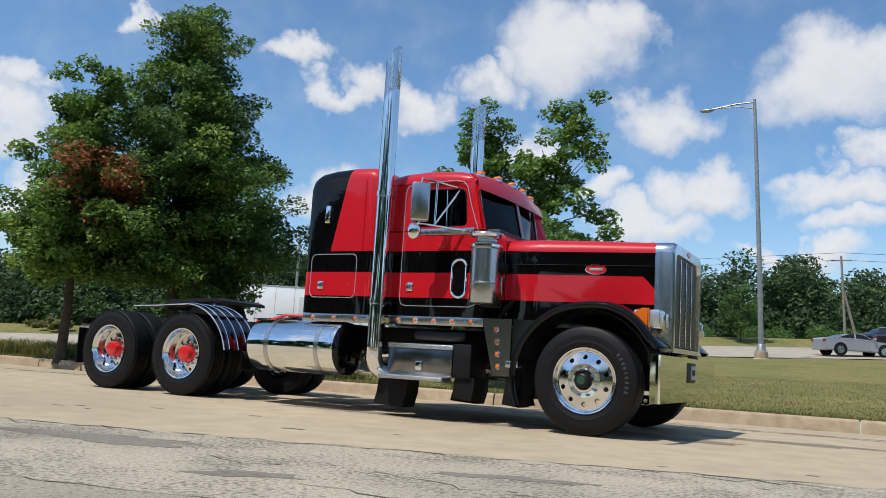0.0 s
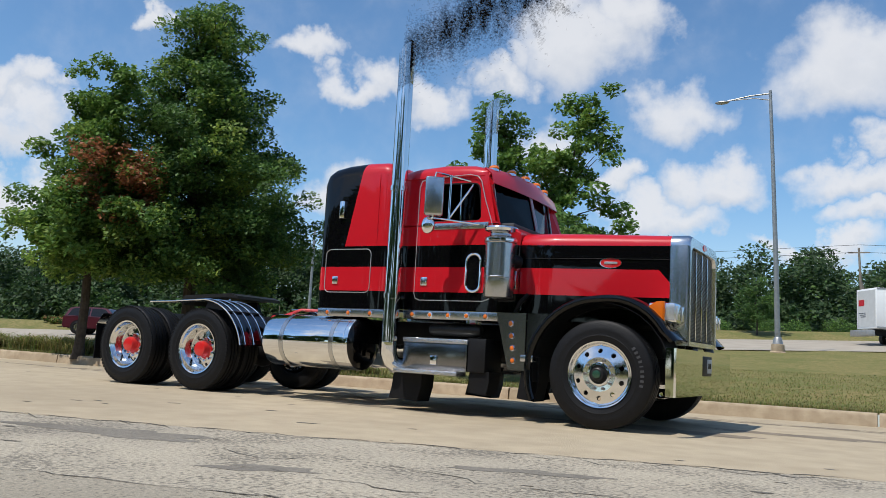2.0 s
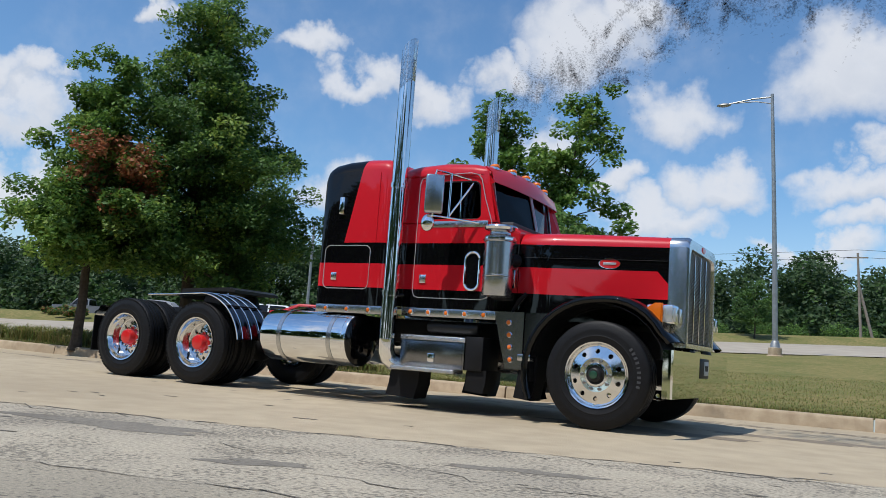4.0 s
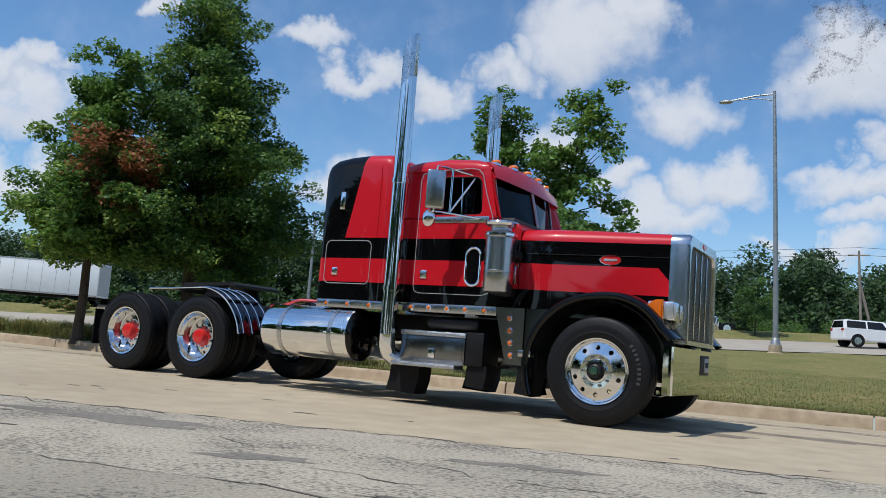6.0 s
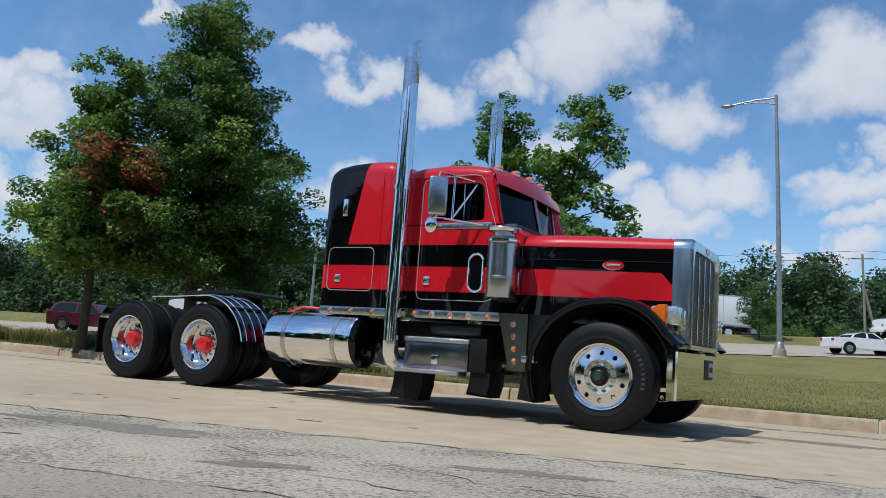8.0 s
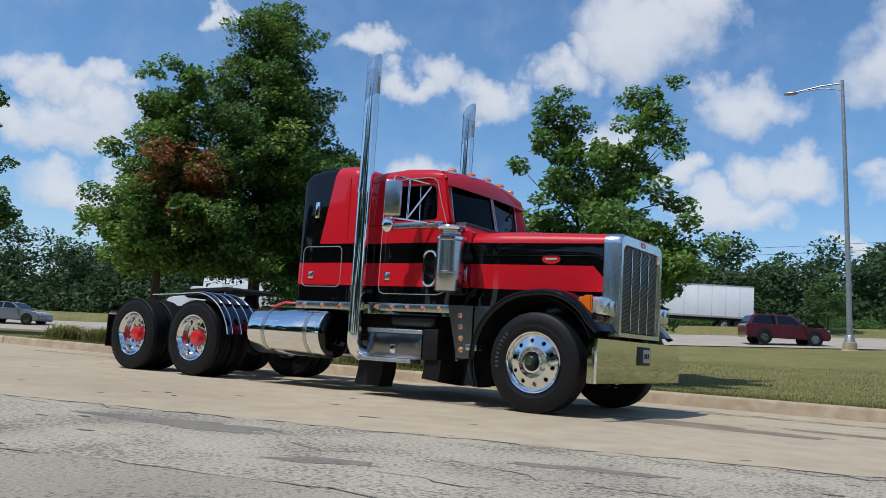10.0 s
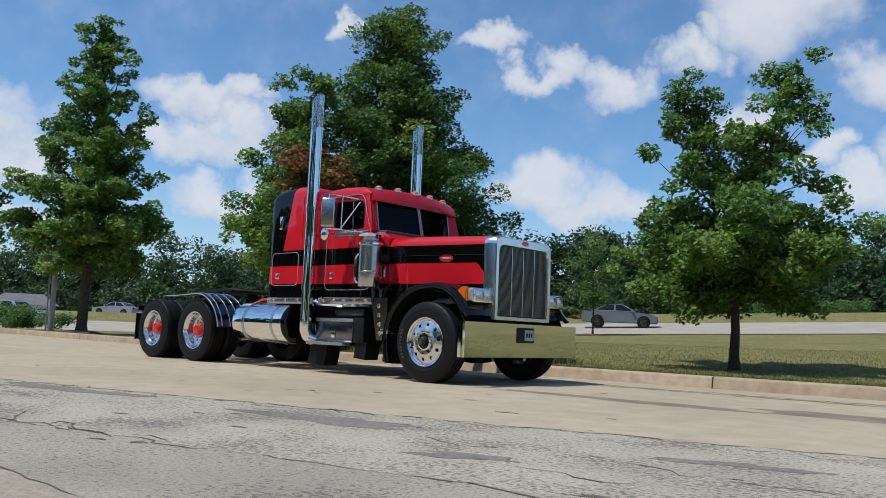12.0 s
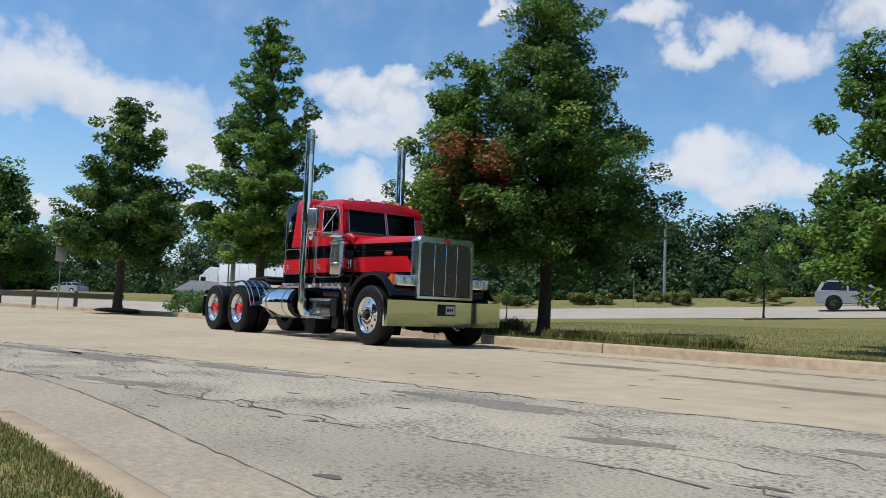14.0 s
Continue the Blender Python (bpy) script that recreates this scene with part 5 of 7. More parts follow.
def cab():
    # lower body
    def section(x, hw, low, high):
        return [Vector((x, y, z)) for y, z in ((-hw, low), (-hw, high - 0.02), (-hw + 0.02, high), (hw - 0.02, high), (hw, high - 0.02), (hw, low))]

    bm = loft(bmesh.new(), [section(-2.51, 0.90, 1.09, 2.03), section(-2.36, 0.94, 1.085, 2.03), section(-1.30, 0.94, 1.085, 2.03), section(-1.06, 0.90, 1.085, 2.00), section(-0.965, 0.86, 1.085, 1.935)])
    body = part("cab_body", paint_bands(bm), [RED, BLACK], truck, "red and black cab body", angle=30)
    # greenhouse sides
    win = rounded(-2.055, -1.40, 2.065, 2.49, 0.06, 4)
    win = [(x + (0.0 if x < -1.7 else -0.05 * max(0, (z - 2.065) / 0.425)), z - (0.012 if x > -1.7 and z > 2.3 else 0)) for x, z in win]
    outer = []
    for x, z in win:
        ox = -2.51 if x < -1.73 else -1.17 - 0.36 * (z - 2.03) / 0.6
        oz = 2.03 if z < 2.25 else 2.60
        outer.append((ox, oz))
    # spread the corner points of the outer outline along its sides
    n = len(win)
    out3 = []
    for (x, z), (ox, oz) in zip(win, outer):
        k = (z - 2.065) / 0.425
        out3.append((ox if k > 0.12 or ox < -2 else -1.17, 2.03 if k < 0.5 else 2.60))
    for s in (-1, 1):
        y = s * 0.94
        lean = lambda z: s * (0.94 - 0.05 * max(0, z - 2.03))
        bm = ring_frame(bmesh.new(), [(x if z < 2.3 or x < -2 else -1.36, lean(z), z) for x, z in out3], [(x, lean(z), z) for x, z in win], (0, -s * 0.05, 0))
        side = part("cab_side", bm, RED, body, smooth=False)
        part("side_glass", sheet(bmesh.new(), [(x, lean(z) - s * 0.025, z) for x, z in win], (0, -s * 0.004, 0)), GLASS, side, "tinted side window")
        part("window_bead", bead(bmesh.new(), win, s * 0.925, 0.009), DARK, side)
        part("vent_bar", tube(bmesh.new(), (-1.655, s * 0.93, 2.06), (-1.675, s * 0.915, 2.48), 0.010, seg=8), CHROME, side, "chrome quarter-light bar")
        seam = [(-2.195, 1.27), (-2.175, 1.215), (-2.12, 1.195), (-1.34, 1.195), (-1.27, 1.22), (-1.25, 1.28), (-1.27, 2.03), (-1.36, 2.28), (-1.42, 2.50), (-1.47, 2.555), (-1.56, 2.575), (-2.08, 2.56), (-2.17, 2.53), (-2.195, 2.46)]
        part("door_bead", bead(bmesh.new(), seam, s * 0.938, 0.0055), PIN, body, "pale bead round the door")
        part("sill_plate", box(bmesh.new(), -2.05, -1.31, min(y, y + s * 0.006), max(y, y + s * 0.006), 1.975, 2.045, 0.002), STEEL, body, "riveted stainless window sill")
        bolt_row(body, -2.02, -1.36, 9, y + s * 0.006, 2.01, 0.008, CHROME)
        latch = part("door_latch", box(bmesh.new(), -2.115, -2.03, y - 0.012, y + 0.014, 1.355, 1.45, 0.006), CHROME, body, "chrome paddle door latch")
        part("paddle", box(bmesh.new(), -2.095, -2.05, y - 0.018, y + 0.02, 1.37, 1.43, 0.006), STEEL, latch)
        oval_ = rounded(-1.545, -1.375, 1.295, 1.70, 0.083, 6)
        ow = part("door_window", sheet(bmesh.new(), [(x, y + s * 0.004, z) for x, z in oval_], (0, -s * 0.008, 0)), BLACKGLASS, body, "dark oval peep window")
        part("window_ring", bead(bmesh.new(), oval_, y + s * 0.006, 0.016, 8), CHROME, ow, "chrome ring")
        ls = part("light_strip", box(bmesh.new(), -2.30, -1.14, min(s * 0.93, s * 0.965), max(s * 0.93, s * 0.965), 0.99, 1.08, 0.004), STEEL, body, "stainless light strip")
        for k in range(5):
            marker_lamp(ls, -2.18 + 0.225 * k, s * 0.965, 1.035, s)
        # kick panel with four lamps, and the plain panel ahead of it
        kp = part("kick_panel", prism(bmesh.new(), [(-1.135, 1.08), (-0.80, 1.08), (-0.80, 0.50), (-0.985, 0.50)], s * 0.99 - 0.015, s * 0.99 + 0.015, 0.003), BOXSTEEL, body, "stainless kick panel with four amber lamps")
        for k in range(4):
            marker_lamp(kp, -0.965 + 0.012 * k, s * 1.005, 0.97 - 0.125 * k, s)
        part("cowl_panel", prism(bmesh.new(), [(-0.795, 1.08), (-0.50, 1.08), (-0.62, 0.92), (-0.70, 0.74), (-0.72, 0.50), (-0.795, 0.50)], s * 0.975 - 0.012, s * 0.975 + 0.012, 0.003), DARKCHROME, body, "dark polished cowl panel")
        hinge = part("hood_hinge", box(bmesh.new(), -1.03, -0.965, min(s * 0.86, s * 0.925), max(s * 0.86, s * 0.925), 1.33, 1.52, 0.008), CHROME, body, "chrome hinge plate")
        bolt_row(body, -2.3, -1.1, 26, y, 1.13, 0.005, BLACK)
        part("hood_latch", pipe(bmesh.new(), [(-0.84, s * 0.89, 1.28), (-0.90, s * 0.93, 1.20), (-0.97, s * 0.92, 1.09)], [0.02, 0.026, 0.014], 8), FLAP, body, "black rubber hood latch")
    # roof
    def roof_section(x, hw, z):
        return [Vector((x, y, zz)) for y, zz in round_box(hw, 2.56, z, min(0.12, z - 2.565))]

    bm = loft(bmesh.new(), [roof_section(-2.515, 0.88, 2.60), roof_section(-2.42, 0.93, 2.66), roof_section(-2.25, 0.935, 2.695), roof_section(-1.9, 0.935, 2.715), roof_section(-1.55, 0.925, 2.695), roof_section(-1.40, 0.915, 2.655), roof_section(-1.34, 0.90, 2.60)])
    part("roof", bm, RED, body, "red cab roof", angle=50)
    part("headliner", box(bmesh.new(), -2.5, -1.40, -0.86, 0.86, 2.53, 2.555), TRIM, body)
    part("rear_wall", box(bmesh.new(), -2.505, -2.47, -0.88, 0.88, 2.03, 2.56), TRIM, body)
    for s in (-1, 1):
        seat = part("seat", box(bmesh.new(), -2.38, -2.22, s * 0.48 - 0.22, s * 0.48 + 0.22, 1.9, 2.42, 0.05), TRIM, body, "grey high-backed seat")
        part("headrest", box(bmesh.new(), -2.36, -2.26, s * 0.48 - 0.14, s * 0.48 + 0.14, 2.40, 2.50, 0.03), TRIM, seat)
    part("steering_wheel", lathe(bmesh.new(), [(-0.012, 0.20), (0, 0.215), (0.012, 0.20), (0, 0.188)], "x", 24, (-1.72, 0.48, 2.03), True), DARK, body)
    part("dashboard", box(bmesh.new(), -1.55, -1.06, -0.84, 0.84, 1.94, 2.045, 0.02), TRIM, body)
    # two-piece windscreen with a slight vee
    base_m, base_e, top_m, top_e = Vector((-1.13, 0, 1.99)), Vector((-1.27, 0.79, 2.0)), Vector((-1.27, 0, 2.56)), Vector((-1.37, 0.79, 2.56))
    for s in (-1, 1):
        c = [Vector((p.x, p.y * s, p.z)) for p in (base_m, base_e, top_e, top_m)]
        mid = sum(c, Vector()) / 4
        inner = [p.lerp(mid, 0.045) for p in c]
        inner[0] = c[0].lerp(c[1], 0.025).lerp(c[3], 0.05)
        inner[3] = c[3].lerp(c[2], 0.025).lerp(c[0], 0.05)
        frame_ = part("windscreen_frame", ring_frame(bmesh.new(), c, inner, (-0.04, 0, -0.02)), RED, body, smooth=False)
        part("windscreen", sheet(bmesh.new(), [p + Vector((-0.012, 0, -0.006)) for p in inner], (-0.004, 0, -0.002)), GLASS, frame_, "tinted windscreen pane")
        part("rubber_seal", bead3(bmesh.new(), inner, 0.010), PIN, frame_)
        part("wiper", pipe(bmesh.new(), [inner[0].lerp(inner[1], 0.15) + Vector((0.03, 0, 0.01)), inner[0].lerp(inner[1], 0.5) + Vector((0.025, 0, 0.045)), inner[0].lerp(inner[1], 0.95) + Vector((0.02, 0, 0.02))], 0.008, 6), DARK, frame_, "black wiper")
    for s in (-1, 1):
        part("corner_pillar", sheet(bmesh.new(), [(-1.165, s * 0.938, 2.0), (-1.36, s * 0.91, 2.60), top_e * 1.0 if s > 0 else Vector((top_e.x, -top_e.y, top_e.z)), base_e * 1.0 if s > 0 else Vector((base_e.x, -base_e.y, base_e.z))], (-0.03, -s * 0.02, 0)), RED, body, smooth=False)
    # drop visor, bowed forward
    bm = bmesh.new()
    top, bot = [], []
    for k in range(17):
        f = k / 8 - 1
        top.append(Vector((-1.415 + 0.10 * (1 - f * f), 0.885 * f, 2.66 + 0.035 * (1 - f * f))))
        bot.append(Vector((-1.285 + 0.06 * (1 - f * f), 0.905 * f, 2.475 - 0.005 * (1 - f * f))))
    mids = [a.lerp(b, 0.5) + Vector((0.028, 0, 0.022)) for a, b in zip(top, bot)]
    rings = [[bm.verts.new(p) for p in row] for row in (top, mids, bot)]
    for a, b in zip(rings, rings[1:]):
        for k in range(16):
            bm.faces.new((a[k], a[k + 1], b[k + 1], b[k]))
    fs = list(bm.faces)
    bmesh.ops.recalc_face_normals(bm, faces=fs)
    bmesh.ops.solidify(bm, geom=fs, thickness=0.008)
    part("sun_visor", bm, RED, truck, "deep red drop visor over the windscreen", angle=60)
    for s in (-1, 1):
        part("visor_end", sheet(bmesh.new(), [(-1.415, s * 0.883, 2.66), (-1.285, s * 0.903, 2.462), (-1.33, s * 0.89, 2.455), (-1.42, s * 0.885, 2.52)], (0, -s * 0.006, 0)), RED, truck)
    for y in (-0.70, -0.35, 0, 0.35, 0.70):
        f = y / 0.885
        lx, lz = -1.445 + 0.10 * (1 - f * f), 2.658 + 0.035 * (1 - f * f)
        lamp = part("roof_lamp", lathe(bmesh.new(), [(-0.02, 0.064), (0.008, 0.062), (0.016, 0.05)], "z", 18, (lx, y, lz)), CHROME, truck, "chrome cab roof marker lamp")
        part("lens", ball(bmesh.new(), (lx + 0.01, y, lz + 0.018), 0.045, (1.35, 1, 0.75), 14, 8), AMBER, lamp, "amber glass lens")


def bead3(bm, pts, r):
    n = len(pts)
    for k in range(n):
        tube(bm, pts[k], pts[(k + 1) % n], r, seg=6)
    return bm


def hood():
    def section(x, hw, high, r, low=1.02):
        return [Vector((x, y, z)) for y, z in round_box(hw, low, high, r, 7)]

    rows = [(-0.955, 0.855, 1.93, 0.16), (-0.94, 0.86, 1.935, 0.16), (-0.6, 0.80, 1.94, 0.15), (-0.2, 0.735, 1.935, 0.14), (0.2, 0.675, 1.925, 0.13), (0.545, 0.628, 1.915, 0.12)]
    bm = loft(bmesh.new(), [section(*r) for r in rows])
    cut(bm, (0.49, 0, 1.50), Vector((0.75, 0, 0.66)))
    tip = lambda c: (c - Vector((0.49, 0, 1.50))).dot(Vector((0.75, 0, 0.66))) > 0 and c.z < BAND_LOW and c.z > RED_LOW
    h = part("hood", paint_bands(bm, tip), [RED, BLACK], truck, "long red hood with black side bands", angle=35)
    for s in (-1, 1):
        bead_pts = [(-0.9, s * 0.856, 1.66), (-0.2, s * 0.738, 1.665), (0.54, s * 0.632, 1.665)]
        part("side_bead", pipe(bmesh.new(), bead_pts, 0.0035, 6), DARK, h, "thin bead along the hood side")
        bm = bmesh.new()
        for k in range(30):
            f = k / 29
            bmesh.ops.create_icosphere(bm, subdivisions=1, radius=0.006, matrix=Matrix.Translation((-0.9 + 1.42 * f, s * (0.858 - 0.226 * f), 1.685)))
        tagged(part("rivet_row", bm, BLACK, h), kind="stuff")
        # badge: red oval in a chrome ring with plain pale bars for its lettering
        m = Matrix.Translation((-0.03, s * 0.708, 1.625)) @ Matrix.Rotation(s * radians(-8.6), 4, "Z")
        bm = bmesh.new()
        lathe(bm, [(0, 0.0001), (s * 0.004, 0.0001), (s * 0.004, 0.062), (s * -0.006, 0.062)], "y", 24)
        bmesh.ops.transform(bm, matrix=m @ Matrix.Diagonal((1.7, 1, 0.78, 1)), verts=bm.verts)
        b = part("badge", bm, REDHUB, h, "red oval badge in a chrome ring")
        bm = bmesh.new()
        lathe(bm, [(s * 0.001, 0.061), (s * 0.007, 0.063), (s * 0.007, 0.067), (s * -0.004, 0.068)], "y", 24)
        bmesh.ops.transform(bm, matrix=m @ Matrix.Diagonal((1.65, 1, 0.80, 1)), verts=bm.verts)
        part("badge_ring", bm, CHROME, b)
        bm = box(bmesh.new(), -0.066, 0.066, min(s * 0.004, s * 0.009), max(s * 0.004, s * 0.009), -0.012, 0.012, 0.004)
        bmesh.ops.transform(bm, matrix=m, verts=bm.verts)
        part("badge_bar", bm, PIN, b)
        # front fender, a crowned shell over the steer tyre
        bm = bmesh.new()
        arc = []
        for k in range(25):
            a = radians(204 - k * 8.6)
            rx, rz = 0.745, 0.735
            arc.append((0.005 + math.cos(a) * rx, 0.515 + math.sin(a) * rz + (0.0 if a > math.pi / 2 else 0.05 * math.sin(a) * max(0, math.cos(a)) * 2)))
        arc = [p for p in arc if not (p[0] > 0.5 and p[1] < 0.86)] + [(0.725, 0.86)]
        cross = [(1.105, -0.06), (1.135, -0.045), (1.145, -0.012), (1.125, 0.01), (1.05, 0.022), (0.92, 0.03), (0.75, 0.025), (0.60, 0.0)]
        rows_ = []
        for i, (x, z) in enumerate(arc):
            d = Vector((x - 0.005, 0, z - 0.515)).normalized()
            rows_.append([bm.verts.new(Vector((x, s * w, z)) + d * o) for w, o in cross])
        for a, b2 in zip(rows_, rows_[1:]):
            for k in range(len(cross) - 1):
                bm.faces.new((a[k], a[k + 1], b2[k + 1], b2[k]))
        fs = list(bm.faces)
        bmesh.ops.recalc_face_normals(bm, faces=fs)
        bmesh.ops.solidify(bm, geom=fs, thickness=0.008)
        fender = part("front_fender", bm, BLACK, truck, "glossy black front fender", angle=60)
        part("inner_liner", ring_arc(bmesh.new(), 0.69, 0.60, s), DARK, fender)
        part("fender_flap", box(bmesh.new(), -0.80, -0.66, min(s * 0.86, s * 1.12), max(s * 0.86, s * 1.12), 0.59, 0.66, 0.01), STEEL, fender, "steel flap weight")
        # headlamp pod
        pod = part("headlamp", box(bmesh.new(), 0.44, 0.70, min(s * 0.64, s * 1.00), max(s * 0.64, s * 1.00), 1.03, 1.215, 0.025), CHROME, truck, "chrome twin headlamp pod")
        for y in (0.735, 0.905):
            part("lamp_lens", box(bmesh.new(), 0.698, 0.712, min(s * (y - 0.075), s * (y + 0.075)), max(s * (y - 0.075), s * (y + 0.075)), 1.055, 1.19, 0.006), LENS, pod, "clear square lens")
        bm = prism(bmesh.new(), [(0.40, 1.10), (0.44, 1.17), (0.53, 1.225), (0.60, 1.225), (0.60, 1.035), (0.50, 1.04)], min(s * 0.985, s * 1.035), max(s * 0.985, s * 1.035), 0.012)
        part("turn_lamp", bm, AMBER, pod, "amber turn lamp")
        part("side_lens", box(bmesh.new(), 0.605, 0.69, min(s * 0.998, s * 1.006), max(s * 0.998, s * 1.006), 1.05, 1.2, 0.004), LENS, pod)
        part("pod_bracket", tube(bmesh.new(), (0.56, s * 0.80, 0.93), (0.56, s * 0.80, 1.04), 0.03), CHROME, pod)
        # air cleaner
        cx, cy = -1.08, s * 1.10
        can = part("air_cleaner", lathe(bmesh.new(), [(1.23, 0.0001), (1.23, 0.15), (1.24, 0.156), (1.42, 0.156), (1.425, 0.160), (1.435, 0.160), (1.44, 0.156), (1.78, 0.156), (1.79, 0.166), (1.83, 0.166), (1.845, 0.146), (1.86, 0.112), (1.89, 0.108)], "z", 36, (cx, cy, 0)), STEEL, truck, "ribbed stainless air cleaner canister")
        part("lid", lathe(bmesh.new(), [(1.885, 0.108), (1.89, 0.13), (1.905, 0.172), (1.93, 0.182), (1.948, 0.172), (1.962, 0.12), (1.965, 0.0001)], "z", 36, (cx, cy, 0)), CHROME, can, "chrome rain cap")
        part("base_cap", lathe(bmesh.new(), [(1.24, 0.159), (1.225, 0.155), (1.215, 0.11), (1.21, 0.0001)], "z", 30, (cx, cy, 0)), STEEL, can)
        part("clip_band", lathe(bmesh.new(), [(1.80, 0.167), (1.802, 0.172), (1.818, 0.172), (1.82, 0.167)], "z", 36, (cx, cy, 0)), CHROME, can)
        part("intake_duct", tube(bmesh.new(), (cx, cy - s * 0.05, 1.62), (cx + 0.10, s * 0.85, 1.62), 0.07), DARK, can)
        # mirrors and their arms
        mx, my = -1.80, s * 1.28
        turned = Matrix.Translation((mx, my, 0)) @ Matrix.Rotation(s * radians(55), 4, "Z") @ Matrix.Translation((-mx, -my, 0))
        bm = box(bmesh.new(), mx - 0.05, mx + 0.045, my - 0.10, my + 0.10, 2.07, 2.49, 0.025, 3)
        bmesh.ops.transform(bm, matrix=turned, verts=bm.verts)
        mir = part("mirror", bm, STEEL, truck, "chrome west-coast mirror housing")
        bm = box(bmesh.new(), mx - 0.054, mx - 0.051, my - 0.085, my + 0.085, 2.09, 2.47)
        bmesh.ops.transform(bm, matrix=turned, verts=bm.verts)
        part("mirror_glass", bm, MIRROR, mir)
        part("round_mirror", ball(bmesh.new(), (mx - 0.07, my - s * 0.02, 1.975), 0.095, (0.85, 0.5, 1), 18, 12), CHROME, mir, "round convex mirror")
        for pts in ([(mx, my, 2.49), (mx + 0.01, my, 2.535), (mx + 0.05, s * 1.15, 2.54), (-1.56, s * 0.92, 2.50)], [(mx, my, 2.07), (mx, my, 2.045), (mx + 0.06, s * 1.16, 2.05), (-1.42, s * 0.945, 2.02)],
                    [(-1.70, s * 1.11, 2.54), (-1.70, s * 1.12, 2.05)], [(-1.52, s * 0.93, 2.46), (-1.70, s * 1.12, 2.06)], [(mx - 0.06, my - s * 0.02, 2.0), (mx, my, 2.06)]):
            part("mirror_arm", pipe(bmesh.new(), pts, 0.011, 8), CHROME, mir)
        # tool box and step
        tb = part("tool_box", box(bmesh.new(), -2.24, -1.45, min(s * 0.60, s * 1.02), max(s * 0.60, s * 1.02), 0.45, 0.78, 0.008), BOXSTEEL, truck, "polished diamond-plate tool box step")
        part("lid_rail", box(bmesh.new(), -2.245, -1.445, min(s * 0.62, s * 1.028), max(s * 0.62, s * 1.028), 0.735, 0.785, 0.004), TREAD, tb)
        part("box_door", box(bmesh.new(), -2.20, -1.475, min(s * 1.02, s * 1.026), max(s * 1.02, s * 1.026), 0.47, 0.72, 0.002), BOXSTEEL, tb, "polished box door")
        part("box_latch", box(bmesh.new(), -1.88, -1.80, min(s * 1.026, s * 1.042), max(s * 1.026, s * 1.042), 0.50, 0.60, 0.006), CHROME, tb)
        part("box_end", box(bmesh.new(), -1.445, -1.24, min(s * 0.62, s * 1.01), max(s * 0.62, s * 1.01), 0.45, 0.80, 0.006), DARK, tb, "black battery box end")
        part("step", box(bmesh.new(), -2.245, -1.47, min(s * 0.98, s * 1.19), max(s * 0.98, s * 1.19), 0.402, 0.448, 0.006), TREAD, tb, "diamond-plate step")
        part("step_bracket", box(bmesh.new(), -1.9, -1.84, min(s * 0.46, s * 1.0), max(s * 0.46, s * 1.0), 0.42, 0.46), DARK, tb)
    # grille shell and its mesh
    outer = [(y, z) for y, z in round_box(0.632, 0.83, 1.915, 0.11, 5)]
    inner = [(y * 0.865, 0.885 + (z - 0.83) * 0.835) for y, z in outer]
    shell = part("grille_shell", ring_frame(bmesh.new(), [(0.545, y, z) for y, z in outer], [(0.545, y * 0.95, z - 0.02 * (z > 1)) for y, z in outer], (0.02, 0, 0)), SATIN, truck, "chrome grille surround", angle=40)
    bm = bmesh.new()
    secs = [[Vector((0.55, y, z)) for y, z in outer], [Vector((0.70, y * 0.995, z)) for y, z in outer], [Vector((0.735, y * 0.97, z - 0.02 * (z > 1))) for y, z in outer], [Vector((0.735, y * 1.03, z + 0.01 * (z > 1) - 0.01 * (z < 1))) for y, z in inner], [Vector((0.70, y, z)) for y, z in inner], [Vector((0.66, y, z)) for y, z in inner]]
    loft(bm, secs, False)
    part("grille_frame", bm, SATIN, shell, angle=45)
    zs = [z for _, z in inner]
    part("grille_backing", box(bmesh.new(), 0.66, 0.68, -0.56, 0.56, 0.86, 1.81), DARK, shell)
    bm = bmesh.new()
    for k in range(66):
        z = 0.892 + k * 0.0137
        box(bm, 0.692, 0.704, -0.54, 0.54, z, z + 0.007)
    tagged(part("grille_mesh", bm, GRILLE, shell, "fine horizontal grille wires", smooth=False), kind="stuff")
    for y in (-0.25, 0.0, 0.25):
        part("grille_bar", box(bmesh.new(), 0.705, 0.716, y - 0.006, y + 0.006, 0.89, 1.785, 0.003), CHROME, shell, "upright chrome grille bar")
    bm = bmesh.new()
    lathe(bm, [(0, 0.0001), (0.006, 0.0001), (0.006, 0.05), (0, 0.054)], "x", 20)
    bmesh.ops.transform(bm, matrix=Matrix.Translation((0.735, 0, 1.858)) @ Matrix.Diagonal((1, 1.4, 0.62, 1)), verts=bm.verts)
    part("grille_badge", bm, REDHUB, shell, "small red oval badge")
    part("hood_ornament", prism(bmesh.new(), [(0.60, 1.91), (0.69, 1.91), (0.64, 1.935), (0.585, 1.975), (0.57, 1.965)], -0.012, 0.012, 0.003), CHROME, shell, "winged chrome hood ornament")
    bm = bmesh.new()
    for s in (-1, 1):
        for k in range(24):
            bmesh.ops.create_icosphere(bm, subdivisions=1, radius=0.006, matrix=Matrix.Translation((0.57, s * 0.632, 0.9 + 0.036 * k)))
    tagged(part("rivet_row", bm, CHROME, shell), kind="stuff")
    # bumper: a tall flat blade with ends turned back
    bm = bmesh.new()
    line_ = [(0.685, -1.255), (0.735, -1.262), (0.752, -1.255), (0.764, -1.235), (0.77, -0.9), (0.77, 0.9), (0.764, 1.235), (0.752, 1.255), (0.735, 1.262), (0.685, 1.255)]
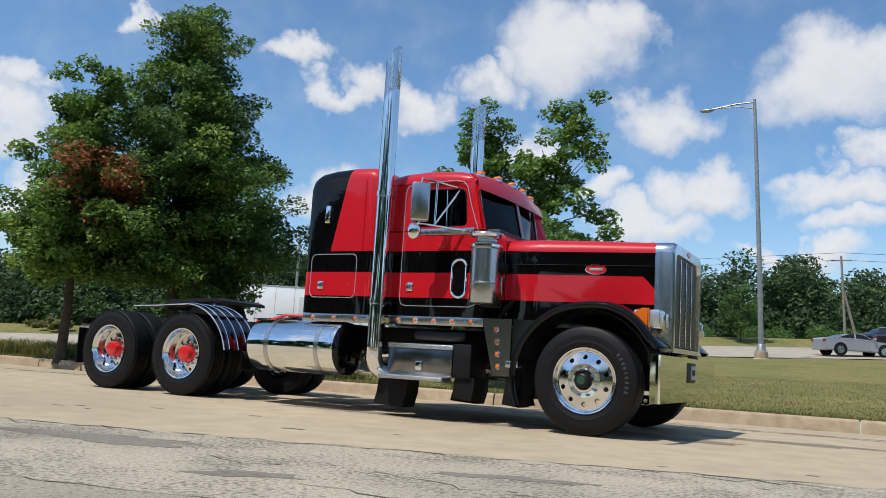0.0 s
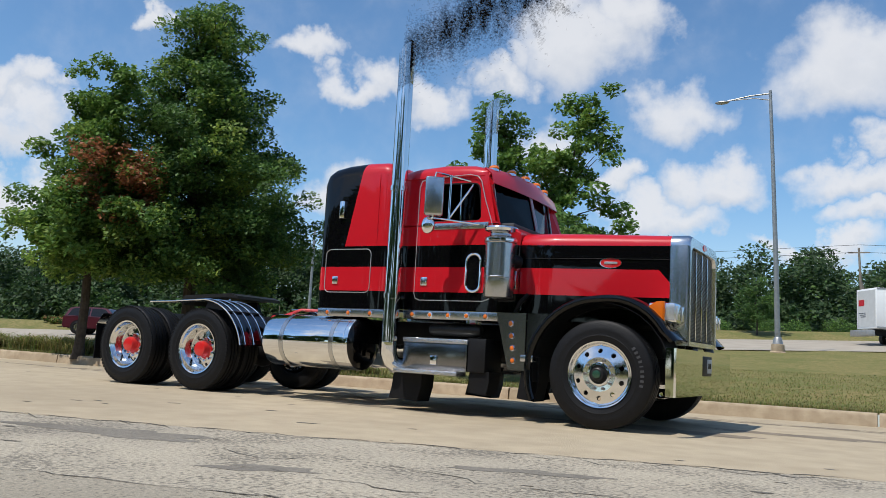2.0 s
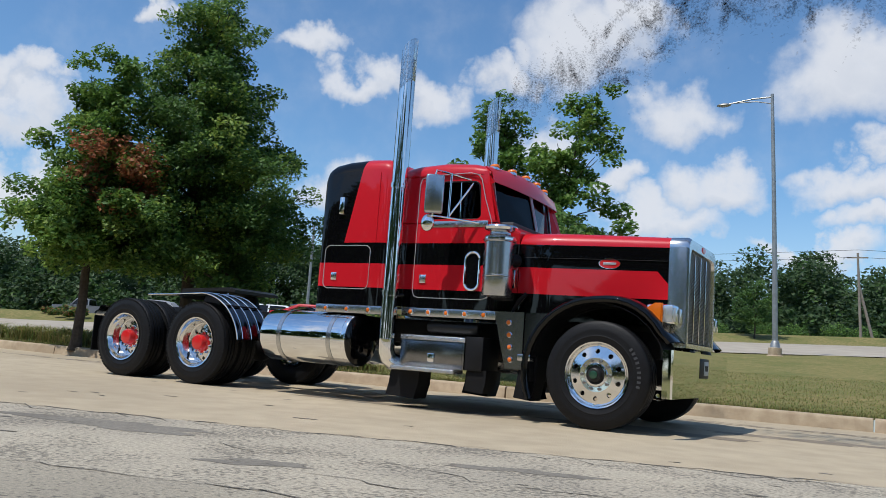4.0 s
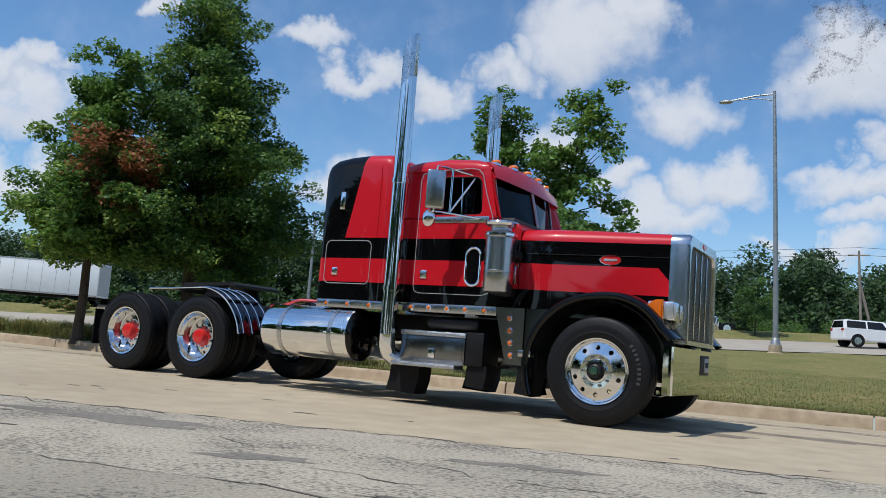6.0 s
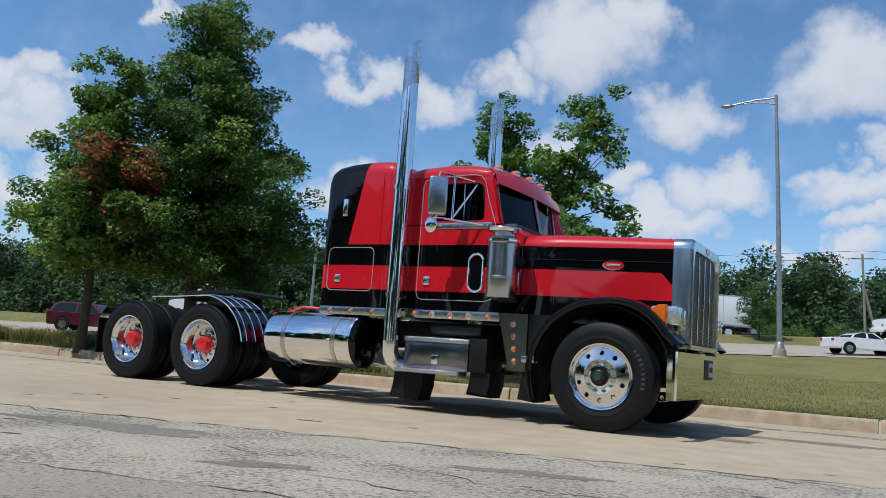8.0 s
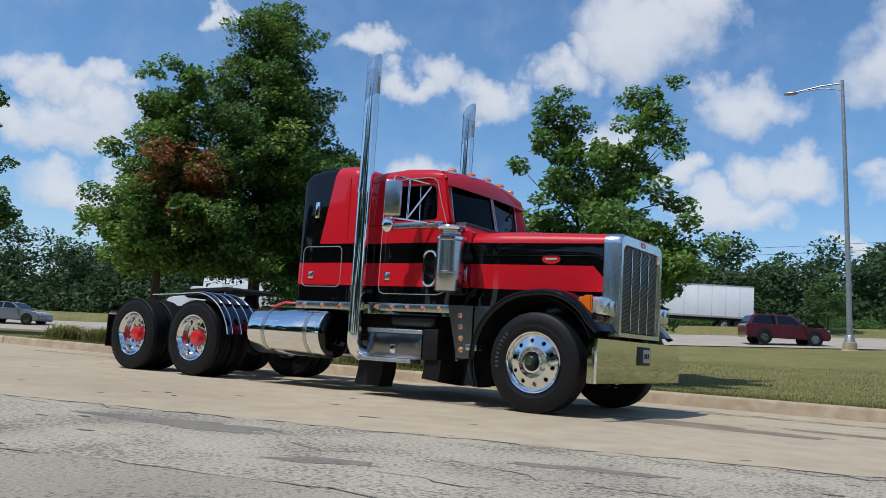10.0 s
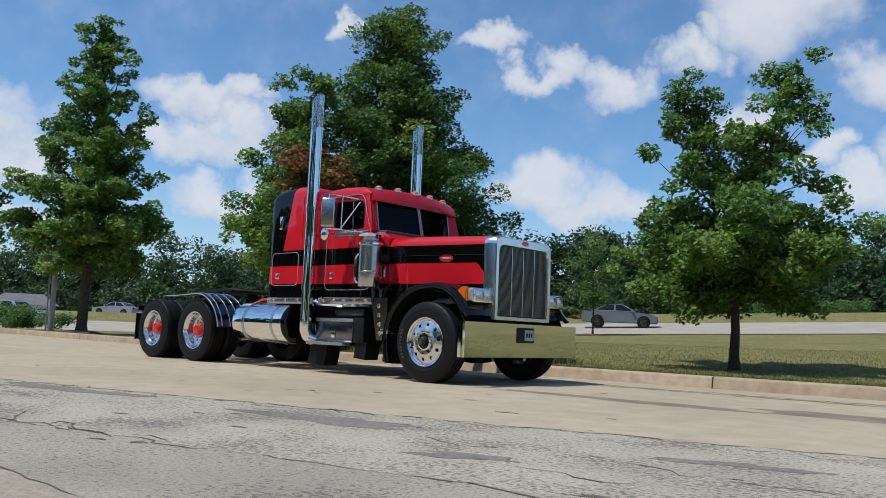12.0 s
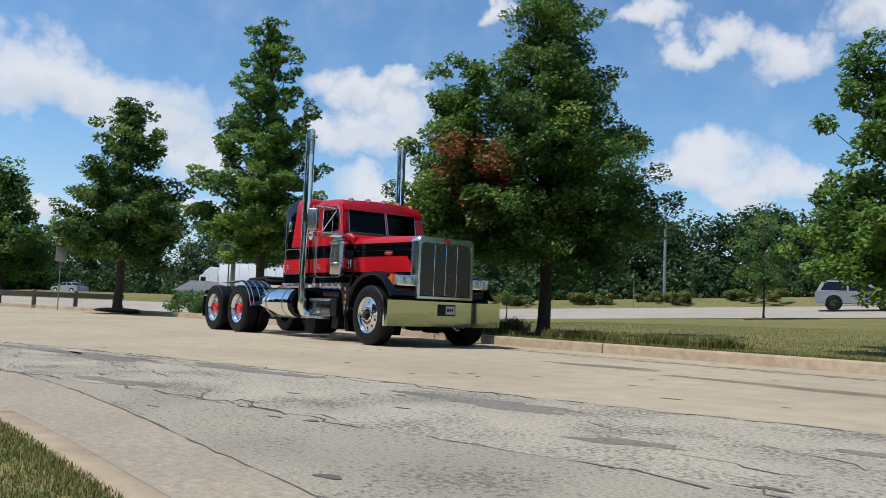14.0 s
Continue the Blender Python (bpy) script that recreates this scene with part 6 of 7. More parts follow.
    lo, hi = [bm.verts.new((x, y, 0.355)) for x, y in line_], [bm.verts.new((x, y, 0.79)) for x, y in line_]
    for k in range(len(line_) - 1):
        bm.faces.new((lo[k], lo[k + 1], hi[k + 1], hi[k]))
    fs = list(bm.faces)
    bmesh.ops.recalc_face_normals(bm, faces=fs)
    bmesh.ops.solidify(bm, geom=fs, thickness=-0.008)
    bumper = part("bumper", bm, CHROME, truck, "tall chrome blade bumper", angle=20)
    part("plate_box", box(bmesh.new(), 0.765, 0.782, -0.20, 0.20, 0.545, 0.745, 0.006), DARK, bumper)
    part("number_plate", box(bmesh.new(), 0.781, 0.787, -0.02, 0.18, 0.575, 0.715, 0.003), PLATE, bumper, "small pale number plate")
    for k in range(3):
        part("plate_bar", box(bmesh.new(), 0.786, 0.7895, 0.01 + 0.05 * k, 0.045 + 0.05 * k, 0.62, 0.675), DARK, bumper)
    for s in (-1, 1):
        part("bumper_bracket", box(bmesh.new(), 0.35, 0.762, s * 0.43 - 0.04, s * 0.43 + 0.04, 0.48, 0.70), DARK, bumper)


def ring_arc(bm, r, half, s):
    """A dark wheel-arch liner."""
    rows = []
    for k in range(15):
        a = radians(190 - k * 12.2)
        rows.append([bm.verts.new((0.005 + math.cos(a) * r, s * y, 0.515 + math.sin(a) * r)) for y in (0.60, 1.09)])
    for a, b in zip(rows, rows[1:]):
        bm.faces.new((a[0], a[1], b[1], b[0]))
    fs = list(bm.faces)
    bmesh.ops.recalc_face_normals(bm, faces=fs)
    bmesh.ops.solidify(bm, geom=fs, thickness=0.01)
    return bm



wheels()
chassis()
rear_fenders()
tanks()
stacks()
sleeper()
cab()
hood()


# ---- traffic on the highway ----
PAINTS = {n: mat(n + "_car_paint", c, 0.3, vary=0.03, scale=2, coat=0.9, spec=0.3) for n, c in {"white": (0.82, 0.82, 0.82), "silver": (0.30, 0.31, 0.33), "maroon": (0.075, 0.010, 0.018), "dark": (0.012, 0.014, 0.018), "blue": (0.05, 0.07, 0.12), "grey": (0.16, 0.17, 0.18), "red": (0.26, 0.02, 0.02)}.items()}
TRAILER = mat("white_trailer_panel", (0.84, 0.85, 0.85), 0.45, vary=0.06, scale=1.2, patch=0.08, patch_scale=0.5)
DUMPGREY = mat("dusty_grey_steel", (0.26, 0.25, 0.235), 0.6, 0.3, vary=0.25, scale=3)
TAIL = mat("red_tail_lens", (0.35, 0.01, 0.01), 0.15, vary=0.05, coat=0.5)
DECAL = mat("red_decal", (0.5, 0.02, 0.03), 0.4, vary=0.0)
INK = mat("grey_lettering", (0.10, 0.11, 0.13), 0.5, vary=0.0)


def road_wheel(parent, x, y, r, w, side):
    wh = part("wheel", lathe(bmesh.new(), [(side * 0.00, r * 0.66), (side * -0.02, r * 0.60), (side * -0.03, r * 0.2), (side * -0.02, 0.0001)], "y", 16, (x, y, r)), ALLOY, parent, "alloy wheel")
    part("tyre", lathe(bmesh.new(), [(0, r * 0.64), (side * 0.015, r * 0.8), (side * -0.01, r * 0.97), (side * -0.04, r), (side * (-w + 0.03), r), (side * -w, r * 0.9), (side * -w, r * 0.6)], "y", 20, (x, y, r), cap=False), RUBBER, wh)


# outline of the lower body and of the glasshouse, as shares of length and in metres of height
SHAPES = {
    "sedan": (4.7, 1.8, [(-0.5, 0.34), (-0.5, 0.86), (-0.485, 0.97), (-0.33, 1.02), (0.19, 0.96), (0.42, 0.84), (0.485, 0.70), (0.5, 0.42), (0.48, 0.26), (-0.48, 0.26)], [(-0.34, 1.0), (-0.20, 1.38), (-0.08, 1.44), (0.05, 1.42), (0.21, 0.96)], 0.33),
    "coupe": (4.4, 1.8, [(-0.5, 0.36), (-0.5, 0.90), (-0.47, 1.0), (-0.34, 1.0), (0.16, 0.93), (0.40, 0.80), (0.485, 0.64), (0.5, 0.40), (0.48, 0.24), (-0.48, 0.26)], [(-0.36, 0.98), (-0.18, 1.26), (-0.06, 1.31), (0.03, 1.28), (0.19, 0.92)], 0.33),
    "suv": (4.7, 1.86, [(-0.5, 0.42), (-0.5, 1.0), (-0.48, 1.08), (-0.3, 1.10), (0.19, 1.06), (0.43, 0.98), (0.49, 0.80), (0.5, 0.46), (0.48, 0.32), (-0.48, 0.32)], [(-0.485, 1.06), (-0.43, 1.58), (-0.36, 1.68), (0.0, 1.69), (0.08, 1.64), (0.215, 1.05)], 0.37),
    "jeep": (4.4, 1.8, [(-0.5, 0.46), (-0.5, 1.10), (-0.49, 1.14), (0.2, 1.12), (0.22, 1.08), (0.475, 1.04), (0.495, 0.9), (0.5, 0.5), (0.48, 0.38), (-0.48, 0.38)], [(-0.495, 1.12), (-0.48, 1.66), (-0.45, 1.70), (0.10, 1.69), (0.13, 1.66), (0.20, 1.10)], 0.36),
    "pickup": (5.6, 1.95, [(-0.5, 0.52), (-0.5, 1.12), (-0.49, 1.16), (-0.02, 1.16), (0.2, 1.14), (0.44, 1.08), (0.49, 0.95), (0.5, 0.55), (0.48, 0.42), (-0.48, 0.42)], [(-0.10, 1.14), (-0.085, 1.74), (-0.05, 1.80), (0.09, 1.79), (0.12, 1.75), (0.205, 1.12)], 0.40),
    "convertible": (4.5, 1.75, [(-0.5, 0.38), (-0.5, 0.84), (-0.48, 0.92), (-0.25, 0.94), (0.16, 0.90), (0.42, 0.80), (0.49, 0.68), (0.5, 0.42), (0.48, 0.28), (-0.48, 0.28)], [(-0.27, 0.92), (-0.23, 1.14), (-0.14, 1.28), (0.04, 1.30), (0.17, 0.89)], 0.31),
}


def car(kind, paint, label):
    L_, wid, low, top, wr = SHAPES[kind]
    e = empty("car", (0, 0, 0), label, "car", "traffic on the highway")
    hw = wid / 2
    body = part("body", prism(bmesh.new(), [(x * L_, z) for x, z in low], -hw, hw, 0.06), PAINTS[paint], e, angle=40)
    bm = bmesh.new()
    cab = [(x * L_, z) for x, z in top]
    base = top[0][1]
    a = [bm.verts.new((x, -hw + 0.05 + 0.18 * max(0, z - base) / 0.5, z)) for x, z in cab]
    b = [bm.verts.new((x, hw - 0.05 - 0.18 * max(0, z - base) / 0.5, z)) for x, z in cab]
    n = len(cab)
    for i in range(n - 1):
        bm.faces.new((a[i], a[i + 1], b[i + 1], b[i]))
    bm.faces.new(a)
    bm.faces.new(b[::-1])
    bmesh.ops.recalc_face_normals(bm, faces=bm.faces)
    roof = part("roof", bm, PAINTS["dark"] if kind == "convertible" and paint != "white" else PAINTS[paint], e, angle=30)
    cx = sum(x for x, _ in cab) / n
    cz = sum(z for _, z in cab) / n
    for s in (-1, 1):
        for half in (0, 1):
            pts = []
            poly = [(cx + (x - cx) * 0.86, base + 0.05 + (z - base) * 0.80) for x, z in cab]
            split = (poly[0][0] + poly[-1][0]) / 2
            if half == 0:
                q = [p for p in poly if p[0] < split - 0.05]
                q += [(split - 0.05, max(z for _, z in poly) - 0.01), (split - 0.05, poly[0][1])]
            else:
                q = [(split + 0.05, poly[0][1]), (split + 0.05, max(z for _, z in poly) - 0.01)] + [p for p in poly if p[0] > split + 0.05]
            pane = [Vector((x, s * (hw - 0.046 - 0.18 * max(0, z - base) / 0.5 + 0.004), z)) for x, z in q]
            part("side_window", sheet(bmesh.new(), pane, (0, -s * 0.006, 0)), BLACKGLASS, roof)
    for i0, i1 in ((n - 2, n - 1), (0, 1)):
        (xa, za), (xb, zb) = cab[i0], cab[i1]
        pts = []
        for f, g in ((0.1, 1), (0.9, 1), (0.9, -1), (0.1, -1)):
            x, z = xa + (xb - xa) * f, za + (zb - za) * f
            w = (hw - 0.12 - 0.18 * max(0, z - base) / 0.5) * g
            nrm = Vector((zb - za, 0, xa - xb)).normalized()
            nrm = nrm if nrm.z > 0 else -nrm
            pts.append(Vector((x, w, z)) + nrm * 0.006)
        part("windscreen" if i0 else "rear_window", sheet(bmesh.new(), pts, (0, 0, -0.004)), BLACKGLASS, roof)
    for s in (-1, 1):
        for x in (-0.29 * L_, 0.31 * L_):
            part("wheel_arch", lathe(bmesh.new(), [(s * (hw - 0.02), wr * 1.22), (s * (hw + 0.004), wr * 1.22), (s * (hw + 0.004), 0.0001)], "y", 18, (x, 0, wr + 0.02)), DARK, body)
            road_wheel(e, x, s * (hw + 0.012), wr, 0.22, s)
        zf = low[5][1] - 0.08
        part("headlamp", box(bmesh.new(), 0.455 * L_, 0.492 * L_, s * hw * 0.72 - 0.16, s * hw * 0.72 + 0.16, zf - 0.10, zf + 0.03, 0.02), LENS, e)
        part("tail_lamp", box(bmesh.new(), -0.507 * L_, -0.48 * L_, s * hw * 0.80 - 0.12, s * hw * 0.80 + 0.12, low[1][1] - 0.14, low[1][1] + 0.02, 0.02), TAIL, e)
        part("door_mirror", box(bmesh.new(), 0.15 * L_, 0.18 * L_, s * (hw + 0.09) - 0.08, s * (hw + 0.09) + 0.08, base - 0.02, base + 0.12, 0.02), PAINTS[paint], e)
    if kind == "pickup":
        part("load_bed", box(bmesh.new(), -0.47 * L_, -0.12 * L_, -hw + 0.1, hw - 0.1, 1.10, 1.166, 0.0), DARK, e)
    return e


def truck_cab(e, x, paint, long_nose):
    """A lorry's cab with its bonnet ahead of x."""
    bm = prism(bmesh.new(), [(x - 1.9, 0.75), (x - 1.9, 2.55), (x - 1.75, 2.75), (x - 0.75, 2.72), (x - 0.55, 2.6), (x - 0.32, 1.9), (x + long_nose - 0.5, 1.72), (x + long_nose - 0.1, 1.55), (x + long_nose, 0.62), (x - 0.2, 0.55)], -1.1, 1.1, 0.06)
    cab_ = part("cab", bm, PAINTS[paint], e)
    for s in (-1, 1):
        part("side_window", box(bmesh.new(), x - 1.45, x - 0.72, s * 1.1 - 0.01, s * 1.1 + 0.01, 1.85, 2.45, 0.004), BLACKGLASS, cab_)
        part("headlamp", box(bmesh.new(), x + long_nose - 0.12, x + long_nose + 0.01, s * 0.85 - 0.15, s * 0.85 + 0.15, 1.0, 1.2, 0.02), LENS, cab_)
        part("door_mirror", box(bmesh.new(), x - 0.6, x - 0.52, s * 1.3 - 0.1, s * 1.3 + 0.1, 1.8, 2.3, 0.02), DARK, cab_)
        part("side_tank", lathe(bmesh.new(), [(x - 1.9, 0.0001), (x - 1.9, 0.27), (x - 0.9, 0.27), (x - 0.9, 0.0001)], "x", 16, (0, s * 0.9, 0.72)), ALLOY, cab_)
        road_wheel(e, x + long_nose * 0.45, s * 1.12, 0.50, 0.3, s)
    part("windscreen", sheet(bmesh.new(), [(x - 0.52, -0.95, 2.55), (x - 0.52, 0.95, 2.55), (x - 0.30, 0.95, 1.98), (x - 0.30, -0.95, 1.98)], (0.012, 0, 0.004)), BLACKGLASS, cab_)
    part("bumper", box(bmesh.new(), x + long_nose - 0.02, x + long_nose + 0.12, -1.15, 1.15, 0.45, 0.8, 0.03), PAINTS[paint], cab_)
    return cab_


def cargo_box(e, x0, x1, z0, z1, side_door=False):
    bx = part("cargo_box", box(bmesh.new(), x0, x1, -1.25, 1.25, z0, z1, 0.03), TRAILER, e, "white panelled cargo box")
    for s in (-1, 1):
        part("lower_rail", box(bmesh.new(), x0 + 0.02, x1 - 0.02, s * 1.255 - 0.008, s * 1.255 + 0.008, z0 + 0.01, z0 + 0.12), SIGNBACK, bx)
        part("upper_rail", box(bmesh.new(), x0 + 0.02, x1 - 0.02, s * 1.255 - 0.008, s * 1.255 + 0.008, z1 - 0.10, z1 - 0.01), SIGNBACK, bx)
        k = x0 + 1.2
        while k < x1 - 0.5:
            part("panel_joint", box(bmesh.new(), k - 0.012, k + 0.012, s * 1.252 - 0.006, s * 1.252 + 0.006, z0 + 0.12, z1 - 0.1), SIGNBACK, bx)
            k += 1.2
        if side_door:
            part("side_door", box(bmesh.new(), x1 - 2.6, x1 - 1.7, s * 1.262 - 0.008, s * 1.262 + 0.008, z0 + 0.15, z1 - 0.65, 0.004), SIDING, bx, "side access door")
    part("rear_door", box(bmesh.new(), x0 - 0.012, x0 + 0.01, -1.12, 1.12, z0 + 0.12, z1 - 0.12), SIDING, bx)
    return bx


def axle_pair(e, x, gap=1.25, n=2):
    for k in range(n):
        for s in (-1, 1):
            road_wheel(e, x + gap * k, s * 1.22, 0.50, 0.5, s)


def box_lorry(label, mark):
    e = empty("box_truck", (0, 0, 0), label, "truck", "traffic on the highway")
    truck_cab(e, 8.2, "white", 1.5)
    bx = cargo_box(e, 0, 6.5, 1.05, 3.65, True)
    part("chassis", box(bmesh.new(), 0.0, 8.4, -0.4, 0.4, 0.65, 1.0), DARK, e)
    axle_pair(e, 1.9, 1.2, 1)
    part("tail_lift", box(bmesh.new(), -0.55, -0.02, -1.1, 1.1, 0.55, 0.95, 0.05), SIGNBACK, e)
    if mark:
        logo = part("red_mark", box(bmesh.new(), -0.022, -0.013, 0.25, 0.95, 2.55, 2.95, 0.0), DECAL, bx, "red emblem on the rear door")
        for k in range(3):
            part("text_bar", box(bmesh.new(), -0.022, -0.013, 0.1, 0.95 - 0.12 * k, 2.05 - 0.12 * k, 2.10 - 0.12 * k), INK, bx)
    return e


def semi(label, length, sleeper_box=True, trailer="box", paint="white"):
    e = empty("semi_trailer_truck", (0, 0, 0), label, "truck", "traffic on the highway")
    x = length - 1.7
    truck_cab(e, x, paint, 1.7)
    if sleeper_box:
        part("sleeper_box", prism(bmesh.new(), [(x - 3.1, 0.9), (x - 3.1, 3.5), (x - 2.0, 3.6), (x - 1.2, 3.1), (x - 0.9, 2.72), (x - 1.85, 2.6), (x - 1.85, 0.9)], -1.1, 1.1, 0.06), PAINTS[paint], e)
    part("chassis", box(bmesh.new(), max(0.2, x - 6.5), x, -0.4, 0.4, 0.65, 1.0), DARK, e)
    axle_pair(e, x - 4.6)
    if trailer == "box":
        cargo_box(e, 0, x - 3.4, 1.2, 4.05)
        part("trailer_rail", box(bmesh.new(), 0.3, x - 4.2, -0.5, 0.5, 0.95, 1.2), DARK, e)
        axle_pair(e, 1.2)
        for s in (-1, 1):
            part("landing_leg", box(bmesh.new(), x - 6.4, x - 6.25, s * 0.8 - 0.06, s * 0.8 + 0.06, 0.25, 1.2), DARK, e)
    if trailer == "tipper":
        bm = prism(bmesh.new(), [(0, 1.15), (0.15, 2.65), (x - 4.4, 2.75), (x - 3.2, 2.8), (x - 4.6, 1.45), (x - 5.4, 1.2)], -1.2, 1.2, 0.04)
        tub = part("tipper_body", bm, DUMPGREY, e, "dusty grey half-round tipper body")
        for s in (-1, 1):
            part("top_rail", box(bmesh.new(), 0.1, x - 3.3, s * 1.21 - 0.05, s * 1.21 + 0.05, 2.62, 2.78), DUMPGREY, tub)
            for k in range(5):
                part("side_rib", box(bmesh.new(), 0.4 + 1.4 * k, 0.5 + 1.4 * k, s * 1.21 - 0.03, s * 1.21 + 0.03, 1.25, 2.65), DUMPGREY, tub)
        axle_pair(e, 0.9, 1.25, 2)
        part("exhaust", tube(bmesh.new(), (x - 2.0, -1.0, 0.9), (x - 2.0, -1.0, 3.3), 0.09), CHROME, e)
    return e


def dump_bed(label):
    e = empty("dump_truck", (0, 0, 0), label, "truck", "traffic on the highway")
    truck_cab(e, 6.2, "red", 1.5)
    part("dump_body", prism(bmesh.new(), [(0, 1.15), (-0.2, 2.35), (4.4, 2.35), (4.6, 2.7), (5.0, 2.7), (4.5, 1.15)], -1.2, 1.2, 0.04), PAINTS["red"], e, "dull red dump body")
    part("chassis", box(bmesh.new(), 0.2, 6.4, -0.4, 0.4, 0.65, 1.1), DARK, e)
    axle_pair(e, 0.9)
    return e


NEAR, MID_LANE, FAR_LANE, BACK_1, BACK_2 = 49.1, 53.2, 56.8, 70.4, 74.6
#  vehicle, lane, place along the highway at the start, speed
TRAFFIC = [
    (car("coupe", "silver", "silver sports coupe driving on the highway"), NEAR, 25.9, 22.2),
    (car("suv", "dark", "dark estate car driving on the highway"), MID_LANE, 32.2, 20.5),
    (box_lorry("white box truck with a red emblem", True), MID_LANE, -11.9, 19.8),
    (car("suv", "white", "white crossover driving on the highway"), NEAR, -43.3, 25.9),
    (car("sedan", "maroon", "dark maroon sedan driving on the highway"), MID_LANE, -32.9, 18.6),
    (car("suv", "white", "white estate car beside a maroon sedan"), FAR_LANE, -33.2, 19.1),
    (car("suv", "maroon", "maroon sport utility car on the highway"), MID_LANE, -57.7, 18.1),
    (car("suv", "dark", "black sport utility car on the highway"), NEAR, -67.0, 17.4),
    (car("jeep", "white", "boxy white off-road car on the highway"), MID_LANE, -86.5, 19.1),
    (car("suv", "silver", "silver sport utility car on the highway"), FAR_LANE, -88.7, 17.5),
    (semi("black semi truck pulling a grey tipper trailer", 12.5, False, "tipper", "dark"), MID_LANE, -124.3, 20.5),
    (car("convertible", "white", "white convertible with its roof up"), NEAR, -124.3, 18.7),
    (car("sedan", "dark", "black sedan driving on the highway"), NEAR, -132.0, 16.6),
    (car("sedan", "white", "white sedan driving on the highway"), MID_LANE, -149.4, 18.6),
    (car("suv", "maroon", "maroon compact crossover on the highway"), NEAR, -169.5, 18.6),
    (car("sedan", "grey", "grey sedan driving on the highway"), MID_LANE, -190.5, 15.8),
    (car("suv", "silver", "silver crossover driving on the highway"), MID_LANE, -334.8, 24.1),
    (car("sedan", "blue", "blue sedan on the far lanes"), BACK_1, 39.4, -19.9),
    (car("pickup", "grey", "grey pickup truck on the far lanes"), BACK_2, 42.7, -18.6),
    (dump_bed("red dump truck on the far lanes"), BACK_1, -4.7, -22.1),
    (semi("white semi truck with a long white trailer", 18.5), BACK_1, 104.5, -22.2),
    (semi("white semi tractor without a trailer", 7.5, True, ""), BACK_1, 149.2, -20.6),
    (box_lorry("plain white box truck on the far lanes", False), BACK_1, 206.9, -22.6),
    (semi("white semi truck with a white box trailer", 17.5), BACK_2, 197.1, -17.5),
    (car("sedan", "silver", "silver sedan on the far lanes"), BACK_2, 145.1, -16.4),
]


# ---- exhaust smoke ----
def smoke_mat():
    """Thin soot: mostly clear, darkened in drifts."""
    m = bpy.data.materials.new("soot")
    m.use_nodes = True
    nt = m.node_tree
    nt.nodes.remove(nt.nodes["Principled BSDF"])
    t = nt.nodes.new("ShaderNodeBsdfTransparent")
    d = nt.nodes.new("ShaderNodeBsdfDiffuse")
    d.inputs[0].default_value = (0.035, 0.032, 0.03, 1)
    mix = nt.nodes.new("ShaderNodeMixShader")
    mix.inputs[0].default_value = 0.17
    nt.links.new(t.outputs[0], mix.inputs[1])
    nt.links.new(d.outputs[0], mix.inputs[2])
    nt.links.new(mix.outputs[0], nt.nodes["Material Output"].inputs[0])
    return m


SOOT = smoke_mat()
PUFFS = []


def puff_mesh(seed):
    """A loose ball of soot flakes that fits into the pipe."""
    rng = random.Random(seed)
    verts, faces, mats = [], [], []
    for _ in range(150):
        v = Vector((rng.gauss(0, 0.028), rng.gauss(0, 0.028), rng.gauss(0, 0.17)))
        if math.hypot(v.x, v.y) > 0.055:
            v.x, v.y = v.x * 0.4, v.y * 0.4
        leaf_quad(verts, faces, mats, v, rng.uniform(0.014, 0.026), rng, 0)
    me = bpy.data.meshes.new("smoke_puff")
    me.from_pydata(verts, [], faces)
    me.materials.append(SOOT)
    return me


def smoke():
    meshes = [puff_mesh(900 + k) for k in range(5)]
    rng = random.Random(55)
    for stack, count, t0, t1 in ((-1.105, 300, 1.1, 2.35), (1.105, 60, 2.85, 3.9)):
        for k in range(count):
            f = (k + rng.random()) / count
            ob = tagged(new("smoke_puff", meshes[k % 5]), "wisp of black diesel smoke from the exhaust pipe", "smoke", "exhaust smoke", kind="stuff")
            PUFFS.append((ob, stack, t0 + (t1 - t0) * f ** 0.85, rng.uniform(0.22, 0.85) * (1.2 - 0.6 * f), [max(-1.5, min(1.5, rng.gauss(0, 0.9))) for _ in range(6)], f))


smoke()


# ---- what moves ----
TRUCK_ROWS = [(0, -2.602, 8.654, 0), (7.7, -2.602, 8.654, 0), (8.2, -2.602, 8.654, 0), (8.6, -2.67, 8.655, 0), (9.0, -2.87, 8.656, 0), (9.4, -3.20, 8.658, 0), (9.7, -3.53, 8.66, 0), (10, -3.955, 8.662, 0.01), (10.5, -4.744, 8.659, 0.6),
              (11, -5.565, 8.649, 1.13), (11.5, -6.42, 8.65, 1.54), (12, -7.386, 8.633, 1.9), (12.5, -8.46, 8.582, 2.19), (13, -9.646, 8.517, 2.33), (13.5, -10.935, 8.456, 2.3), (14, -12.302, 8.40, 2.2)]


def truck_x(t):
    """The truck's place along the street, eased between the rows."""
    r = TRUCK_ROWS
    for i in range(len(r) - 1):
        if r[i][0] <= t <= r[i + 1][0]:
            a, b = r[i], r[i + 1]
            h = b[0] - a[0]
            p, q = r[max(i - 1, 0)], r[min(i + 2, len(r) - 1)]
            m0 = (b[1] - p[1]) / (b[0] - p[0]) if i and t > 8.2 else 0.0
            m1 = (q[1] - a[1]) / (q[0] - a[0])
            k = (t - a[0]) / h
            return (2 * k ** 3 - 3 * k * k + 1) * a[1] + (k ** 3 - 2 * k * k + k) * h * m0 + (3 * k * k - 2 * k ** 3) * b[1] + (k ** 3 - k * k) * h * m1
    return r[-1][1]


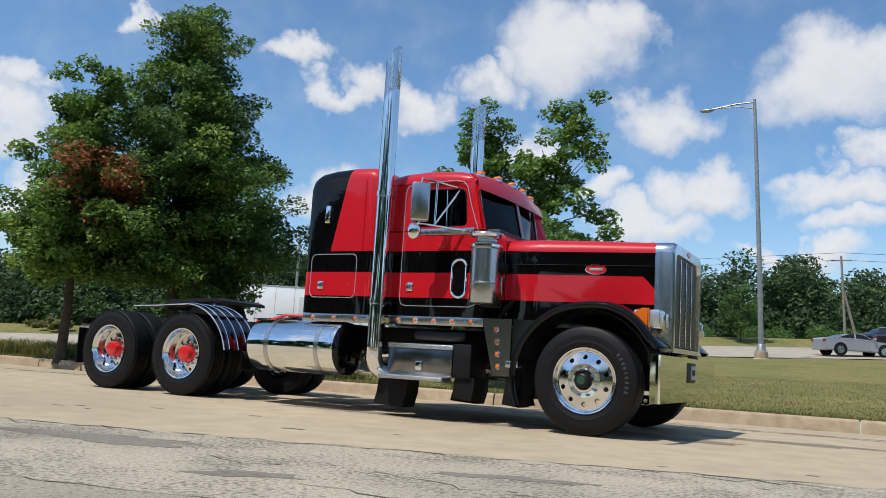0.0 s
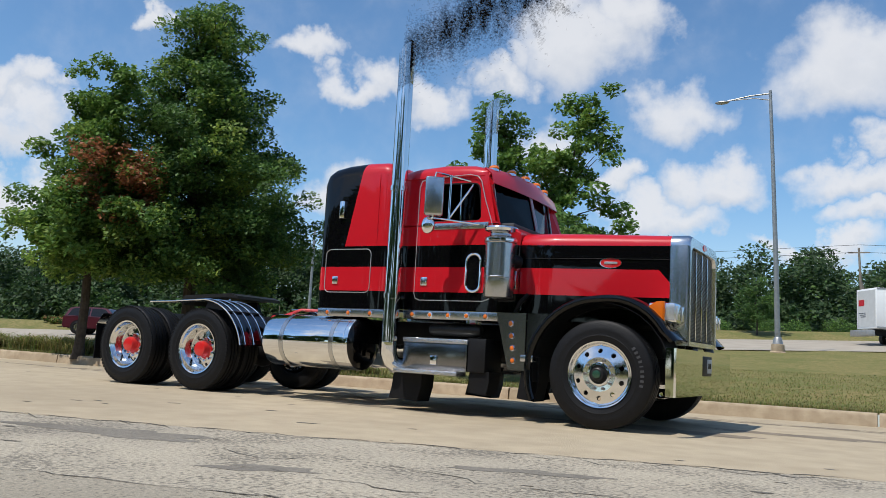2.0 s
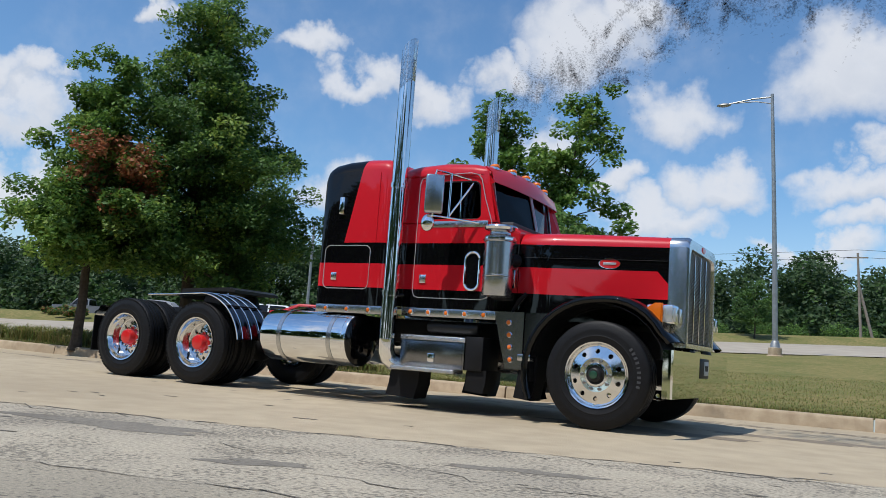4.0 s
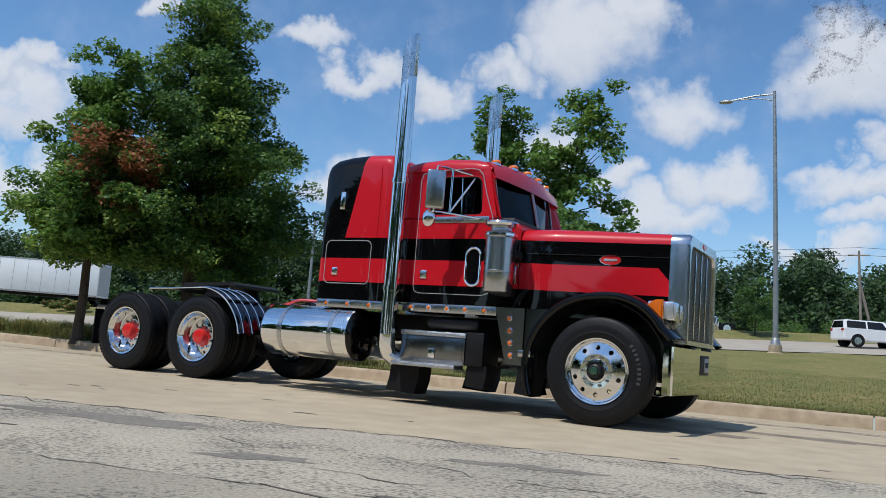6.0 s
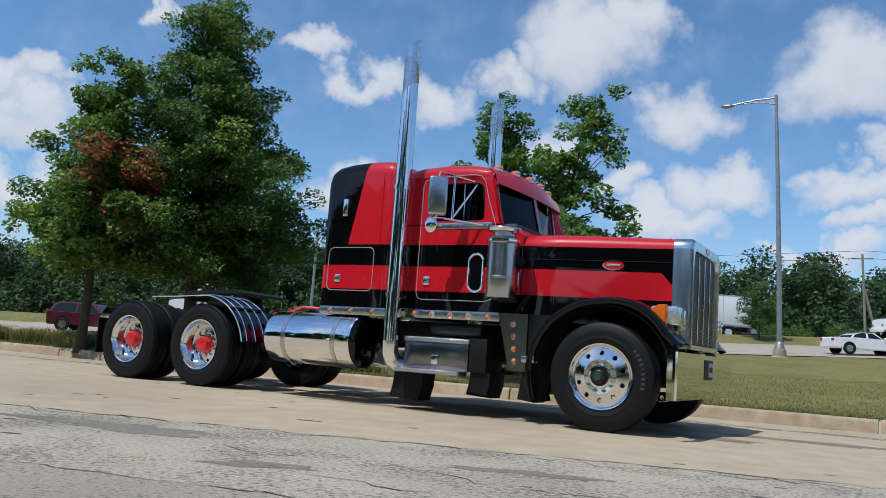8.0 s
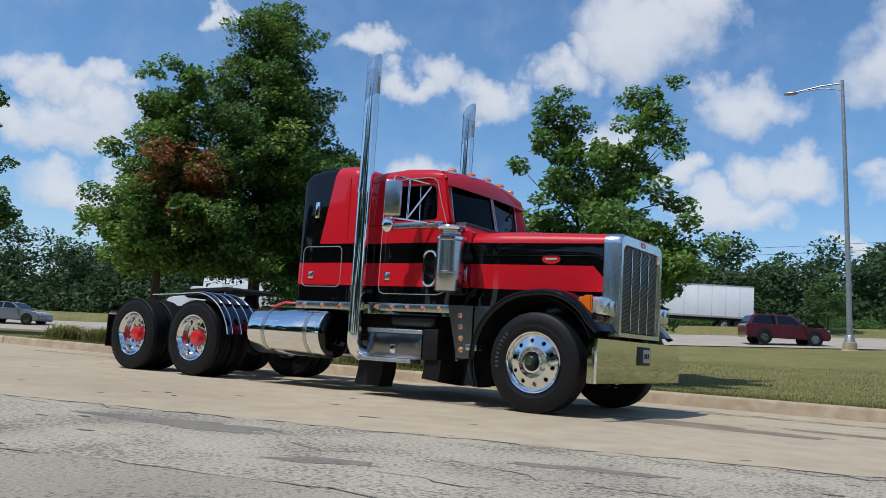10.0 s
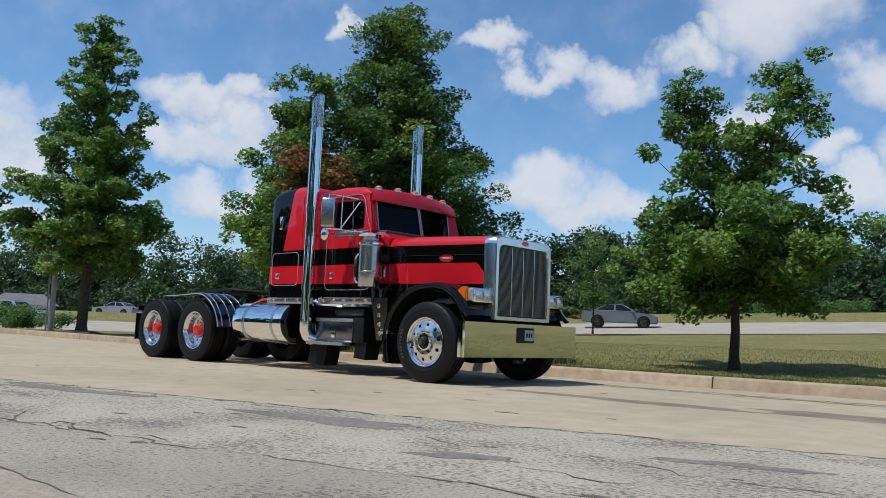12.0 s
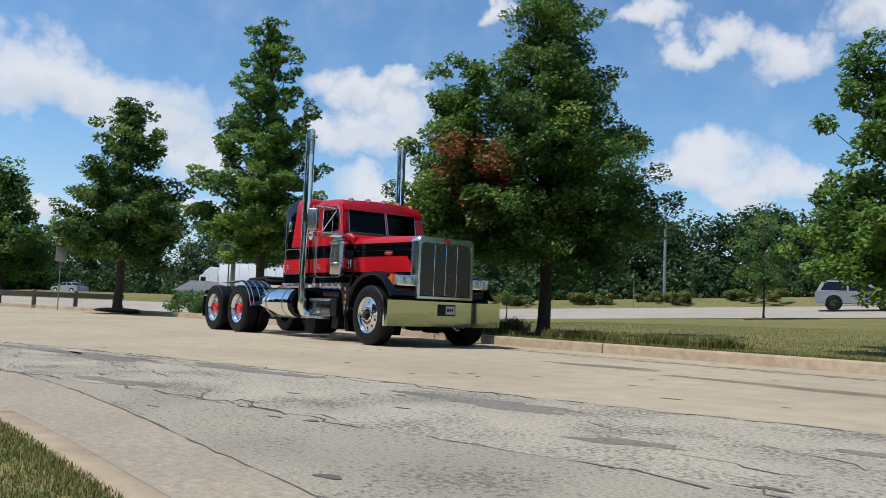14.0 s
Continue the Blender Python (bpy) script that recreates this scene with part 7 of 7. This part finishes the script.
def highway_pose(u, q, back):
    p = HU * u + HN * q
    z = highway_z(u) + CROSS * (min(q, ROAD_B) - ROAD_A) + (0.54 if q > ROAD_B else 0.01) + 0.005
    return pose(p.x, p.y, z, 0, 0, 30 + (180 if back else 0))


def puff_pose(t, stack, born, rise, g, share):
    """A wisp waits in its pipe, leaves it upwards, and drifts off with the wind as the plume spreads."""
    x, y, top = TRUCK_ROWS[0][1] - 2.37, TRUCK_ROWS[0][2] + stack, 3.98
    a = t - born
    if a <= 0:
        return pose(x, y, top - 0.15 + max(-2.4, a * 1.3))
    spread = 0.080 + 0.27 * a
    out = 1 - math.exp(-a / 0.30)
    dx = 1.45 * (a - 0.05 * out) + 0.50 * out + 0.85 * max(0, a - 1.3) ** 2 + g[0] * spread * 0.6 * out
    dz = rise * 0.92 * out + 0.10 * a + g[2] * spread * 0.5 * out
    return pose(x + dx, y + g[1] * spread * 0.6 * out + 0.15 * a, top + dz, 50 * g[3] * min(a, 1.2), 50 * g[4] * min(a, 1.2), 50 * g[5] * min(a, 1.2))


def motions():
    for thing, lane, start, speed in TRAFFIC:
        walk(thing, [(t, highway_pose(start + speed * t, lane, speed < 0)) for t in [k for k in range(15)]])
    for ob, stack, born, rise, g, share in PUFFS:
        ts = sorted({0.0, max(0.1, born - 0.1), born, *[born + d for d in (0.15, 0.3, 0.5, 0.8, 1.2, 1.8, 2.6, 3.6, 5.0)], 8.9, 14.0})
        ts = sorted({round(t * 30) / 30 for t in ts})
        walk(ob, [(t, puff_pose(t, stack, born, rise, g, share)) for t in ts])
    walk(truck, [(t, pose(x, y, 0, 0, 0, w)) for t, x, y, w in TRUCK_ROWS])
    times = [0, 7.7, 8.2] + [8.4 + 0.2 * k for k in range(28)] + [14.0]
    for w, x, y, turn in WHEELS:
        rows = []
        for t in times:
            roll = math.degrees((truck_x(t) - TRUCK_ROWS[0][1]) / TYRE_R) if t > 8.2 else 0.0
            rows.append((t, pose(x, y, TYRE_R) @ pose(0, 0, 0, 0, roll, 0) @ pose(0, 0, 0, 0, 0, turn)))
        walk(w, rows)


motions()
